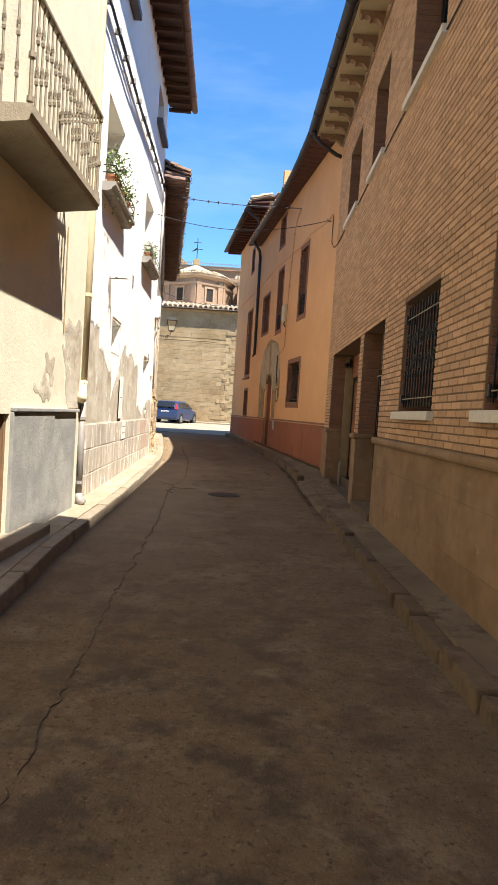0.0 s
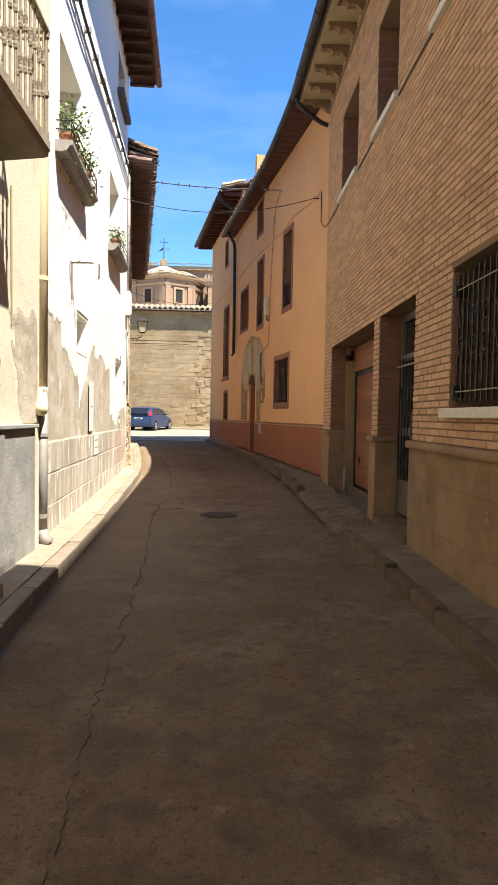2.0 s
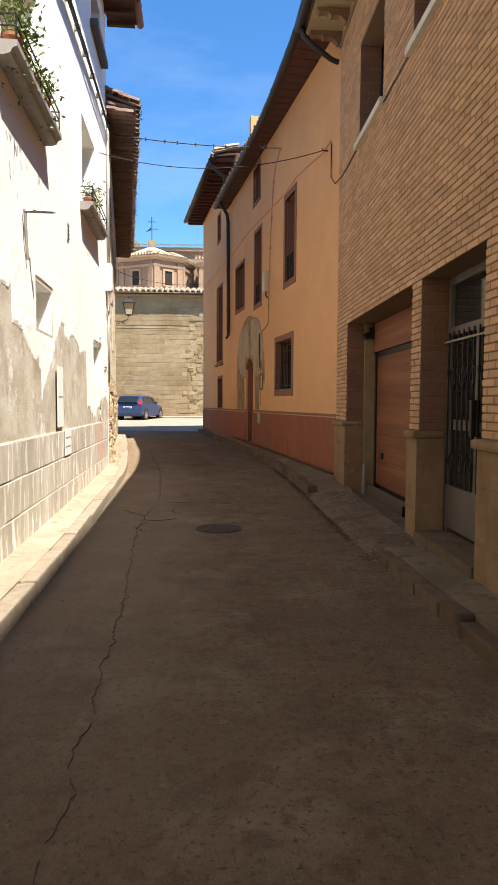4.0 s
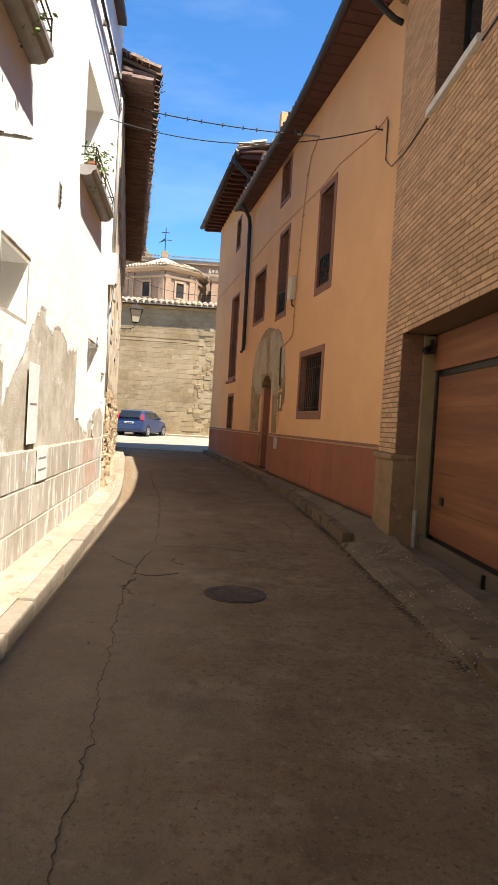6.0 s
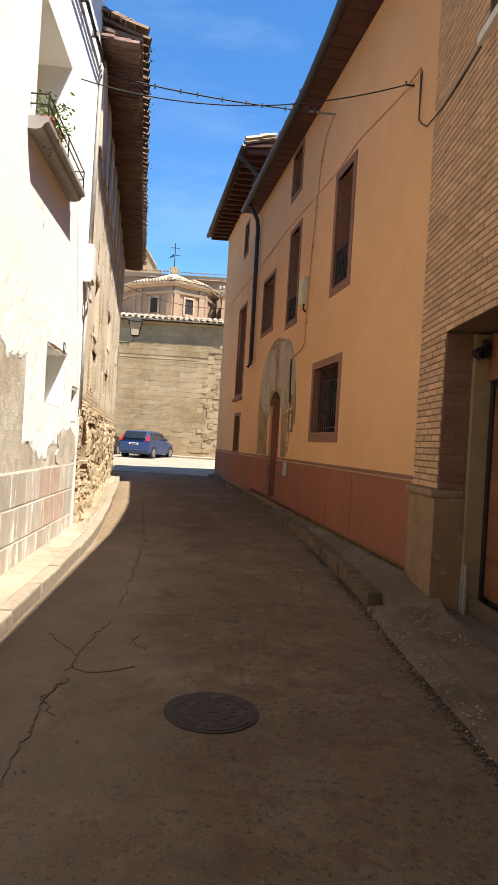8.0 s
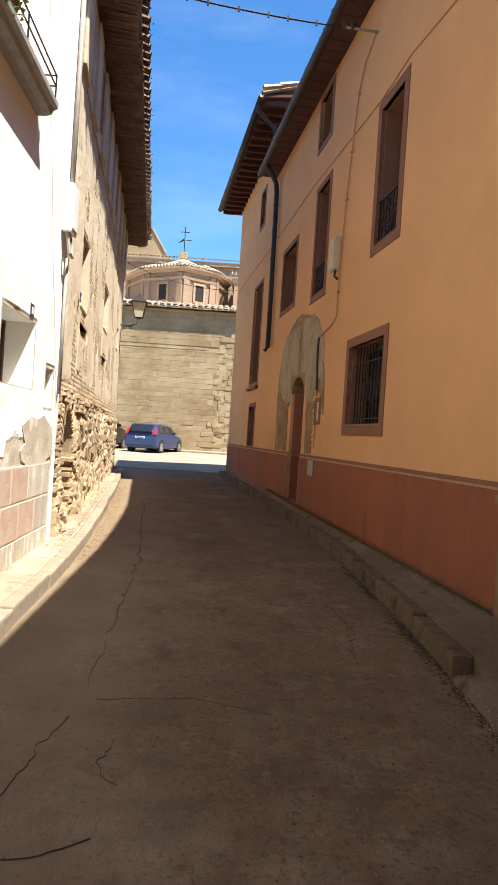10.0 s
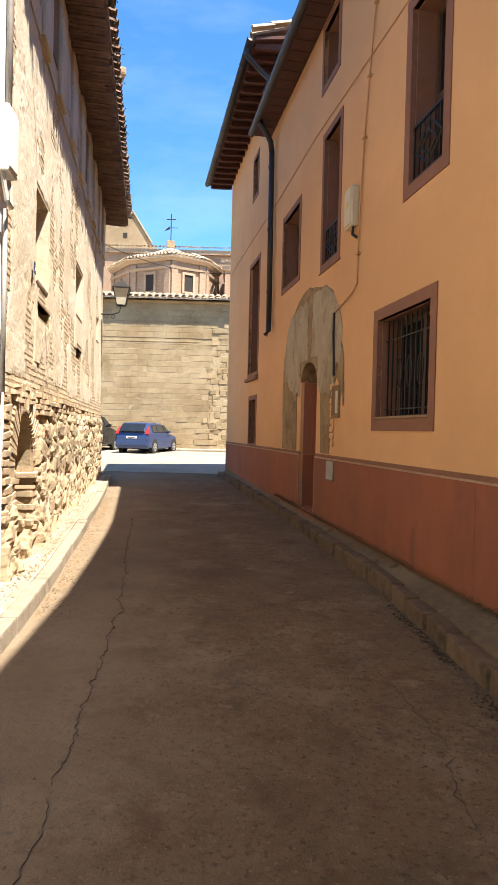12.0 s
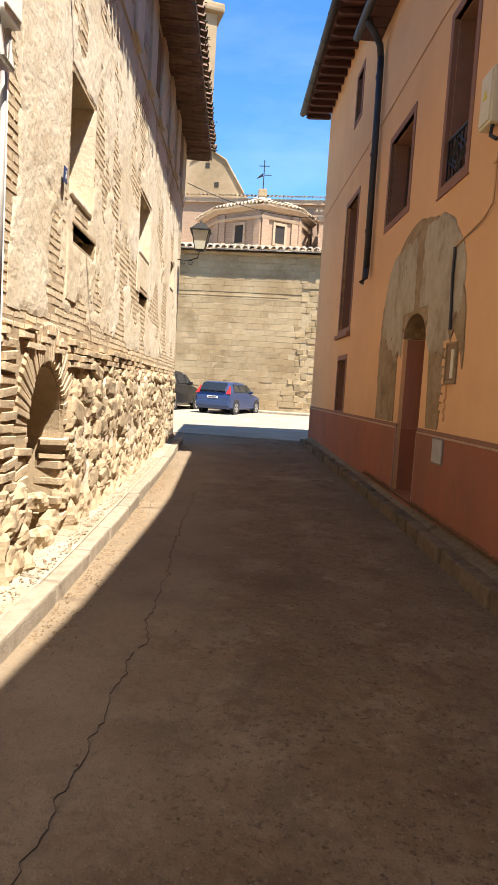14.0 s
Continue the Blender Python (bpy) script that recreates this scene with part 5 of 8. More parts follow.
# higher eaves with rafters
hs, he = 9.45, O_LEN + 0.30
bm = bmesh.new()
add_prism(bm, [(0.0, 9.30), (0.0, 9.36), (-0.66, 9.26), (-0.66, 9.20)], he - hs, Matrix(((0, 1, 0, hs), (1, 0, 0, 0), (0, 0, 1, 0), (0, 0, 0, 1))))
bm.transform(OR.m)
eave_h = structure(mesh_object("roof_orange_high_eaves", bm, M["soffit_red"]), "dark red eaves with wooden rafters", "eaves")
s = hs + 0.1
while s < he:
    bm = bmesh.new()
    add_prism(bm, [(0.02, 9.13), (0.02, 9.255), (-0.60, 9.195), (-0.64, 9.13), (-0.56, 9.10)], 0.085, Matrix(((0, 1, 0, s), (1, 0, 0, 0), (0, 0, 1, 0), (0, 0, 0, 1))))
    bm.transform(OR.m)
    part("rafter", bm, M["soffit_red"], eave_h, "red-brown rafter end")
    s += 0.40
gutter("dark gutter along the higher orange eaves", [OR.p(s, -0.73, 9.24) for s in (hs, 13, he)], 0.08, "gutter")
slab = roof_slab("roof_orange_high_slope", "tiled higher roof slope of the orange house", [OR.p(hs, -0.68, 9.27), OR.p(he, -0.68, 9.27), OR.p(he, 6, 11.4), OR.p(hs, 6, 11.4)], 0.05, M["tile_red"])
pieces("tiles", [tile_roof("", "", OR.p(hs, -0.68, 9.34), OR.p(he, -0.68, 9.34), OR.n, 0.33, None, length=0.8, overhang=0.02)], M["tile"], slab, "weathered barrel tiles")
pieces("verge_tiles", [tile_roof("", "", OR.p(hs, 0.3, 9.56), OR.p(hs, 3.0, 10.4), OR.d, 0.02, None, length=0.45, overhang=0.1)], M["tile"], slab, "pale verge tiles")
structure(mesh_object("wall_orange_gable", box((9.6, 0.502, 8.2), (9.85, 6, 10.6), OR.m), M["orange"]), "orange wall above the lower roof", "wall")
tagged(mesh_object("gutter_outlet", ftube(OR, [(9.6, -0.80, 9.10), (9.62, -0.78, 8.98), (9.75, -0.55, 8.86), (9.85, -0.30, 8.72), (9.85, -0.30, 8.60), (9.8, -0.40, 8.42)], 0.05, 8), M["gutter"], smooth=True), "dark bent pipe from the higher gutter", "pipe")

# ---- yellow house ----
yellow_house = structure(mesh_object("wall_west_yellow", wall_mesh(-16, 8.49, -0.1, 9.0, [(4.7, 6.12, 0.0, 1.36), (4.4, 5.95, 3.70, 6.0)], 0.5, YE.m), M["yellow"]), "yellow plastered house wall with peeling patches", "wall")
window_unit(30, YE, 4.4, 5.95, 3.70, 6.0, 0.22, "dark wooden balcony door behind the railing", cols=2)
yd = thing("door_3", "low weathered brown wooden hatch door, closed, beside the plinth", "door", YE.p(5.4, 0.2, 0.15), kind="structure")
inv = yd.matrix_world.inverted() @ YE.m
for k in range(7):
    part("plank", box((4.73 + k * 0.195, 0.10, 0.16), (4.73 + k * 0.195 + 0.19, 0.15, 1.34), inv, 0.008), M["wood_old"], yd)
part("door_frame", box((6.07, 0.03, 0.16), (6.12, 0.16, 1.355), inv), M["wood_old"], yd)
part("backing", box((4.7, 0.16, 0.0), (6.12, 0.2, 1.36), inv), M["dark"], yd)
structure(mesh_object("step_yellow_door", fbox(YE, (4.4, 6.75), (-0.24, 0.1), (0.0, 0.24), 0.02), M["pavement"]), "worn concrete door step", "step")
part("plinth", fbox(YE, (6.14, 7.38), (-0.035, 0.05), (-0.05, 1.38), 0.01), M["grey_plinth"], yellow_house, "blue-grey cement plinth")
part("plinth", fbox(YE, (7.384, 8.30), (-0.02, 0.05), (-0.05, 1.38), 0.01), M["grey_plinth"], yellow_house, "blue-grey cement plinth")
part("plinth_cap", fbox(YE, (6.14, 8.32), (-0.055, 0.05), (1.382, 1.42), 0.008), M["grey_plinth"], yellow_house, "thin cement ledge")


def ragged(face, s0, s1, z0, z1, mat, parent, label, seed, proud=0.006, rough=0.10, n=26, low=0.0):
    """An irregular patch of plaster or render on a wall."""
    r = random.Random(seed)
    cs, cz, pts = (s0 + s1) / 2, (z0 + z1) / 2, []
    for k in range(n):
        a = 2 * math.pi * k / n
        q = (abs(math.cos(a)) ** 4 + abs(math.sin(a)) ** 4) ** -0.25
        f = 1 + r.uniform(-rough, rough) + 0.5 * rough * math.sin(a * 5 + seed)
        s, z = cs + (s1 - s0) / 2 * math.cos(a) * q * f, cz + (z1 - z0) / 2 * math.sin(a) * q * f
        pts.append((s, max(z, z0) if low else z))
    bm = bmesh.new()
    add_prism(bm, pts, proud + 0.02, None, -proud)
    bm.transform(face.m)
    return part("plaster_patch", bm, M[mat], parent, label)


plaster_coat(yellow_house, (), YE, 6.55, 8.40, 1.43, 2.55, "bare_plaster", "bare grey patches in the yellow plaster", 17.0, 0.006, 0.62, 0.03, lambda s, z: (1.75 - z) * 0.35 + (s - 7.3) * 0.22)

# balcony
balcony = thing("balcony", "concrete balcony slab with a twisted iron railing", "balcony", YE.p(6.1, 0, 3.5))
inv = balcony.matrix_world.inverted() @ YE.m
B0, B1 = 5.05, 7.14
bm = bmesh.new()
add_prism(bm, [(0.0, 3.52), (0.0, 3.69), (-0.47, 3.69), (-0.47, 3.62), (-0.455, 3.605), (-0.45, 3.575), (-0.43, 3.565)], B1 - B0, inv @ Matrix(((0, 1, 0, B0), (1, 0, 0, 0), (0, 0, 1, 0), (0, 0, 0, 1))))
part("slab", bm, M["balcony_stone"], balcony, "worn grey concrete slab")
bars = [(s, -0.44) for s in np.arange(B0 + 0.14, B1 - 0.05, 0.108)] + [(q, -u) for q in (B0 + 0.03, B1 - 0.03) for u in (0.33, 0.22, 0.11)]
for k, (s, u) in enumerate(bars):
    bm = bmesh.new()
    add_tube(bm, [inv @ Vector((s, u, 3.685)), inv @ Vector((s, u, 4.52))], 0.009, 6)
    for z in (3.90 + 0.05 * (k % 3), 4.20 + 0.04 * (k % 2)):
        # twisted stretch of the square bar
        for q in range(5):
            m = inv @ Matrix.Translation((s, u, z + q * 0.026)) @ Matrix.Rotation(q * 0.45, 4, "Z")
            add_box(bm, (-0.012, -0.012, -0.012), (0.012, 0.012, 0.012), m)
    part("baluster", bm, M["rail_paint"], balcony)
for s, u in ((B0 + 0.03, -0.44), (B1 - 0.03, -0.44)):
    bm = tube([inv @ Vector((s, u, 3.685)), inv @ Vector((s, u, 4.55))], 0.016, 8)
    for z in (3.73, 4.05, 4.50):
        add_tube(bm, [inv @ Vector((s, u, z - 0.02)), inv @ Vector((s, u, z + 0.02))], 0.028, 8)
    part("post", bm, M["rail_paint"], balcony)
part("handrail", box((B0, -0.465, 4.52), (B1, -0.415, 4.55), inv, 0.006), M["rail_paint"], balcony)
for s in (B0 + 0.005, B1 - 0.05):
    part("handrail", box((s, -0.414, 4.52), (s + 0.045, 0.0, 4.55), inv, 0.006), M["rail_paint"], balcony)
part("side_rail", box((B1 - 0.04, -0.43, 4.46), (B1 - 0.025, 0.0, 4.48), inv), M["rail_paint"], balcony)
# two thin cables on the yellow wall, drainpipe at the joint of the houses
tagged(mesh_object("wall_cable", ftube(YE, [(7.6, -0.012, 3.5), (7.62, -0.012, 2.3)], 0.009, 5), M["cream"]), "thin pale cable on the yellow wall", "cable")
pipe = thing("drainpipe", "cream painted drainpipe between the yellow and white houses", "pipe", WH.p(0.04, -0.09, 1.5))
o = pipe.matrix_world.inverted()
part("upper_pipe", tube([o @ WH.p(0.04, -0.08, z) for z in (1.75, 4.0, 6.5, 9.0)], 0.06, 10), M["pipe_cream"], pipe, smooth=True)
part("spout", tube([o @ WH.p(0.04, -0.08, 1.78), o @ WH.p(0.0, -0.10, 1.60), o @ WH.p(-0.14, -0.12, 1.56)], 0.066, 10), M["pipe_cream"], pipe, smooth=True)
for z in (2.9, 5.2, 7.0):
    part("clamp", tube([o @ WH.p(0.04, -0.08, z - 0.02), o @ WH.p(0.04, -0.08, z + 0.02)], 0.068, 10), M["pipe_cream"], pipe)
pipe = thing("drainpipe", "grey metal lower drainpipe standing on the pavement", "pipe", WH.p(0.12, -0.08, 0.14))
o = pipe.matrix_world.inverted()
part("pipe", tube([o @ WH.p(0.12, -0.075, 0.20), o @ WH.p(0.12, -0.075, 1.62)], 0.052, 10), M["pipe_grey"], pipe, smooth=True)
part("shoe", tube([o @ WH.p(0.12, -0.075, 0.30), o @ WH.p(0.11, -0.09, 0.22), o @ WH.p(0.10, -0.16, 0.17)], 0.058, 10), M["pipe_grey"], pipe, smooth=True)
for z in (0.45, 1.3):
    part("clamp", tube([o @ WH.p(0.12, -0.075, z - 0.02), o @ WH.p(0.12, -0.075, z + 0.02)], 0.062, 10), M["pipe_grey"], pipe)

# ---- white house ----
WHITE_HOLES = [(1.22, 2.68, 4.72, 6.06), (5.68, 7.12, 4.74, 6.16), (2.40, 3.22, 2.40, 2.92), (6.72, 7.74, 1.98, 2.66), (8.22, 8.55, 1.82, 2.26), (6.85, 8.0, 8.2, 9.05), (1.3, 2.7, 8.2, 9.05)]
white_house = structure(mesh_object("wall_west_white", wall_mesh(0.0, 8.86, -0.1, 9.6, WHITE_HOLES, 0.55, WH.m), M["white"]), "white limewashed house wall with bare patches below", "wall")
structure(mesh_object("wall_white_end", box((8.5, 0.552, 5.0), (8.86, 9, 9.6), WH.m), M["white"]), "white end wall above the lower neighbour", "wall")
M["shutter"] = material("cream_shutter", (0.55, 0.47, 0.33), 0.8, color2=(0.48, 0.40, 0.28), scale=6, stretch=(1, 1, 8), bump=0.2)
for i, h in enumerate(WHITE_HOLES):
    window_unit(40 + i, WH, *h, 0.42 if h[2] > 4 else 0.30, "cream shuttered window in the white wall" if h[2] > 4 else "small dark deep-set window in the white wall", "shutter" if h[2] > 4 else "dark_wood", cols=1 if h[1] - h[0] < 0.5 else 2, w=0.05, pane_mat="shutter" if 4 < h[2] < 8 else "glass_dark")


def leaf_mesh(bm, centre, spread, count, r, size, hang=0.3):
    for _ in range(count):
        c = Vector(centre) + Vector((r.gauss(0, spread[0]), r.gauss(0, spread[1]), r.gauss(0, spread[2]) - hang * abs(r.gauss(0, spread[0]))))
        m = Matrix.Translation(c) @ Euler((r.uniform(-1, 1), r.uniform(-1, 1), r.uniform(0, 6.28))).to_matrix().to_4x4()
        s = size * r.uniform(0.6, 1.3)
        q = [bm.verts.new(m @ Vector(v)) for v in ((0, -s, 0), (s * 0.45, 0, s * 0.12), (0, s, 0), (-s * 0.45, 0, s * 0.12))]
        bm.faces.new((q[0], q[1], q[2])), bm.faces.new((q[0], q[2], q[3]))


def flower_ledge(s0, s1, z, seed, plants):
    ledge = thing("window_ledge", "grey stone window ledge with a low iron rail", "ledge", WH.p((s0 + s1) / 2, 0, z), group="flower ledges of the white house")
    inv = ledge.matrix_world.inverted() @ WH.m
    bm = bmesh.new()
    add_prism(bm, [(0.0, z - 0.13), (0.0, z), (-0.20, z), (-0.20, z - 0.05), (-0.16, z - 0.07), (-0.14, z - 0.11), (-0.08, z - 0.13)], s1 - s0, inv @ Matrix(((0, 1, 0, s0), (1, 0, 0, 0), (0, 0, 1, 0), (0, 0, 0, 1))))
    part("slab", bm, M["pipe_grey"], ledge, "grey weathered stone slab")
    for zz in (0.14, 0.24):
        part("rail", tube([inv @ Vector((s0 + 0.05, 0.0, z + zz)), inv @ Vector((s0 + 0.05, -0.18, z + zz)), inv @ Vector((s1 - 0.05, -0.18, z + zz)), inv @ Vector((s1 - 0.05, 0.0, z + zz))], 0.008, 5), M["iron"], ledge)
    for s in (s0 + 0.05, (s0 + s1) / 2, s1 - 0.05):
        part("post", tube([inv @ Vector((s, -0.18, z)), inv @ Vector((s, -0.18, z + 0.25))], 0.008, 5), M["iron"], ledge)
    r = random.Random(seed)
    for s, size in plants:
        pot = thing("flower_pot", "terracotta pot with a leafy green plant on the window ledge", "plant", WH.p(s, -0.09, z), group="pots on the window ledges")
        prof = ((0.0, 0.065), (0.13, 0.085), (0.135, 0.098), (0.165, 0.10))
        bm = bmesh.new()
        rings = [[bm.verts.new((rr * math.cos(a), rr * math.sin(a), h)) for a in [k * math.pi / 6 for k in range(12)]] for h, rr in prof]
        for a, b in zip(rings, rings[1:]):
            for k in range(12):
                bm.faces.new((a[k], a[(k + 1) % 12], b[(k + 1) % 12], b[k]))
        bm.faces.new(rings[0]), bm.faces.new(rings[-1])
        part("pot", bm, M["pot"], pot)
        bm = bmesh.new()
        for _ in range(7):
            a = r.uniform(0, 6.28)
            add_tube(bm, [(0, 0, 0.14), (0.08 * math.cos(a), 0.08 * math.sin(a), 0.24 * size), (0.17 * math.cos(a), 0.17 * math.sin(a), 0.30 * size)], 0.005, 4)
        part("stems", bm, M["leaf"], pot)
        bm = bmesh.new()
        leaf_mesh(bm, (0, 0, 0.27 * size), (0.085 * size, 0.06, 0.075 * size), int(150 * size), r, 0.03)
        leaf_mesh(bm, (0.0, 0.0, 0.10), (0.08 * size, 0.07, 0.09 * size), int(60 * size), r, 0.026, 1.0)
        part("foliage", bm, M["leaf"], pot, "green leaves, some trailing")


flower_ledge(0.98, 2.95, 4.70, 11, ((1.25, 1.5), (1.55, 1.2), (1.95, 0.8), (2.45, 1.1)))
flower_ledge(5.45, 7.35, 4.72, 12, ((5.85, 1.1), (6.15, 0.8)))
for a, b in ((6.7, 8.15), (1.1, 2.9)):
    part("window_sill", fbox(WH, (a, b), (-0.14, 0.1), (8.08, 8.20), 0.015), M["steel_door"], white_house, "dark stone sill")

# lower wall: bare render patches and a course of grey blocks
part("bare_render", wall_mesh(0.22, 8.7, 1.15, 2.95, WHITE_HOLES, 0.0, WH.m, -0.002), M["bare_plaster"], white_house, "bare grey-brown render where limewash fell off")


def lime_left(s, z):
    """More limewash higher up, at the far end, and round the small windows."""
    top = 2.62 if s < 1.4 else 2.30 - 0.25 * (s - 1.4) if s < 2.6 else 1.75 + 0.6 * (s - 2.6) if s < 4.0 else 2.48 if s < 5.9 else 1.35
    return max(-0.55, min(0.75, (z - top) * 2.6))


plaster_coat(white_house, WHITE_HOLES, WH, 0.0, 8.84, 1.16, 3.10, "white", "flaking white limewash coat", 13.0, 0.010, 0.52, 0.03, lime_left)
ragged(WH, 7.5, 8.6, 1.16, 1.7, "bare_plaster", white_house, "grey patched render", 27, 0.016, 0.12, 24)
rnd = random.Random(31)
for row, (z0, z1) in enumerate(((0.12, 0.47), (0.485, 0.835), (0.85, 1.20))):
    s = 0.2 - (0.27 if row % 2 else 0)
    while s < 8.6:
        a, b = max(s, 0.2), min(s + 0.53, 8.6)
        if b - a > 0.08:
            pink = 6.5 < a < 7.6 and z0 > 0.4
            part("concrete_block", fbox(WH, (a, b - 0.020), (-0.020 - rnd.uniform(0, 0.004), 0.05), (z0, z1 - 0.006), 0.006), M["block"] if not pink else M["pot_wash"] if "pot_wash" in M else M.setdefault("pot_wash", material("faded_red_wash", (0.45, 0.28, 0.20), 0.95, color2=(0.50, 0.40, 0.31), scale=5, bump=0.8, bump_scale=40)), white_house)
        s += 0.54
part("block_joint", fbox(WH, (0.2, 8.6), (-0.017, 0.02), (0.0, 1.205)), M["joint_lime"], white_house, "limewashed joint between the blocks")


def paper(s0, s1, z0, z1, label, bars):
    p = thing("paper_notice", label, "notice", WH.p((s0 + s1) / 2, -0.03, z0))
    inv = p.matrix_world.inverted() @ WH.m
    bm = box((s0, -0.034, z0), (s1, -0.028, z1), inv, 0.002)
    part("sheet", bm, M["paper"], p)
    for k in range(bars):
        z = z1 - (z1 - z0) * (k + 1) / (bars + 1)
        part("print_bar", box((s0 + 0.06, -0.0365, z - 0.008), (s1 - 0.06, -0.035, z + 0.008), inv), M["pipe_grey"], p, "faded line of print")


paper(3.34, 3.72, 1.26, 2.04, "long faded white paper notice on the wall", 1)
paper(3.80, 4.26, 0.86, 1.22, "small white paper notice on the grey blocks", 2)
br = thing("lamp_bracket", "white angled metal cable bracket on the white wall", "bracket", WH.p(1.9, 0, 3.1))
inv = br.matrix_world.inverted() @ WH.m
part("upright", tube([inv @ Vector((1.93, -0.03, 3.03)), inv @ Vector((1.85, -0.03, 3.52))], 0.016, 6), M["pipe_grey"], br)
part("arm", tube([inv @ Vector((1.85, -0.03, 3.50)), inv @ Vector((1.95, -0.30, 3.53))], 0.018, 6), M["pipe_grey"], br)
for k in range(3):
    part("insulator", tube([inv @ Vector((1.88 + 0.03 * k, -0.12 - 0.09 * k, 3.52)), inv @ Vector((1.88 + 0.03 * k, -0.12 - 0.09 * k, 3.60))], 0.025, 8, 0.018), M["white_plastic"], br)
for s, z in ((4.36, 3.95),):
    v = thing("wall_vent", "small dark ventilation slot in the white wall", "vent", WH.p(s, 0, z))
    inv = v.matrix_world.inverted() @ WH.m
    part("frame", box((s - 0.06, -0.012, z - 0.12), (s + 0.06, 0.0, z + 0.12), inv, 0.004), M["pipe_grey"], v)
    for k in range(4):
        part("slat", box((s - 0.045, -0.018, z - 0.09 + k * 0.055), (s + 0.045, -0.010, z - 0.065 + k * 0.055), inv), M["steel_door"], v)
# cable bundle
rnd = random.Random(17)
for k in range(3):
    pts = [WH.p(s, -0.05 - 0.02 * k, 6.95 + 0.035 * s - 0.05 * k + 0.035 * math.sin(s * 1.1 + k) + rnd.uniform(-0.012, 0.012)) for s in np.arange(0.3, 8.9, 0.3)]
    tagged(mesh_object("wall_cable", tube(pts, 0.016 + 0.006 * (k == 0), 6), M["cable"]), "black cable bundle sagging along the white wall", "cable", "cables on the white wall")
for s in np.arange(0.6, 8.8, 0.75):
    tagged(mesh_object("cable_clip", fbox(WH, (s - 0.02, s + 0.02), (-0.10, 0.0), (6.90 + 0.035 * s, 6.99 + 0.035 * s), 0.005), M["pipe_grey"]), "metal clip holding the cable bundle", "clip", "clips of the cable bundle")
# pipe, boxes and lamp loop at the white house's far corner
pipe = thing("drainpipe", "thin grey conduit pipe at the white house corner", "pipe", WH.p(8.7, -0.04, 1.9))
o = pipe.matrix_world.inverted()
part("pipe", tube([o @ WH.p(8.72, -0.035, z) for z in (2.0, 3.6)], 0.022, 8), M["pipe_grey"], pipe, smooth=True)
part("pipe", tube([o @ WH.p(8.76, -0.035, z) for z in (4.2, 5.6, 7.2)], 0.03, 8), M["pipe_grey"], pipe, smooth=True)
bx = thing("junction_box", "white plastic junction box on the wall corner", "electric box", WH.p(8.62, -0.05, 4.0))
inv = bx.matrix_world.inverted() @ WH.m
part("body", box((8.50, -0.12, 3.86), (8.76, 0.0, 4.42), inv, 0.015), M["white_plastic"], bx)
part("lid", box((8.52, -0.132, 3.90), (8.74, -0.118, 4.38), inv, 0.006), M["white_plastic"], bx)
part("handle", tube([inv @ Vector(q) for q in ((8.55, -0.06, 3.86), (8.55, -0.10, 3.62), (8.68, -0.10, 3.60), (8.70, -0.06, 3.84))], 0.022, 6), M["pipe_grey"], bx, "looped grey cable below the box")
num = thing("house_number", "small dark blue house number plate", "sign", WH.p(7.56, -0.01, 2.7))
inv = num.matrix_world.inverted() @ WH.m
part("plate", box((7.50, -0.014, 2.69), (7.62, -0.002, 2.82), inv, 0.002), M["sign_blue"], num)
part("numeral", box((7.535, -0.018, 2.72), (7.585, -0.0145, 2.79), inv), M["white_plastic"], num)

# eaves of the white house
bm = bmesh.new()
add_prism(bm, [(0.0, 9.60), (0.0, 9.66), (-0.62, 9.60), (-0.62, 9.54)], 9.2, Matrix(((0, 1, 0, 0.0), (1, 0, 0, 0), (0, 0, 1, 0), (0, 0, 0, 1))))
bm.transform(WH.m)
eave_w = structure(mesh_object("roof_white_eaves", bm, M["dark_wood"]), "dark wooden eaves of the white house", "eaves")
for k in range(21):
    s = 0.1 + k * 0.45
    part("rafter", fbox(WH, (s, s + 0.09), (-0.58, 0.0), (9.46, 9.545), 0.006), M["dark_wood"], eave_w, "dark rafter end")
gutter("brown metal gutter along the white house eaves", [WH.p(s, -0.68, 9.60) for s in (0.0, 4, 9.3)], 0.08, "gutter_red")
slab = roof_slab("roof_white_slope", "tiled roof slope of the white house", [WH.p(-0.2, -0.64, 9.62), WH.p(9.25, -0.64, 9.62), WH.p(9.25, 6, 11.6), WH.p(-0.2, 6, 11.6)], 0.05, M["tile_red"])
pieces("tiles", [tile_roof("", "", WH.p(0, -0.64, 9.68), WH.p(9.2, -0.64, 9.68), WH.n, 0.33, None, length=0.5)], M["tile"], slab, "weathered barrel tiles")
roof_slab("roof_yellow_slope", "tiled roof slope of the yellow house", [YE.p(-16, -0.25, 9.0), YE.p(8.4, -0.25, 9.0), YE.p(8.4, 6, 11.0), YE.p(-16, 6, 11.0)], 0.08, M["tile_red"])
structure(mesh_object("wall_west_back", box((-9.5, -16, -0.2), (-9.2, 28, 9)), M["yellow"]), "rear wall closing the western houses", "wall")
structure(mesh_object("wall_south_end", box((-9.5, -40, -0.2), (8.3, -39.5, 8)), M["yellow"]), "house front closing the street behind the walk", "wall")

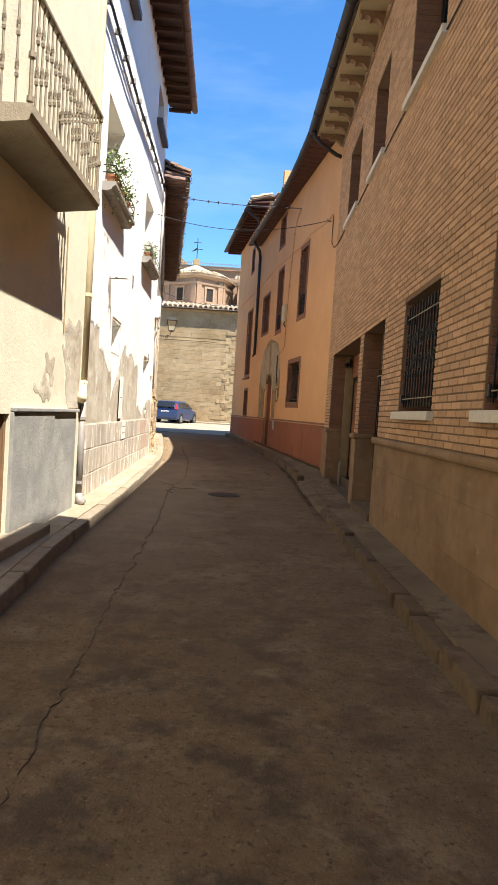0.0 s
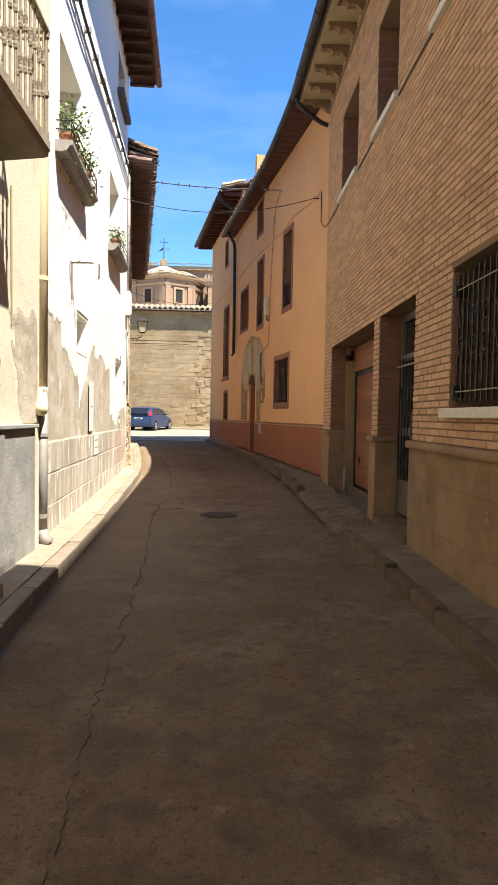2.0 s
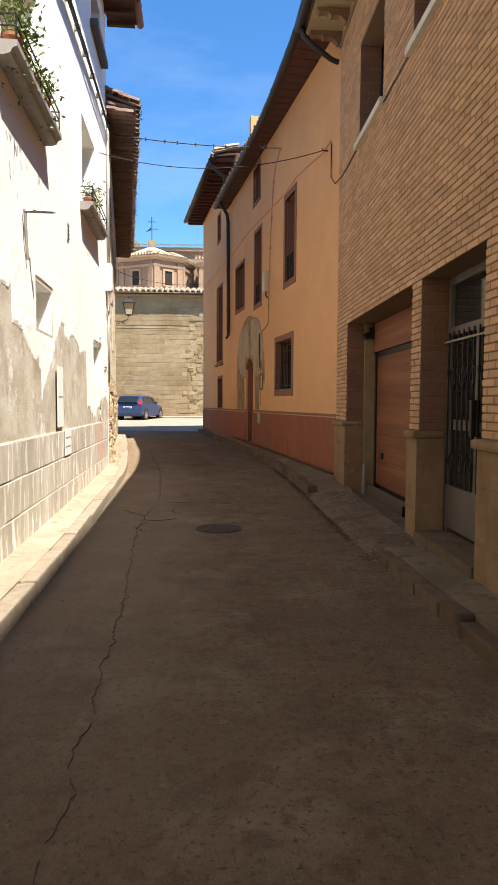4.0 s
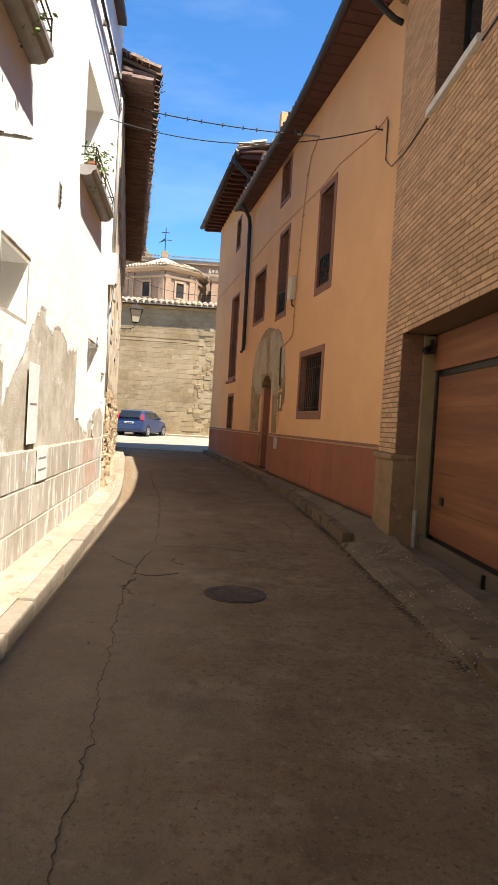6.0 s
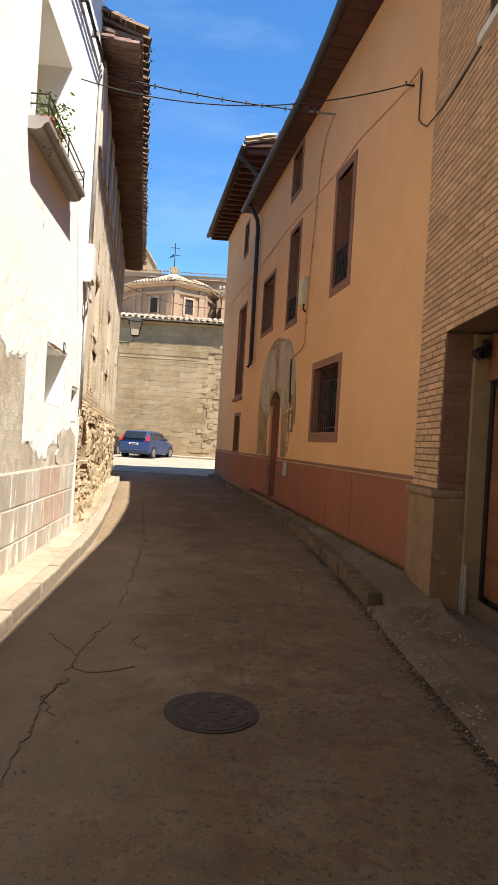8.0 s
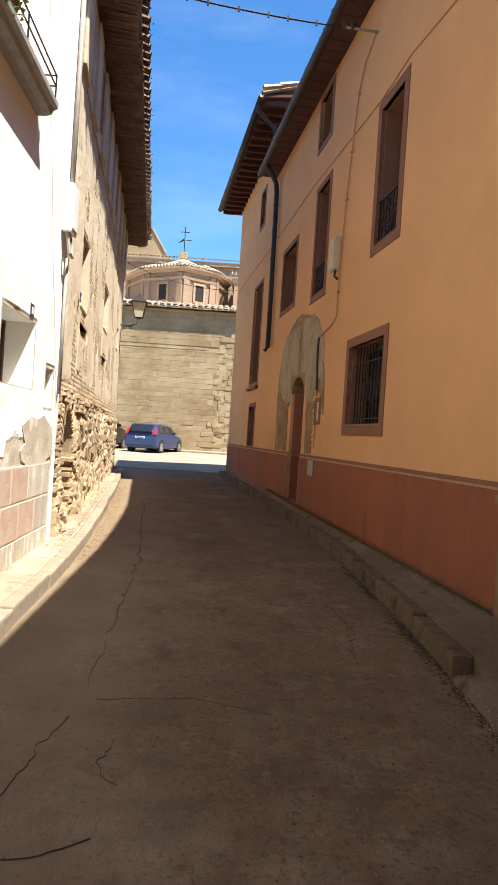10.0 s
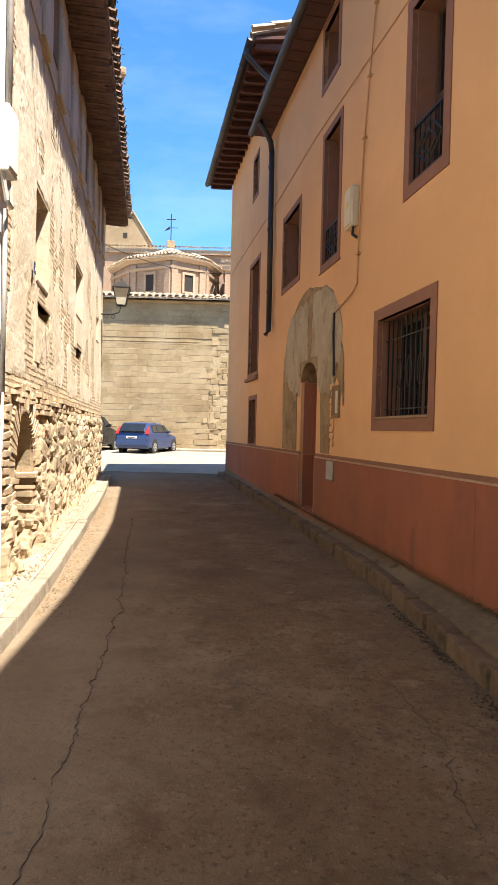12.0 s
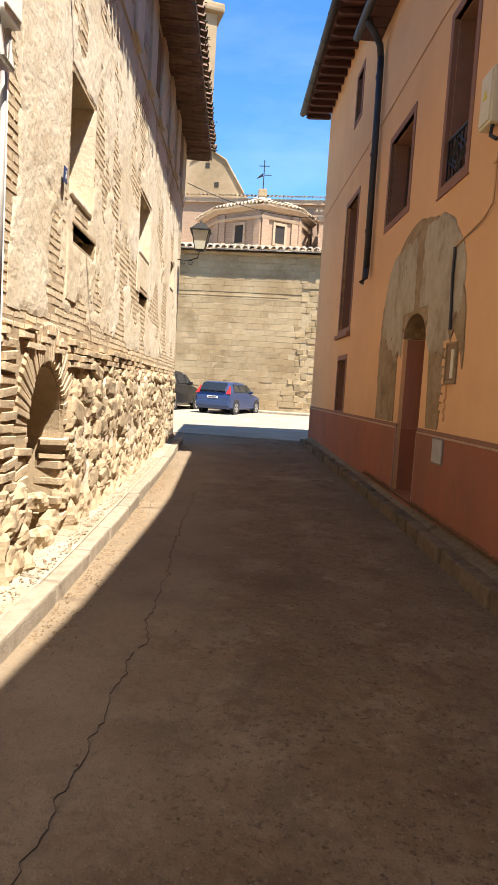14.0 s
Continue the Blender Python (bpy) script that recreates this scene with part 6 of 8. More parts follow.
# ---- old house of brick and rubble ----
RUIN_HOLES = [(1.52, 2.36, 3.40, 4.42), (1.72, 2.56, 3.00, 3.15), (5.36, 6.40, 3.71, 4.54), (5.6, 6.42, 2.95, 3.13), (9.6, 10.22, 3.85, 4.38), (0.62, 1.62, 0.2, 1.92)]
ruin_house = structure(mesh_object("wall_west_old", wall_mesh(0.0, 11.58, -0.1, 7.5, RUIN_HOLES, 0.7, RU.m), M["earth"]), "old crumbling brick and rubble house wall", "wall")
structure(mesh_object("wall_old_end", box((11.0, 0.702, 0.0), (11.58, 9, 7.5), RU.m), M["ruin"]), "end wall of the old house", "wall")
for i, h in enumerate(RUIN_HOLES[:5]):
    window_unit(60 + i, RU, *h, 0.45, "dark empty window opening in the old wall", "wood_old", cols=1, w=0.05, pane_mat="dark")
od = thing("door_4", "grey weathered plank door inside the old arch", "door", RU.p(1.1, 0.45, 0.2), kind="structure")
inv = od.matrix_world.inverted() @ RU.m
for k in range(5):
    part("plank", box((0.62 + 0.2 * k, 0.45, 0.15), (0.62 + 0.2 * k + 0.192, 0.49, 1.9), inv, 0.008), M["wood_old"], od)
part("backing", box((0.6, 0.50, 0.1), (1.65, 0.56, 1.95), inv), M["dark"], od)


def rough_bricks(rects, face, seed, proud=(0.0, 0.03), gap=0.0):
    """Old bricks, each a little out of line."""
    r = random.Random(seed)
    verts, faces = [], []
    for a, b, c, d in rects:
        if r.random() < gap:
            continue
        k, p, e = len(verts), -r.uniform(*proud), 0.008
        j = lambda: r.uniform(-0.007, 0.007)
        verts += [face.p(*q) for q in ((a, 0.01, c), (b, 0.01, c), (b, 0.01, d), (a, 0.01, d), (a + e + j(), p, c + e + j()), (b - e + j(), p, c + e + j()), (b - e + j(), p, d - e + j()), (a + e + j(), p, d - e + j()))]
        faces += [(k + 4, k + 5, k + 6, k + 7), (k, k + 1, k + 5, k + 4), (k + 1, k + 2, k + 6, k + 5), (k + 2, k + 3, k + 7, k + 6), (k + 3, k, k + 4, k + 7)]
    return verts, faces


old_rects = lay_bricks(0.02, 11.56, 2.14, 6.05, RUIN_HOLES)
pieces("bricks", [rough_bricks(old_rects, RU, 4, (0.001, 0.0055), 0.04)], M["ruin_brick_many"], ruin_house, "weathered tan bricks with wide joints")
band = lay_bricks(1.68, 11.55, 1.84, 2.13)
pieces("band_bricks", [rough_bricks([q for q in band if q[0] >= 5.5], RU, 5, (0.004, 0.03), 0.10)], M["ruin_brick_many"], ruin_house, "jutting brick courses")

# plaster coats left on the brickwork
plaster_coat(ruin_house, RUIN_HOLES, RU, 0.25, 1.45, 3.2, 6.1, "ruin", "smooth pale plaster panel", 1.0, 0.014, 0.85)
plaster_coat(ruin_house, RUIN_HOLES, RU, 0.1, 11.5, 2.2, 6.2, "ruin", "broken pale lime plaster coat", 2.0, 0.010, 0.60, 0.04)
plaster_coat(ruin_house, RUIN_HOLES, RU, 1.50, 2.60, 2.45, 3.05, "ruin", "pale plaster apron below the window", 3.0, 0.02, 0.85)
plaster_coat(ruin_house, RUIN_HOLES, RU, 5.3, 6.45, 3.1, 3.74, "ruin", "pale plaster apron below the window", 6.0, 0.016, 0.9)
plaster_coat(ruin_house, RUIN_HOLES, RU, 1.8, 11.5, 0.30, 1.85, "ruin", "crumbling mortar between the rubble stones", 11.0, 0.050, 0.60)
plaster_coat(ruin_house, RUIN_HOLES, RU, 2.0, 11.5, 0.32, 0.75, "ruin", "old mortar skirt along the foot", 9.0, 0.03, 0.6)
# window linings, splayed and whitened
for h in (RUIN_HOLES[0], RUIN_HOLES[2], RUIN_HOLES[4]):
    part("window_lining", fbox(RU, (h[1] - 0.012, h[1] + 0.001), (-0.02, 0.44), (h[2], h[3])), M["ruin"], ruin_house, "plastered window reveal")
    part("window_sill", fbox(RU, (h[0], h[1]), (-0.022, 0.44), (h[2] - 0.05, h[2] + 0.03), 0.03), M["ruin"], ruin_house, "plastered sill")
for h in (RUIN_HOLES[1], RUIN_HOLES[3]):
    part("lintel", fbox(RU, (h[0] - 0.05, h[1] + 0.05), (-0.012, 0.1), (h[3], h[3] + 0.05), 0.012), M["ruin_brick"], ruin_house, "brick ledge")
# upper storey in the shade of the eaves: pilasters and blind panels
part("upper_plaster", fbox(RU, (0.0, 11.58), (-0.03, 0.0), (6.06, 7.5)), M["ruin"], ruin_house, "smooth plaster of the top storey")
for k in range(9):
    s = 0.2 + k * 1.28
    part("pilaster", fbox(RU, (s, s + 0.55), (-0.075, -0.03), (6.10, 7.42), 0.012), M["ruin"], ruin_house, "plaster pilaster")
    if k < 8:
        part("shutter", fbox(RU, (s + 0.66, s + 1.17), (-0.045, -0.03), (6.35, 7.25), 0.008), M["wood_old"] if k % 3 == 1 else M["bare_plaster"], ruin_house, "walled-up gallery opening")

# rubble of the lower wall, stone by stone
def stone_mesh(seed):
    bm = bmesh.new()
    bmesh.ops.create_icosphere(bm, subdivisions=3, radius=1.0)
    for v in bm.verts:
        q = v.co.copy()
        q = Vector([math.copysign(abs(c) ** 0.62, c) for c in q])
        v.co = q * (1 + 0.30 * noise.noise(q * 1.2 + Vector((seed * 7.3, 0, 0))) + 0.10 * noise.noise(q * 2.9 + Vector((0, seed, 0))) + 0.04 * noise.noise(q * 7.0))
    me = bpy.data.meshes.new("stone")
    bm.to_mesh(me)
    bm.free()
    me.materials.append(M["rubble"])
    return me


def rubble_face(s0, s1, z0, z1, seed, cell=0.036):
    """Eroded earth and mortar between the stones: lumps, hollows and a thicker toe, denser hollows below the brick courses."""
    bm = bmesh.new()
    ns, nz = int((s1 - s0) / cell), int((z1 - z0) / cell)
    grid = []
    for i in range(ns + 1):
        col = []
        for j in range(nz + 1):
            s, z = s0 + (s1 - s0) * i / ns, z0 + (z1 - z0) * j / nz
            q = Vector((s * 2.6, z * 3.4, seed))
            lump = noise.noise(q) * 0.045 + noise.noise(q * 2.3) * 0.030 + noise.noise(q * 6.1) * 0.016
            cellular = noise.voronoi(Vector((s * 4.2, z * 5.0, seed)))[0]
            lump += 0.045 * min(1.0, (cellular[1] - cellular[0]) * 3.0) - 0.02
            top = max(0.0, (z - 1.45) / 0.4)
            toe = max(0.0, (0.62 - z) / 0.3)
            h = 0.045 + lump - 0.05 * top + 0.05 * toe
            if i in (0, ns) or j == nz:
                h = -0.01
            col.append(bm.verts.new((s + 0.012 * noise.noise(q * 5), -max(-0.01, h), z + 0.012 * noise.noise(q * 5 + Vector((9, 0, 0))))))
        grid.append(col)
    for i in range(ns):
        for j in range(nz):
            bm.faces.new((grid[i][j], grid[i + 1][j], grid[i + 1][j + 1], grid[i][j + 1]))
    bm.transform(RU.m)
    return part("rubble_core", bm, M["earth"], ruin_house, "eroded earth and rubble core", smooth=False)


rubble_face(1.68, 11.5, 0.22, 1.86, 4.0)
rubble_face(0.02, 0.52, 0.22, 0.95, 7.0)
stones = [stone_mesh(k) for k in range(9)]
rnd = random.Random(77)
z = 0.30
while z < 1.80:
    h = rnd.uniform(0.13, 0.24)
    s = 1.75 + rnd.uniform(0, 0.2)
    while s < 11.45:
        w = rnd.uniform(0.16, 0.46)
        if rnd.random() < (0.55 if z < 1.0 else 0.30):
            s += w
            continue
        st = new("stone", rnd.choice(stones))
        turn = Matrix.Rotation(rnd.uniform(-0.40, 0.40), 4, "Y")
        st.matrix_world = RU.m @ Matrix.Translation((s + w / 2, rnd.uniform(-0.035, 0.005), z + h / 2 + rnd.uniform(-0.03, 0.03))) @ turn @ Matrix.Diagonal((w * 0.56, rnd.uniform(0.045, 0.075), h * rnd.uniform(0.46, 0.60), 1))
        st.parent = ruin_house
        s += w * rnd.uniform(0.95, 1.25)
    z += h * 0.98
# brick courses above the rubble, and the arch's voussoirs
bk = bmesh.new()
add_box(bk, (-0.5, -0.5, -0.5), (0.5, 0.5, 0.5))
bmesh.ops.bevel(bk, geom=bk.edges[:], offset=0.07, segments=1, affect="EDGES")
for v in bk.verts:
    v.co *= 1 + 0.05 * noise.noise(v.co * 3.0)
one_brick = bpy.data.meshes.new("brick")
bk.to_mesh(one_brick)
bk.free()
one_brick.materials.append(M["ruin_brick"])


def old_brick(m):
    ob = new("brick", one_brick)
    ob.matrix_world = RU.m @ m
    ob.parent = ruin_house


for a, b, c, d in [q for q in band if q[0] < 5.5]:
    if rnd.random() < 0.88:
        old_brick(Matrix.Translation(((a + b) / 2, 0.055 - rnd.uniform(0.0, 0.05), (c + d) / 2)) @ Matrix.Rotation(rnd.uniform(-0.06, 0.06), 4, "Y") @ Matrix.Diagonal((b - a, 0.16, d - c, 1)))
for k in range(36):
    a = math.pi * (k + 0.5) / 36
    m = Matrix.Translation((1.12 + 0.67 * math.cos(a), 0.115 - rnd.uniform(0, 0.02), 1.30 + 0.72 * math.sin(a))) @ Matrix.Rotation(-a + math.pi / 2, 4, "Y")
    old_brick(m @ Matrix.Diagonal((0.050, 0.24, 0.34, 1)))
for side in (0.50, 1.74):
    for k in range(13):
        z = 0.30 + k * 0.078
        old_brick(Matrix.Translation((side + rnd.uniform(-0.04, 0.04), 0.115 - rnd.uniform(0, 0.03), z)) @ Matrix.Rotation(rnd.uniform(-0.16, 0.16), 4, "Y") @ Matrix.Rotation(rnd.uniform(-0.2, 0.2), 4, "Z") @ Matrix.Diagonal((rnd.uniform(0.18, 0.36), rnd.uniform(0.18, 0.30), rnd.uniform(0.045, 0.075), 1)))
for k in range(14):
    old_brick(Matrix.Translation((0.16 + rnd.uniform(-0.05, 0.05), 0.065 - rnd.uniform(0, 0.04), 0.85 + k * 0.085)) @ Matrix.Rotation(rnd.uniform(-0.12, 0.12), 4, "Y") @ Matrix.Diagonal((rnd.uniform(0.24, 0.34), 0.16, 0.062, 1)))
for s, z, w, h, out in ((0.72, 0.36, 0.22, 0.16, 0.05), (1.12, 0.34, 0.28, 0.18, 0.02), (1.50, 0.40, 0.24, 0.20, 0.06), (0.92, 0.58, 0.20, 0.13, 0.16), (1.36, 0.62, 0.22, 0.14, 0.14), (0.30, 0.42, 0.20, 0.18, 0.03), (1.70, 0.62, 0.18, 0.14, 0.02)):
    st = new("stone", rnd.choice(stones))
    st.matrix_world = RU.m @ Matrix.Translation((s, out, z)) @ Matrix.Rotation(rnd.uniform(-0.4, 0.4), 4, "Y") @ Matrix.Diagonal((w * 0.66, 0.09, h * 0.60, 1))
    st.parent = ruin_house
bm = bmesh.new()
add_prism(bm, [(0.62, 1.93), (0.62, 1.25)] + [(1.12 - 0.5 * math.cos(t), 1.30 + 0.52 * math.sin(t)) for t in [math.pi * k / 12 for k in range(1, 12)]] + [(1.62, 1.25), (1.62, 1.93)], 0.5, None, 0.03)
bm.transform(RU.m)
part("arch_soffit", bm, M["earth"], ruin_house, "rough underside of the old arch")
pieces("bricks", [rough_bricks(lay_bricks(0.0, 1.75, 1.94, 2.12), RU, 9, (0.0, 0.05), 0.1)], M["ruin_brick_many"], ruin_house)

sign = thing("house_number", "small blue enamel house number plate with a white 2", "sign", RU.p(1.24, -0.05, 3.3))
inv = sign.matrix_world.inverted() @ RU.m
part("plate", box((1.20, -0.050, 3.37), (1.29, -0.040, 3.50), inv, 0.003), M["sign_blue"], sign)
txt = bpy.data.curves.new("numeral", "FONT")
txt.body, txt.size, txt.extrude, txt.align_x = "2", 0.09, 0.001, "CENTER"
txt.materials.append(M["white_plastic"])
ob = new("numeral", txt)
ob.parent = sign
ob.matrix_local = inv @ Matrix.Translation((1.245, -0.052, 3.405)) @ Matrix.Rotation(math.pi / 2, 4, "X") @ Matrix.Diagonal((1, 1, 1, 1))

# eaves of the old house
bm = bmesh.new()
top = lambda s: 7.72 - 0.028 * s
a, b = -0.1, 11.85
ring = [[bm.verts.new(RU.p(s, u, top(s) + dz)) for u, dz in ((0.1, 0.02), (-0.62, -0.10), (-0.62, -0.04), (0.1, 0.08))] for s in (a, b)]
for k in range(4):
    bm.faces.new((ring[0][k], ring[0][(k + 1) % 4], ring[1][(k + 1) % 4], ring[1][k]))
bm.faces.new(ring[0]), bm.faces.new(ring[1])
eave_r = structure(mesh_object("roof_old_eaves", bm, M["eave_wood"]), "dark sagging wooden eaves of the old house", "eaves")
M["eave_tile"] = material("sooty_eave_tile", (0.268, 0.179, 0.140), 0.95, color2=(0.191, 0.126, 0.100), scale=9, bump=0.6, bump_scale=30, island=0.22)
rows = []
for k in range(5):
    ca, cb = RU.p(a, 0.02 - 0.125 * k, top(a) - 0.175 - 0.008 * k), RU.p(b, 0.02 - 0.125 * k, top(b) - 0.175 - 0.008 * k)
    rows.append(tile_roof("", "", ca, cb, RU.n, 0.10, None, length=0.39, overhang=0.10, spacing=0.19, r=0.082, seed=20 + k))
pieces("corbel_tiles", rows, M["eave_tile"], eave_r, "rows of sooty red-brown tile ends under the eaves")
slab = roof_slab("roof_old_slope", "old tiled roof slope with moss", [RU.p(a, -0.62, top(a) - 0.03), RU.p(b, -0.62, top(b) - 0.03), RU.p(b, 6, 9.6), RU.p(a, 6, 9.6)], 0.05, M["tile_red"])
pieces("tiles", [tile_roof("", "", RU.p(a, -0.60, top(a) + 0.04), RU.p(b, -0.60, top(b) + 0.04), RU.n, 0.33, None, length=0.8, overhang=0.10, seed=8)], M["tile_red"], slab, "dark old barrel tiles")
pieces("verge_tiles", [tile_roof("", "", RU.p(a, -0.4, top(a) + 0.08), RU.p(a, 2.0, top(a) + 0.85), RU.d, 0.02, None, length=0.4, overhang=0.06)], M["tile"], slab, "pale verge tiles")
bm = bmesh.new()
r = random.Random(5)
for s in np.arange(0.2, 11.6, 0.33):
    leaf_mesh(bm, RU.p(s + r.uniform(-0.1, 0.1), -0.66, top(s) - 0.03), (0.05, 0.022, 0.04), int(60 * max(0.1, 0.5 + noise.noise(Vector((s * 1.7, 0, 0))))), r, 0.024)
tagged(mesh_object("dry_moss", bm, M["moss"]), "dry moss and weeds along the old eaves", "moss", kind="stuff")

# street lantern on its scroll bracket
lan = thing("street_lamp", "black iron wall lantern with frosted panes on a scroll bracket", "street lamp", RU.p(10.85, -0.02, 4.6))
inv = lan.matrix_world.inverted() @ RU.m
cs, cu, cz = 10.85, -0.52, 4.90
part("arm", tube([inv @ Vector(q) for q in ((cs, 0.0, 4.66), (cs, -0.30, 4.66), (cs, -0.47, 4.72), (cs, cu, 4.90))], 0.016, 6), M["iron"], lan)
for k in range(2):
    pts = [(cs, -0.14 - 0.17 * k + 0.07 * math.cos(t) * (1 - t / 12), 4.60 + 0.065 * math.sin(t) * (1 - t / 12)) for t in [i * 0.5 for i in range(18)]]
    part("scroll", tube([inv @ Vector(q) for q in pts], 0.010, 5), M["iron"], lan)


def frustum(w0, z0, w1, z1):
    w0, w1, z0, z1 = w0 * 1.2, w1 * 1.2, cz + (z0 - cz) * 1.2, cz + (z1 - cz) * 1.2
    bm = bmesh.new()
    lo = [bm.verts.new(inv @ Vector((cs + x * w0, cu + y * w0, z0))) for x, y in ((-1, -1), (1, -1), (1, 1), (-1, 1))]
    hi = [bm.verts.new(inv @ Vector((cs + x * w1, cu + y * w1, z1))) for x, y in ((-1, -1), (1, -1), (1, 1), (-1, 1))]
    bm.faces.new(lo), bm.faces.new(hi)
    for k in range(4):
        bm.faces.new((lo[k], lo[(k + 1) % 4], hi[(k + 1) % 4], hi[k]))
    return bm


part("base", frustum(0.06, cz - 0.02, 0.095, cz + 0.01), M["iron"], lan)
part("pane", frustum(0.09, cz + 0.01, 0.165, cz + 0.36), M["glass_frost"], lan, "frosted yellowish glass")
for x, y in ((-1, -1), (1, -1), (1, 1), (-1, 1)):
    part("edge_bar", tube([inv @ Vector((cs + x * 0.111, cu + y * 0.111, cz)), inv @ Vector((cs + x * 0.202, cu + y * 0.202, cz + 0.437))], 0.011, 5), M["iron"], lan)
part("roof", frustum(0.195, cz + 0.36, 0.07, cz + 0.50), M["iron"], lan)
part("roof_rim", frustum(0.20, cz + 0.35, 0.20, cz + 0.375), M["iron"], lan)
part("finial", tube([inv @ Vector((cs, cu, cz + 0.59)), inv @ Vector((cs, cu, cz + 0.65)), inv @ Vector((cs, cu, cz + 0.71))], 0.045, 8, 0.012), M["iron"], lan)

# ---- church ----
CHURCH_Y = 46.3
church_wall = structure(mesh_object("wall_north_church", box((-22, CHURCH_Y, 0.2), (14, CHURCH_Y + 0.8, 8.72)), M["stone_joint"]), "sandstone block wall of a church with a tiled coping", "wall")
rnd = random.Random(41)
many_v, many_f = [], []
vis = 0
z = 0.62
while z < 8.6:
    h = rnd.uniform(0.26, 0.34)
    x = -14.0 + rnd.uniform(0, 0.5)
    while x < 8.0:
        rough = x > -2.3
        w = rnd.uniform(0.2, 0.48) if rough else rnd.uniform(0.4, 0.9)
        gone = (-2.1 < x < -1.3 and 4.9 < z < 5.5) or (-0.95 < x < -0.6 and 4.7 < z < 5.1)
        gone = gone or (rough and rnd.random() < 0.07)
        if not gone:
            p = rnd.choice((0.008, 0.012, 0.02, 0.045)) * rnd.uniform(0.5, 1.3) if rough else rnd.uniform(0.004, 0.012)
            if not rough and z < 2.2:
                p += rnd.uniform(-0.02, 0.03)
            if z > 6.6:
                p += 0.02
            p = max(0.004, p)
            lo, hi = (x + 0.003, CHURCH_Y - p, z + 0.006), (x + w - 0.003, CHURCH_Y + 0.05, min(z + h, 8.65) - 0.006)
            if -7.6 < x < 0.2 and z < 7.6 and vis < 295:
                bm = box(lo, hi, None, 0.022 if rough else 0.010)
                for v in bm.verts:
                    v.co += Vector((0.03 if rough else 0.0, 0.07 if rough else 0.016, 0.03 if rough else 0.0)) * noise.noise(v.co * 4)
                part("stone_block", bm, M["ashlar"], church_wall)
                vis += 1
            else:
                k = len(many_v)
                many_v += [(a, b, c) for a in (lo[0], hi[0]) for b in (lo[1], hi[1]) for c in (lo[2], hi[2])]
                many_f += [tuple(k + i for i in q) for q in ((0, 1, 3, 2), (4, 6, 7, 5), (0, 4, 5, 1), (2, 3, 7, 6), (0, 2, 6, 4), (1, 5, 7, 3))]
        x += w
    z += h
pieces("stone_blocks", [(many_v, many_f)], M["ashlar_many"], church_wall, "sandstone blocks")
part("string_course", box((-22, CHURCH_Y - 0.028, 6.50), (-2.4, CHURCH_Y, 6.56), None, 0.01), M["ashlar"], church_wall, "thin projecting stone course")
part("cornice", box((-22, CHURCH_Y - 0.12, 8.60), (14, CHURCH_Y + 0.8, 8.74), None, 0.02), M["ashlar"], church_wall)
slab = roof_slab("roof_church_low", "low tiled roof behind the church wall", [(-22, CHURCH_Y - 0.50, 8.75), (14, CHURCH_Y - 0.50, 8.75), (14, 53, 10.4), (-22, 53, 10.4)], 0.06, M["tile"])
pieces("tiles", [tile_roof("", "", (-13, CHURCH_Y - 0.38, 8.83), (6, CHURCH_Y - 0.38, 8.83), (0, 1, 0), 0.25, None, length=2.6, spacing=0.36, r=0.165, overhang=0.16)], M["tile_pale"], slab, "sun-bleached barrel tiles")

# polygonal apse
APSE = [(-8.3, 51.6), (-6.75, 49.3), (-4.25, 48.0), (-2.35, 49.2), (-1.7, 51.6)]
apse = thing("apse", "polygonal brick church apse with pilasters, cornice and tiled roof", "church", (-4.7, 50.5, 8.5))
o = apse.matrix_world.inverted()


def ring_mesh(z0, z1, out, out2=None, depth=0.6):
    c = Vector((-4.7, 52.0))
    bm = bmesh.new()
    def grow(p, d):
        q = Vector(p) - c
        return c + q * (1 + d / q.length)
    a = [grow(p, out) for p in APSE]
    b = [grow(p, out if out2 is None else out2) for p in APSE]
    i = [grow(p, -depth) for p in APSE]
    V = lambda pts, z: [bm.verts.new(o @ Vector((p.x, p.y, z))) for p in pts]
    la, hb, li, hi = V(a, z0), V(b, z1), V(i, z0), V(i, z1)
    for k in range(len(APSE) - 1):
        for p, q in ((la, hb), (hb, hi), (hi, li), (li, la)):
            bm.faces.new((p[k], p[k + 1], q[k + 1], q[k]))
    return bm


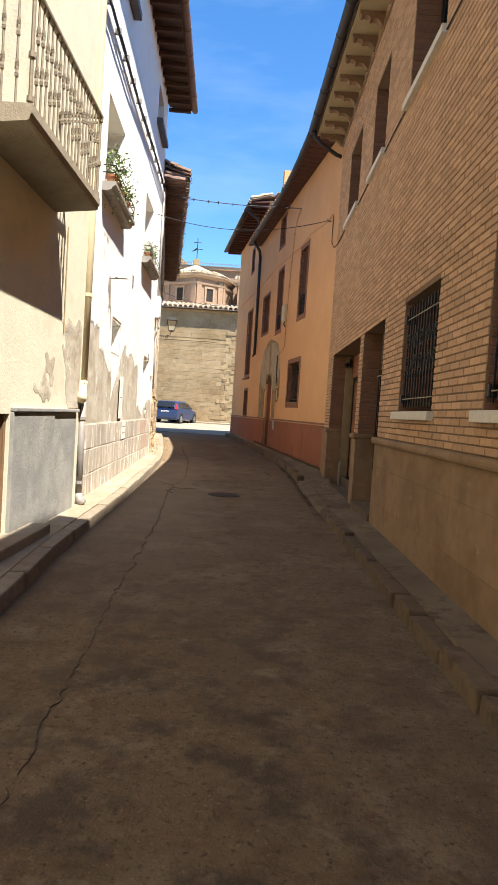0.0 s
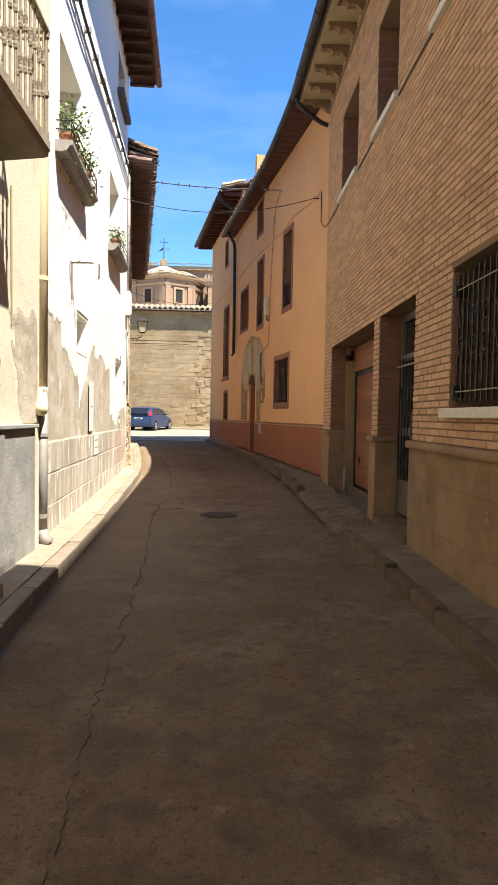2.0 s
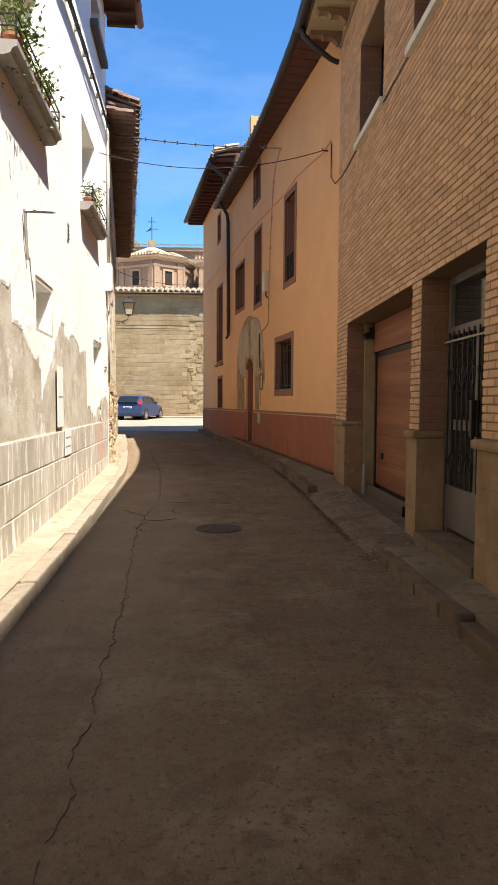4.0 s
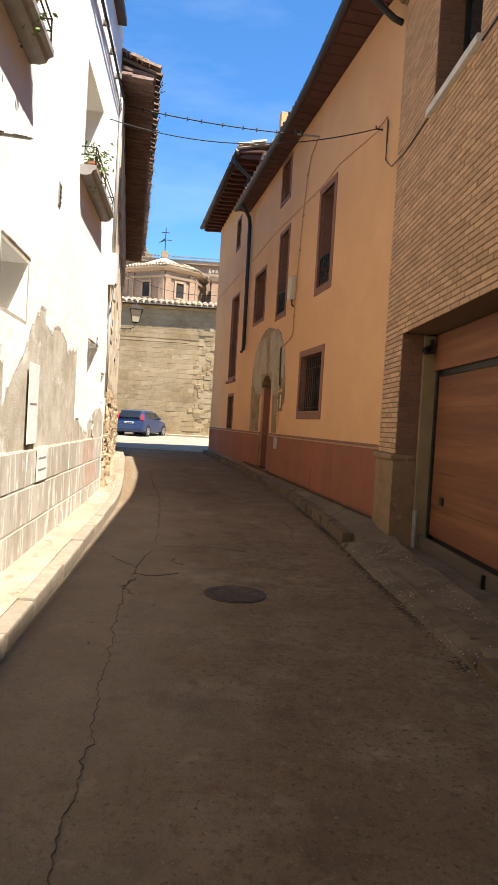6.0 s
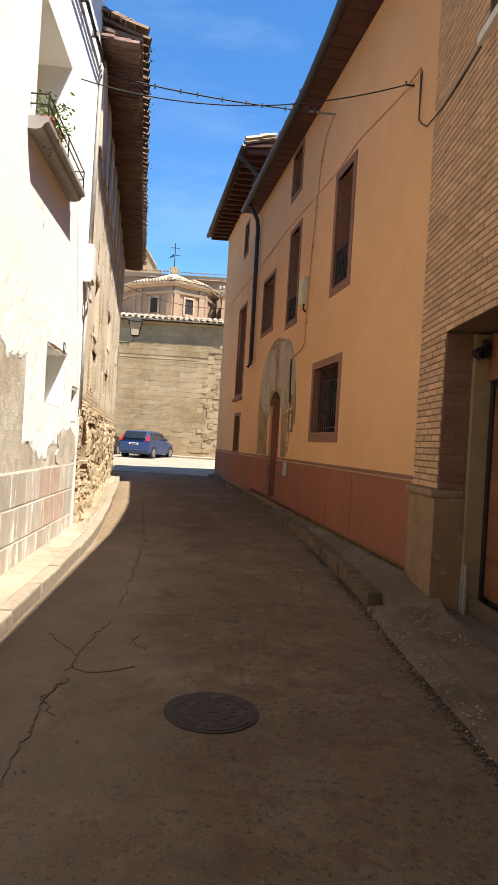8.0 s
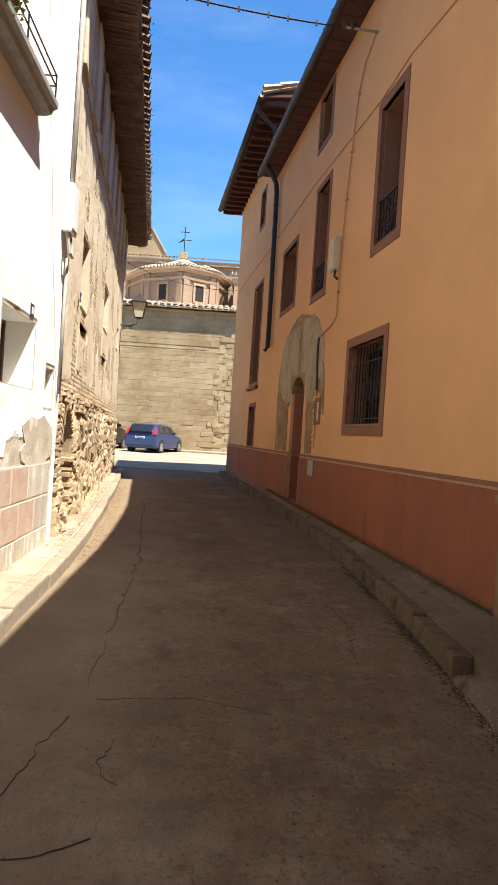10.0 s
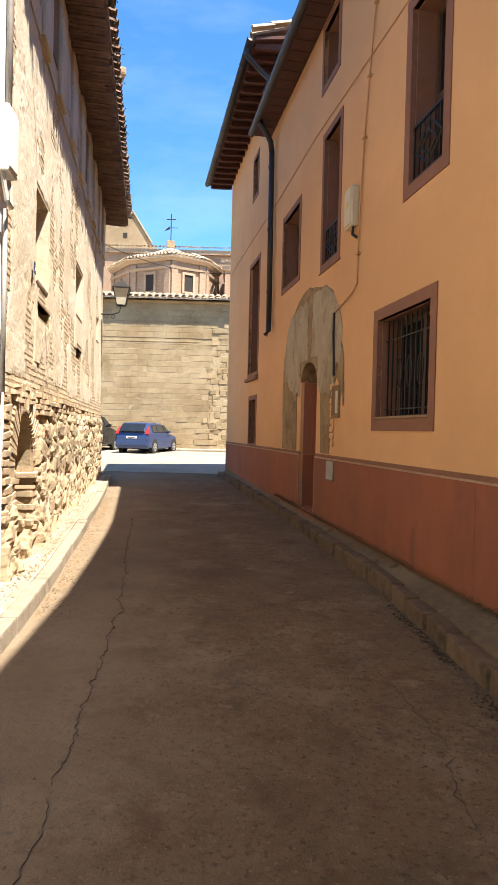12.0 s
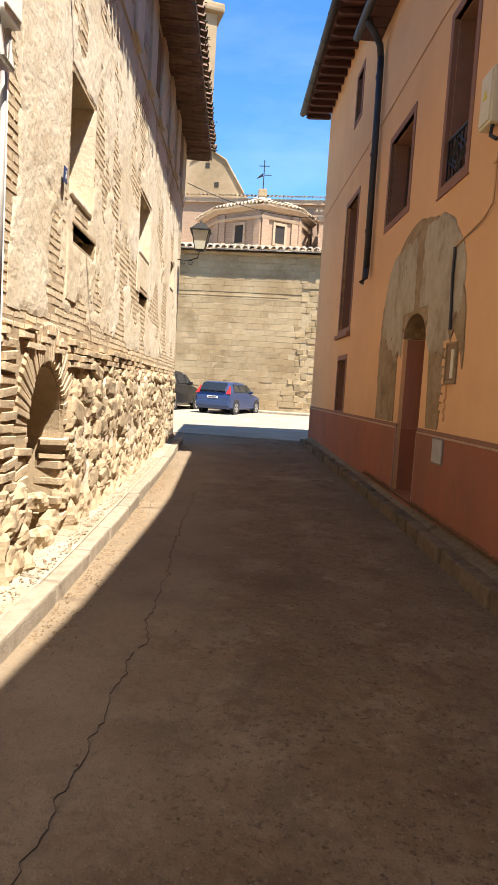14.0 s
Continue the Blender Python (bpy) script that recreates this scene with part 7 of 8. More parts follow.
part("wall", ring_mesh(8.6, 11.5, 0.0), M["apse_brick"], apse, "rose-brown brick wall")
part("string_course", ring_mesh(10.95, 11.10, 0.12, 0.16), M["apse_trim"], apse, "moulded brick string course")
part("cornice", ring_mesh(11.40, 11.62, 0.10, 0.30), M["apse_trim"], apse, "moulded brick cornice")
part("plinth_course", ring_mesh(8.6, 9.35, 0.10), M["apse_brick"], apse)
for k in range(len(APSE) - 1):
    a, b = Vector((*APSE[k], 0)), Vector((*APSE[k + 1], 0))
    d = (b - a).normalized()
    n = Vector((d.y, -d.x, 0))
    L = (b - a).length
    m = o @ Matrix(((d.x, -n.x, 0, a.x), (d.y, -n.y, 0, a.y), (0, 0, 1, 0), (0, 0, 0, 1)))
    for s in (0.02, L - 0.42):
        part("pilaster", box((s, -0.10, 9.0), (s + 0.40, 0.1, 11.35), m, 0.01), M["apse_brick"], apse, "brick pilaster")
    for j in range(24):
        part("brick_course", box((0.45, -0.014, 9.40 + j * 0.066), (L - 0.45, 0.02, 9.40 + j * 0.066 + 0.052), m), M["apse_brick"], apse) if j in (0, 23) else None
    if 0 < k < 3:
        c = L / 2
        w = part("window", box((c - 0.30, -0.03, 9.72), (c + 0.30, 0.06, 10.72), m), M["dark"], apse, "dark small apse window")
        for lo, hi in (((c - 0.42, -0.09, 9.62), (c - 0.28, 0.05, 10.84)), ((c + 0.28, -0.09, 9.62), (c + 0.42, 0.05, 10.84)), ((c - 0.28, -0.09, 10.70), (c + 0.28, 0.05, 10.84)), ((c - 0.28, -0.09, 9.62), (c + 0.28, 0.05, 9.74))):
            part("window_frame", box(lo, hi, m, 0.01), M["apse_trim"], w, "pale stone surround")
# roof of the apse
apex = Vector((-4.7, 51.6, 13.15))
bm = bmesh.new()
c = Vector((-4.7, 52.0))
base = [c + (Vector(p) - c) * (1 + 0.34 / (Vector(p) - c).length) for p in APSE]
vs = [bm.verts.new(o @ Vector((p.x, p.y, 11.62))) for p in base]
lo = [bm.verts.new(o @ Vector((p.x, p.y, 11.58))) for p in base]
top_v, low_v = bm.verts.new(o @ apex), bm.verts.new(o @ (apex - Vector((0, 0, 1.5))))
for k in range(len(vs) - 1):
    bm.faces.new((vs[k], vs[k + 1], top_v)), bm.faces.new((lo[k], low_v, lo[k + 1])), bm.faces.new((vs[k], lo[k], lo[k + 1], vs[k + 1]))
part("roof", bm, M["tile"], apse, "sun-bleached tiled roof")
groups = []
for k in range(len(base) - 1):
    a, b = Vector((*base[k], 11.66)), Vector((*base[k + 1], 11.66))
    d = (b - a).normalized()
    up = Vector((-d.y, d.x, 0))
    groups.append(tile_roof("", "", a, b, up, 0.42, None, length=1.2, spacing=0.24, r=0.1, overhang=0.06, seed=k))
v, f = [], []
for gv, gf in groups:
    q = len(v)
    v += [o @ Vector(p) for p in gv]
    f += [tuple(i + q for i in t) for t in gf]
pieces("roof_tiles", [(v, f)], M["tile"], apse, "sun-bleached barrel tiles")
part("knob", box((-4.95, 51.35, 13.05), (-4.45, 51.85, 13.55), o, 0.08), M["ashlar"], apse, "stone pedestal")
part("cross", tube([o @ Vector((-4.7, 51.6, 13.5)), o @ Vector((-4.7, 51.6, 15.25))], 0.03, 5), M["iron"], apse, "iron cross with weather vane")
part("cross_arm", tube([o @ Vector((-5.0, 51.6, 14.90)), o @ Vector((-4.4, 51.6, 14.90))], 0.028, 5), M["iron"], apse)
part("vane", prism([(-0.45, 14.15), (-0.05, 14.30), (-0.05, 14.50), (-0.22, 14.36)], 0.02, o @ Matrix.Translation((-4.7, 51.59, 0))), M["iron"], apse)
part("vane", box((-4.66, 51.59, 14.36), (-4.25, 51.61, 14.40), o), M["iron"], apse)

# nave, gable and tower behind
nave = thing("church_nave", "brick church nave with tiled roof", "church", (-2, 53, 8))
o = nave.matrix_world.inverted()
part("wall", box((-14, 53.0, 8.0), (10, 54.0, 13.3), o), M["apse_brick"], nave)
part("cornice", box((-14, 52.8, 13.1), (10, 53.0, 13.35), o), M["apse_trim"], nave)
v, f = tile_roof("", "", (-14, 52.75, 13.45), (8, 52.75, 13.45), (0, 1, 0), 0.3, None, length=0.8, spacing=0.25, r=0.11)
pieces("roof_tiles", [([o @ Vector(p) for p in v], f)], M["tile"], nave, "sun-bleached barrel tiles")
part("roof", box((-14, 52.9, 13.36), (10, 60, 13.42), o), M["tile"], nave)
turret = thing("church_turret", "small brick turret with pilasters beside the apse", "church", (0.2, 50.6, 8.6))
o = turret.matrix_world.inverted()
part("wall", box((-1.15, 49.8, 8.6), (3.0, 52.9, 11.5), o), M["apse_brick"], turret)
part("cornice", box((-1.35, 49.6, 11.3), (3.2, 52.9, 11.6), o, 0.05), M["apse_trim"], turret)
part("pilaster", box((-1.2, 49.68, 8.9), (-0.75, 49.8, 11.3), o), M["apse_brick"], turret)
v, f = tile_roof("", "", (-1.4, 49.55, 11.70), (3.0, 49.55, 11.70), (0, 1, 0), 0.4, None, length=1.6, spacing=0.24, r=0.1)
pieces("roof_tiles", [([o @ Vector(p) for p in v], f)], M["tile"], turret)
gable = thing("church_gable", "weathered sandstone gable wall rising behind the apse", "church", (-9, 58, 8))
o = gable.matrix_world.inverted()
part("wall", prism([(-16, 9), (-16, 17.4), (-10.6, 17.3), (-9.2, 18.0), (-8.2, 17.4), (-6.8, 15.2), (-4.5, 13.2), (-4.5, 9)], 0.9, o @ Matrix.Translation((0, 58, 0))), M["tower_stone"], gable)
part("coping", tube([o @ Vector(q) for q in ((-10.6, 57.95, 17.35), (-9.2, 57.95, 18.05), (-8.2, 57.95, 17.45), (-6.8, 57.95, 15.25))], 0.08, 6), M["tower_stone"], gable)
for x, z in ((-9.6, 16.9), (-8.9, 15.6)):
    part("putlog_hole", box((x, 57.97, z), (x + 0.3, 58.02, z + 0.35), o), M["dark"], gable)
tower = thing("church_tower", "tall sandstone church tower", "tower", (-14, 68, 0.6))
o = tower.matrix_world.inverted() @ Matrix.Translation((-11, 66, 0)) @ Matrix.Rotation(radians(24), 4, "Z") @ Matrix.Translation((11, -66, 0))
part("shaft", box((-17, 66, 0.6), (-11.0, 72, 31.6), o), M["tower_stone"], tower)
part("cornice", box((-17.5, 65.5, 31.6), (-10.5, 72.5, 32.3), o, 0.2), M["tower_stone"], tower)
part("belfry", box((-16.6, 66.4, 32.3), (-11.4, 71.6, 38), o), M["tower_stone"], tower)

# pavement strip and cars in the square
structure(mesh_object("pavement_church", box((-22, 44.7, 0.3), (14, CHURCH_Y + 0.02, 0.70), None, 0.02), M["pavement"]), "pale pavement strip along the church wall", "pavement")


def car(name, label, at, heading, length, width, height, paint, hatch=True):
    """A small car: lofted body with glass, lamps, bumper, plate, mirrors and wheels. Local x is forward, the rear bumper at x = 0."""
    top = thing(name, label, "car", at, 90 - heading)
    k, w, h = length / 4.15, width / 2, height / 1.46
    st = [(0.0, 0.34, 0.60, 0.72, 0.74, 0.90, 0.84), (0.06, 0.24, 0.62, 0.90, 0.94, 0.97, 0.84), (0.20, 0.22, 0.62, 0.96, 1.20, 0.99, 0.78), (0.48, 0.20, 0.62, 0.97, 1.42, 1.0, 0.74), (1.2, 0.20, 0.62, 0.96, 1.46, 1.0, 0.74),
          (2.0, 0.20, 0.62, 0.95, 1.43, 1.0, 0.74), (2.45, 0.20, 0.62, 0.94, 1.26, 1.0, 0.76), (3.0, 0.20, 0.62, 0.90, 0.95, 0.99, 0.84), (3.8, 0.22, 0.58, 0.76, 0.80, 0.95, 0.80), (4.1, 0.26, 0.52, 0.62, 0.64, 0.82, 0.70), (4.15, 0.34, 0.48, 0.55, 0.56, 0.78, 0.66)]
    if not hatch:
        st = [(x, a, b, c, max(d, 1.40) if 0.03 < x < 2.3 else d, e, g) for x, a, b, c, d, e, g in st]
    bm = bmesh.new()
    rows = []
    for x, zb, zm, zt, zr, a, r in st:
        q = [(-0.86 * a, zb), (-a, zb + 0.08), (-a, zm), (-0.96 * a, zt), (-r, zr - 0.03), (-r + 0.1, zr), (r - 0.1, zr), (r, zr - 0.03), (0.96 * a, zt), (a, zm), (a, zb + 0.08), (0.86 * a, zb)]
        rows.append([bm.verts.new((x * k, y * w, z * h)) for y, z in q])
    for p, q in zip(rows, rows[1:]):
        for i in range(12):
            bm.faces.new((p[i], p[(i + 1) % 12], q[(i + 1) % 12], q[i]))
    bm.faces.new(rows[0]), bm.faces.new(rows[-1])
    body = part("body", bm, M[paint], top, smooth=False)

    def panel(nm, pts, mat, lab="", off=0.012):
        bm = bmesh.new()
        vs = [Vector(p) for p in pts]
        n = (vs[1] - vs[0]).cross(vs[2] - vs[0]).normalized()
        a = [bm.verts.new(p + n * off) for p in vs]
        b = [bm.verts.new(p - n * off) for p in vs]
        bm.faces.new(a), bm.faces.new(b[::-1])
        for i in range(len(a)):
            bm.faces.new((a[i], a[(i + 1) % len(a)], b[(i + 1) % len(a)], b[i]))
        return part(nm, bm, M[mat], top, lab)

    xr = lambda z: (0.06 + 0.42 * max(0, z - 0.93) / 0.49) * k if hatch else 0.07 * k
    panel("rear_window", [(xr(1.0) - 0.08, -0.72 * w, 1.0 * h), (xr(1.0) - 0.08, 0.72 * w, 1.0 * h), (xr(1.34) - 0.10, 0.66 * w, 1.34 * h), (xr(1.34) - 0.10, -0.66 * w, 1.34 * h)], "glass_dark", "", 0.075)
    for sgn in (-1, 1):
        yy = lambda z: sgn * w * (0.965 - 0.215 * (z - 0.96) / 0.46)
        for x0, x1, x2, x3 in ((0.55, 1.18, 1.12, 0.70), (1.26, 2.02, 2.0, 1.22), (2.10, 2.75, 2.28, 2.08)):
            pts = [(x0 * k, yy(1.0), 1.0 * h), (x1 * k, yy(1.0), 1.0 * h), (x2 * k, yy(1.34), 1.34 * h), (x3 * k, yy(1.34), 1.34 * h)]
            panel("side_window", pts if sgn > 0 else pts[::-1], "glass_dark", "", 0.02)
        panel("tail_lamp", [(0.05 * k, sgn * w * 0.76, 0.90 * h), (0.05 * k, sgn * w * 0.97, 0.90 * h), (xr(1.22), sgn * w * 0.86, 1.22 * h), (xr(1.22), sgn * w * 0.72, 1.22 * h)], "lamp_red", "red tail lamp", 0.035)
        part("mirror", box((2.45 * k, sgn * w * 1.0 - 0.08, 0.96 * h), (2.62 * k, sgn * w * 1.0 + 0.10, 1.08 * h), None, 0.03), M[paint], top)
        for x in (0.78, 3.32):
            wh = part("wheel", tube([(x * k, sgn * (w - 0.20), 0.305), (x * k, sgn * (w + 0.005), 0.305)], 0.305, 20), M["rubber"], top, smooth=False)
            part("rim", tube([(x * k, sgn * (w - 0.06), 0.305), (x * k, sgn * (w + 0.014), 0.305)], 0.20, 14), M["rim"], wh, "silver wheel rim")
            for j in range(5):
                a = j * 2 * math.pi / 5
                part("spoke_gap", box((-0.03, -0.006, 0.07), (0.03, 0.006, 0.16), Matrix.Translation((x * k, sgn * (w + 0.012), 0.305)) @ Matrix.Rotation(a, 4, "Y"), 0.005), M["rubber"], wh)
            arch = bmesh.new()
            add_tube(arch, [(x * k, sgn * (w - 0.03), 0.33), (x * k, sgn * (w + 0.004), 0.33)], 0.365, 20)
            part("wheel_arch", arch, M["dark"], top)
    part("bumper", box((-0.05, -0.90 * w, 0.36 * h), (0.10, 0.90 * w, 0.60 * h), None, 0.035), M[paint], top)
    part("number_plate", box((-0.012, -0.26, 0.70 * h), (0.02, 0.26, 0.80 * h), None, 0.005), M["plate_white"], top)
    part("plate_bar", box((-0.016, -0.19, 0.725 * h), (-0.010, 0.19, 0.775 * h)), M["steel_door"], top)
    return top


car("hatchback_car", "blue five-door hatchback parked facing the church wall", (-5.12, 41.1, ground_z(42.5) + 0.0), 15, 4.05, 1.72, 1.47, "car_blue")
car("off_road_car", "black tall off-road car parked by the church wall", (-8.05, 41.2, ground_z(42.5) + 0.0), 14, 3.9, 1.80, 1.85, "car_black", False)

# ---- manhole, cracks, wires, litter ----
def on_ground(x, y, lift=0.0):
    return ground_z(y) + 0.012 * noise.noise(Vector((x * 0.6, y * 0.5, 0))) + lift


man = thing("manhole_cover", "round dark cast-iron manhole cover in the street", "manhole", (0.06, 11.5, on_ground(0.06, 11.5)))
part("rim", tube([(0, 0, -0.05), (0, 0, 0.006)], 0.285, 40), M["cast_iron"], man)
part("lid", tube([(0, 0, -0.01), (0, 0, 0.009)], 0.26, 40), M["cast_iron"], man)
for ring, count in ((0.21, 26), (0.13, 14)):
    for k in range(count):
        a = 2 * math.pi * k / count
        part("stud", box((-0.012, -0.018, 0.008), (0.012, 0.018, 0.0115), Matrix.Rotation(a, 4, "Z") @ Matrix.Translation((ring, 0, 0))), M["cast_iron"], man)
part("stud", box((-0.045, -0.03, 0.008), (0.045, 0.03, 0.0115), None, 0.001), M["cast_iron"], man)


def crack(points, width, seed, name="road_crack", label="dark winding crack in the concrete street"):
    """A thin winding strip of dirt-filled crack lying on the street."""
    r = random.Random(seed)
    pts = []
    for (x0, y0), (x1, y1) in zip(points, points[1:]):
        n = max(2, int(math.hypot(x1 - x0, y1 - y0) / 0.03))
        for k in range(n):
            t = k / n
            pts.append((x0 + (x1 - x0) * t + 0.06 * noise.noise(Vector((y0 * 3 + t * n * 0.09, seed, 0))) + 0.034 * noise.noise(Vector((y0 * 3 + t * n * 0.37, seed, 4))) + r.uniform(-0.007, 0.007), y0 + (y1 - y0) * t + 0.015 * noise.noise(Vector((t * n * 0.3, seed, 8)))))
    bm = bmesh.new()
    rows = []
    for x, y in pts:
        w = width * (0.15 + 2.6 * noise.noise(Vector((x * 9, y * 9, seed))) ** 2 + 0.9 * abs(noise.noise(Vector((x * 31, y * 31, seed))))) + 0.0007
        rows.append([bm.verts.new((x - w, y, on_ground(x, y, -0.01))), bm.verts.new((x - w * 0.7, y, on_ground(x, y, 0.0045))), bm.verts.new((x + w * 0.7, y, on_ground(x, y, 0.0045))), bm.verts.new((x + w, y, on_ground(x, y, -0.01)))])
    for i, (a, b) in enumerate(zip(rows, rows[1:])):
        if noise.noise(Vector((i * 0.13, seed * 5.0, 2.0))) > 0.42:
            continue
        for k in range(3):
            bm.faces.new((a[k], a[k + 1], b[k + 1], b[k]))
    return tagged(mesh_object(name, bm, M["crack"]), label, "crack", kind="structure")


crack([(-0.32, 1.6), (-0.38, 2.7), (-0.54, 5.2), (-0.62, 7.0), (-0.70, 8.6), (-0.92, 11.2), (-0.95, 12.3), (-0.86, 13.2)], 0.0028, 1)
crack([(-0.95, 12.1), (-0.82, 12.02), (-0.70, 12.04), (-0.58, 12.12), (-0.50, 12.2)], 0.003, 2)
crack([(-0.93, 12.3), (-1.15, 12.55), (-1.25, 12.8)], 0.004, 3)
crack([(-0.86, 13.6), (-0.98, 15.2), (-1.13, 17.1), (-1.35, 18.6), (-1.55, 19.8), (-1.9, 22.5)], 0.0024, 4)
crack([(-0.75, 13.4), (-0.2, 13.5), (0.35, 13.3)], 0.002, 5)
crack([(0.9, 14.2), (1.0, 15.0), (0.85, 15.9)], 0.002, 6)
crack([(-0.88, 11.9), (-0.98, 11.6), (-0.80, 11.3)], 0.003, 8)
crack([(-0.56, 12.95), (-0.60, 12.75), (-0.55, 12.6), (-0.44, 12.52)], 0.003, 9)

# dirt along the kerbs and small stones
r = random.Random(9)
gv, gf = [], []
for _ in range(2400):
    side = r.random()
    if side < 0.42:
        y = r.uniform(9.5, 20)
        x = bend(RIGHT_KERB, y) - abs(r.gauss(0, 0.06)) - 0.01
    elif side < 0.6:
        y = r.uniform(10.4, 14.2)
        x = bend(RIGHT_KERB, y) + r.uniform(0, 0.45)
    elif side < 0.90:
        y = r.uniform(17, 28)
        x = bend(LEFT_KERB, y) + abs(r.gauss(0, 0.10)) + 0.01
    else:
        y, x = r.uniform(1.5, 24), r.uniform(-1.2, 1.4)
    s = r.uniform(0.003, 0.011)
    z = on_ground(x, y) + (right_raise(y) + 0.01 if x > bend(RIGHT_KERB, y) and y > 10.5 and side >= 0.42 else 0)
    k = len(gv)
    gv += [(x - s, y - s, z), (x + s, y - s * 0.7, z), (x + s * 0.6, y + s, z), (x - s * 0.8, y + s * 0.8, z), (x + r.uniform(-s, s) * 0.4, y, z + s * 1.2)]
    gf += [(k, k + 1, k + 4), (k + 1, k + 2, k + 4), (k + 2, k + 3, k + 4), (k + 3, k, k + 4)]
me = bpy.data.meshes.new("grit")
me.from_pydata(gv, [], gf)
me.materials.append(M["gravel"])
tagged(new("grit", me), "loose grit and small stones along the kerbs", "grit", kind="stuff")


def flecks(name, label, mat, count, place, size, seed, flat):
    """Loose flat scraps or pebbles, scattered by a placing function."""
    r = random.Random(seed)
    vs, fs = [], []
    for _ in range(count):
        x, y, z = place(r)
        s, a = size * r.uniform(0.4, 1.4), r.uniform(0, 6.28)
        c, d, k, h = math.cos(a) * s, math.sin(a) * s, len(vs), s * (0.25 if flat else 0.8)
        e = r.uniform(0.25, 0.7)
        vs += [(x + c, y + d, z), (x - d * e, y + c * e, z), (x - c, y - d, z), (x + d * e, y - c * e, z), (x + r.uniform(-s, s) * 0.2, y, z + h)]
        fs += [(k, k + 1, k + 4), (k + 1, k + 2, k + 4), (k + 2, k + 3, k + 4), (k + 3, k, k + 4)]
    me = bpy.data.meshes.new(name)
    me.from_pydata(vs, [], fs)
    me.materials.append(M[mat])
    return tagged(new(name, me), label, "litter", kind="stuff")


def by_left_kerb(r):
    y = r.uniform(16.8, 24.5)
    while noise.noise(Vector((y * 0.9, 3.0, 0))) < r.uniform(-0.6, 0.4):
        y = r.uniform(16.8, 24.5)
    if r.random() < 0.68:
        x = bend(LEFT_KERB, y) + 0.01 + abs(r.gauss(0, 0.13))
        return x, y, on_ground(x, y, 0.001)
    x = bend(LEFT_KERB, y) - 0.16 - abs(r.gauss(0, 0.10))
    return max(x, wall_left(y) + 0.03), y, ground_z(y) + 0.155


def on_ramp(r):
    y = r.uniform(9.8, 14.0)
    x = bend(RIGHT_KERB, y) + (abs(r.gauss(0, 0.06)) - 0.05 if r.random() < 0.35 else r.uniform(0, 0.5))
    if x < bend(RIGHT_KERB, y):
        return x, y, on_ground(x, y, 0.001)
    q = (x - bend(RIGHT_KERB, y)) / 0.6
    return x, y, ground_z(y) + 0.037 + 0.115 * q


def by_orange_foot(r):
    s = r.uniform(0.2, 9.5)
    out = abs(r.gauss(0, 0.035))
    p = OR.p(s, -out - 0.014, 0)
    climb = abs(r.gauss(0, 0.022)) if out < 0.012 else 0.0
    return p.x, p.y, ground_z(p.y) + 0.265 - 0.2 * out + climb


def in_gutter(r):
    y = r.uniform(9.9, 17.5)
    while noise.noise(Vector((y * 1.3, 8.0, 0))) < r.uniform(-0.5, 0.5):
        y = r.uniform(9.9, 17.5)
    x = bend(RIGHT_KERB, y) - 0.02 - abs(r.gauss(0, 0.045))
    return x, y, on_ground(x, y, 0.001)


flecks("gutter_soil", "dark soil and weeds gathered along the shaded kerb", "soil", 2600, in_gutter, 0.015, 47, True)
flecks("dry_litter", "dry brown leaf litter and dirt along the sunny kerb", "litter", 3400, by_left_kerb, 0.014, 31, True)
flecks("pebbles", "pale pebbles and dirt on the garage ramp", "pebble", 1100, on_ramp, 0.009, 32, False)
flecks("weeds", "low green-brown moss along the foot of the red dado", "moss_green", 11000, by_orange_foot, 0.0055, 33, False)
lump = mesh_object("kerb_stone", box((-0.05, -0.06, -0.03), (0.05, 0.05, 0.055), Matrix.Translation((1.57, 13.93, on_ground(1.6, 13.93))), 0.03), M["kerb_dark"])
tagged(lump, "dark broken stone lying at the kerb end", "stone")


# wires over the street
def span(a, b, sag, rad, label, clips=0):
    a, b = Vector(a), Vector(b)
    pts = [a.lerp(b, k / 24) - Vector((0, 0, 4 * sag * (k / 24) * (1 - k / 24))) for k in range(25)]
    w = thing("overhead_wire", label, "wire", a)
    part("wire", tube([p - a for p in pts], rad, 5), M["cable"], w)
    for k in range(1, clips):
        p = pts[int(24 * k / clips)] - a
        part("clip", box((p.x - 0.012, p.y - 0.012, p.z - 0.035), (p.x + 0.012, p.y + 0.012, p.z + 0.035)), M["cable"], w)
    return w


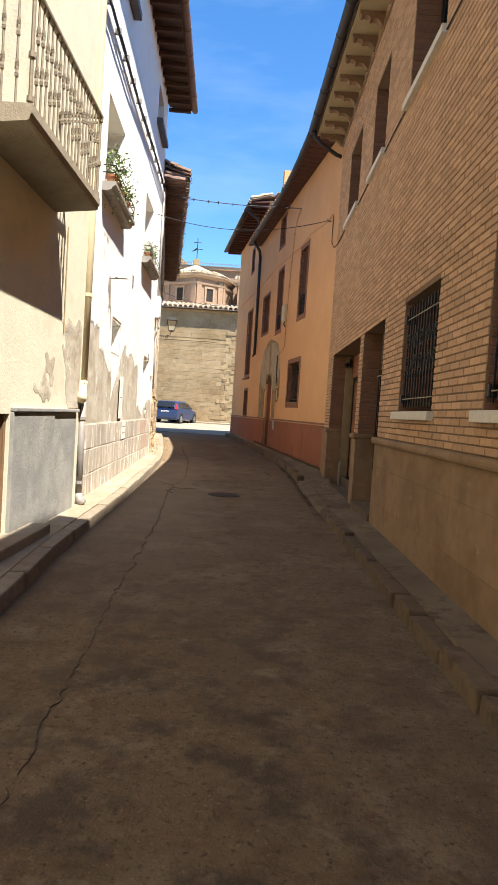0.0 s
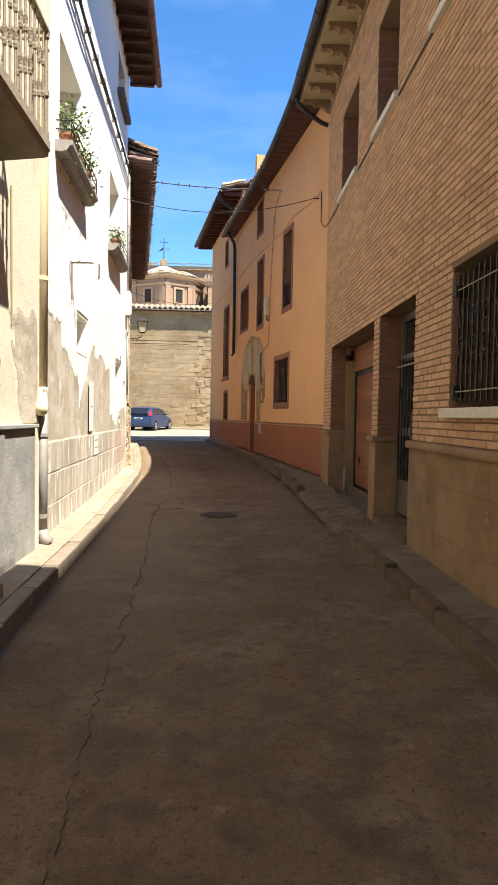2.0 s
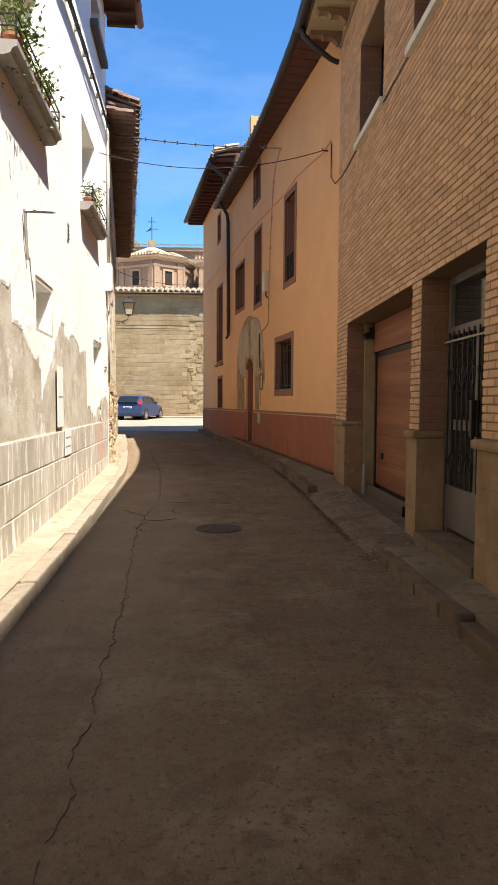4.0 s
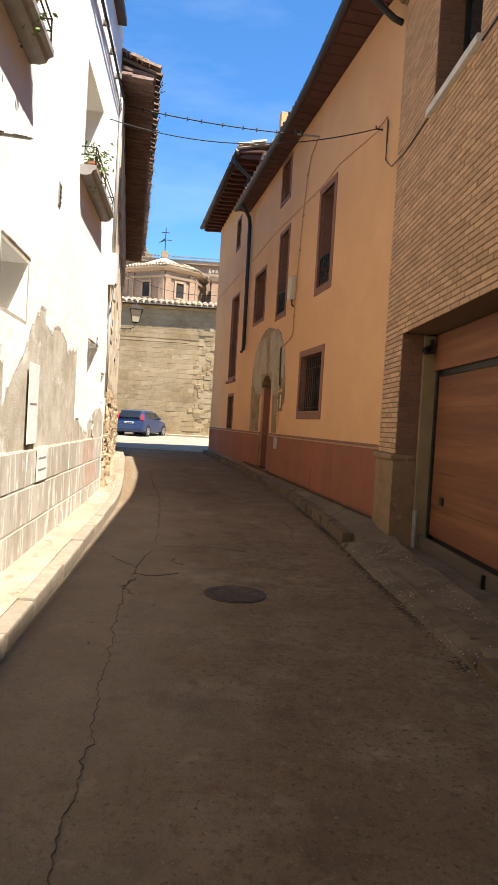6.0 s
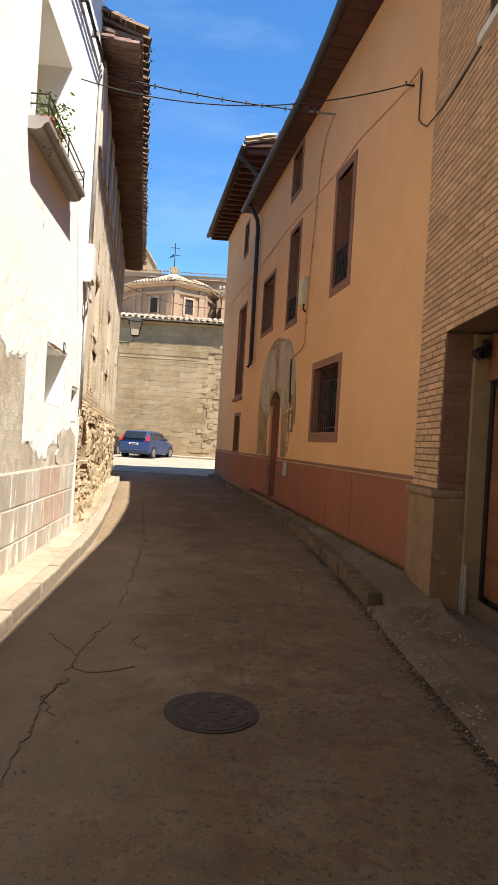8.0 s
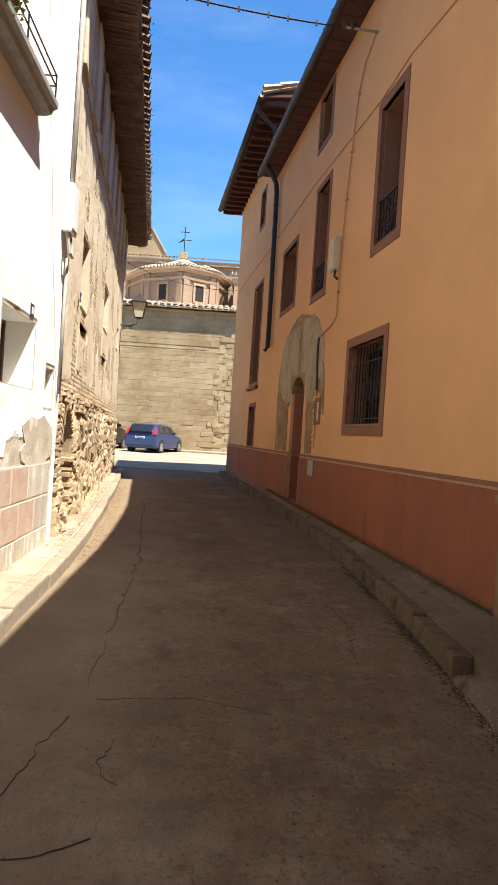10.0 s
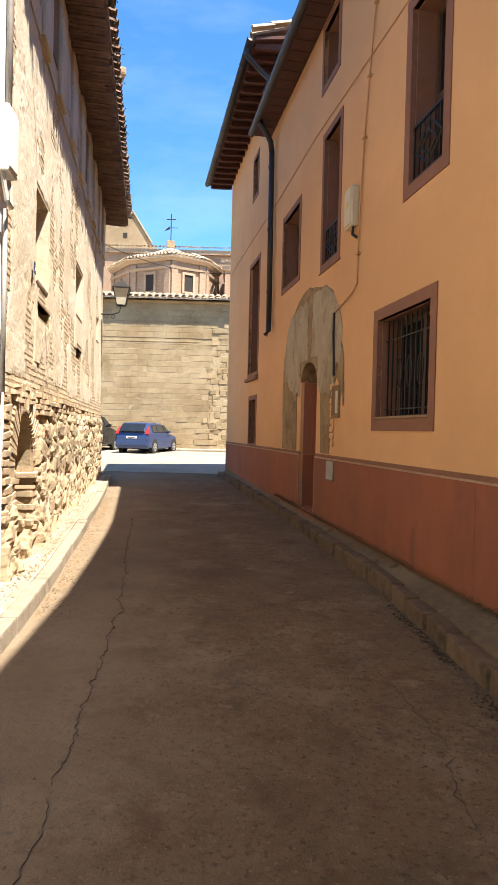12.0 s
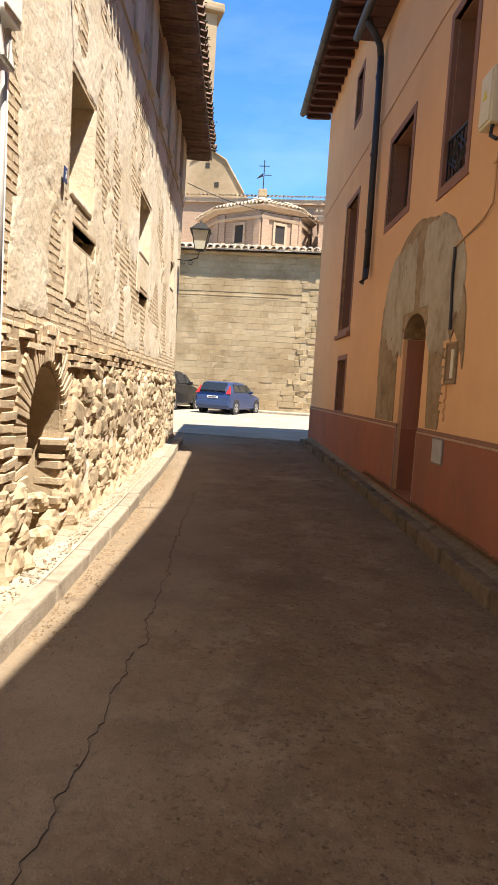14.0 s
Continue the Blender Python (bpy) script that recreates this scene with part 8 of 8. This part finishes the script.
arm = OR.p(4.09, -0.50, 7.42)
span(RU.p(0.25, -0.15, 7.24), arm, 0.06, 0.012, "black overhead wire with clips across the street", 9)
span(WH.p(7.45, -0.04, 6.22), OR.p(0.85, -0.10, 6.16), 0.30, 0.008, "thin sagging overhead wire across the street")
span((-3.9, 29.2, 6.75), (0.2, 33.5, 7.25), 0.35, 0.010, "black overhead wire before the square")
ar = thing("wire_bracket", "grey iron arm holding the overhead wire", "bracket", OR.p(4.09, -0.25, 7.42))
o = ar.matrix_world.inverted()
part("rod", tube([o @ OR.p(4.09, 0.0, 7.44), o @ OR.p(4.09, -0.52, 7.42)], 0.018, 6), M["pipe_grey"], ar)
for u in (-0.50, -0.38):
    part("insulator", tube([o @ OR.p(4.09, u, 7.40), o @ OR.p(4.09, u, 7.50)], 0.03, 8), M["dark_wood"], ar)
hk = thing("wire_hook", "small iron hook with cable loop on the orange wall", "hook", OR.p(0.85, -0.05, 6.16))
o = hk.matrix_world.inverted()
part("hook", tube([o @ OR.p(0.85, 0.0, 6.16), o @ OR.p(0.85, -0.11, 6.16), o @ OR.p(0.85, -0.11, 6.20)], 0.012, 6), M["iron"], hk)
part("loop", tube([o @ OR.p(*q) for q in ((0.85, -0.08, 6.16), (0.72, -0.04, 6.22), (0.62, -0.03, 6.25), (0.60, -0.03, 5.6))], 0.006, 6), M["cable_brown"], hk)

# ---- single bricks of the brick house ----
shared = {}
for a, b, c, d in [q for q in front_rects if near_zone(q)]:
    key = (round(b - a, 3), round(d - c, 3))
    if key not in shared:
        v, f = bricks_mesh([(0.0, b - a, 0.0, d - c)], lambda s, p, z: (-p * 0 + p, s, z), 0.008, 2)
        me = bpy.data.meshes.new("brick")
        me.from_pydata([tuple(q) for q in v], [], f)
        me.materials.append(M["brick_piece"])
        shared[key] = me
    ob = new("brick", shared[key])
    ob.location = (2.15, a, c)
    ob.parent = brick_house
pieces("bricks", field, M["brick"], brick_house, "buff bricks in running bond")
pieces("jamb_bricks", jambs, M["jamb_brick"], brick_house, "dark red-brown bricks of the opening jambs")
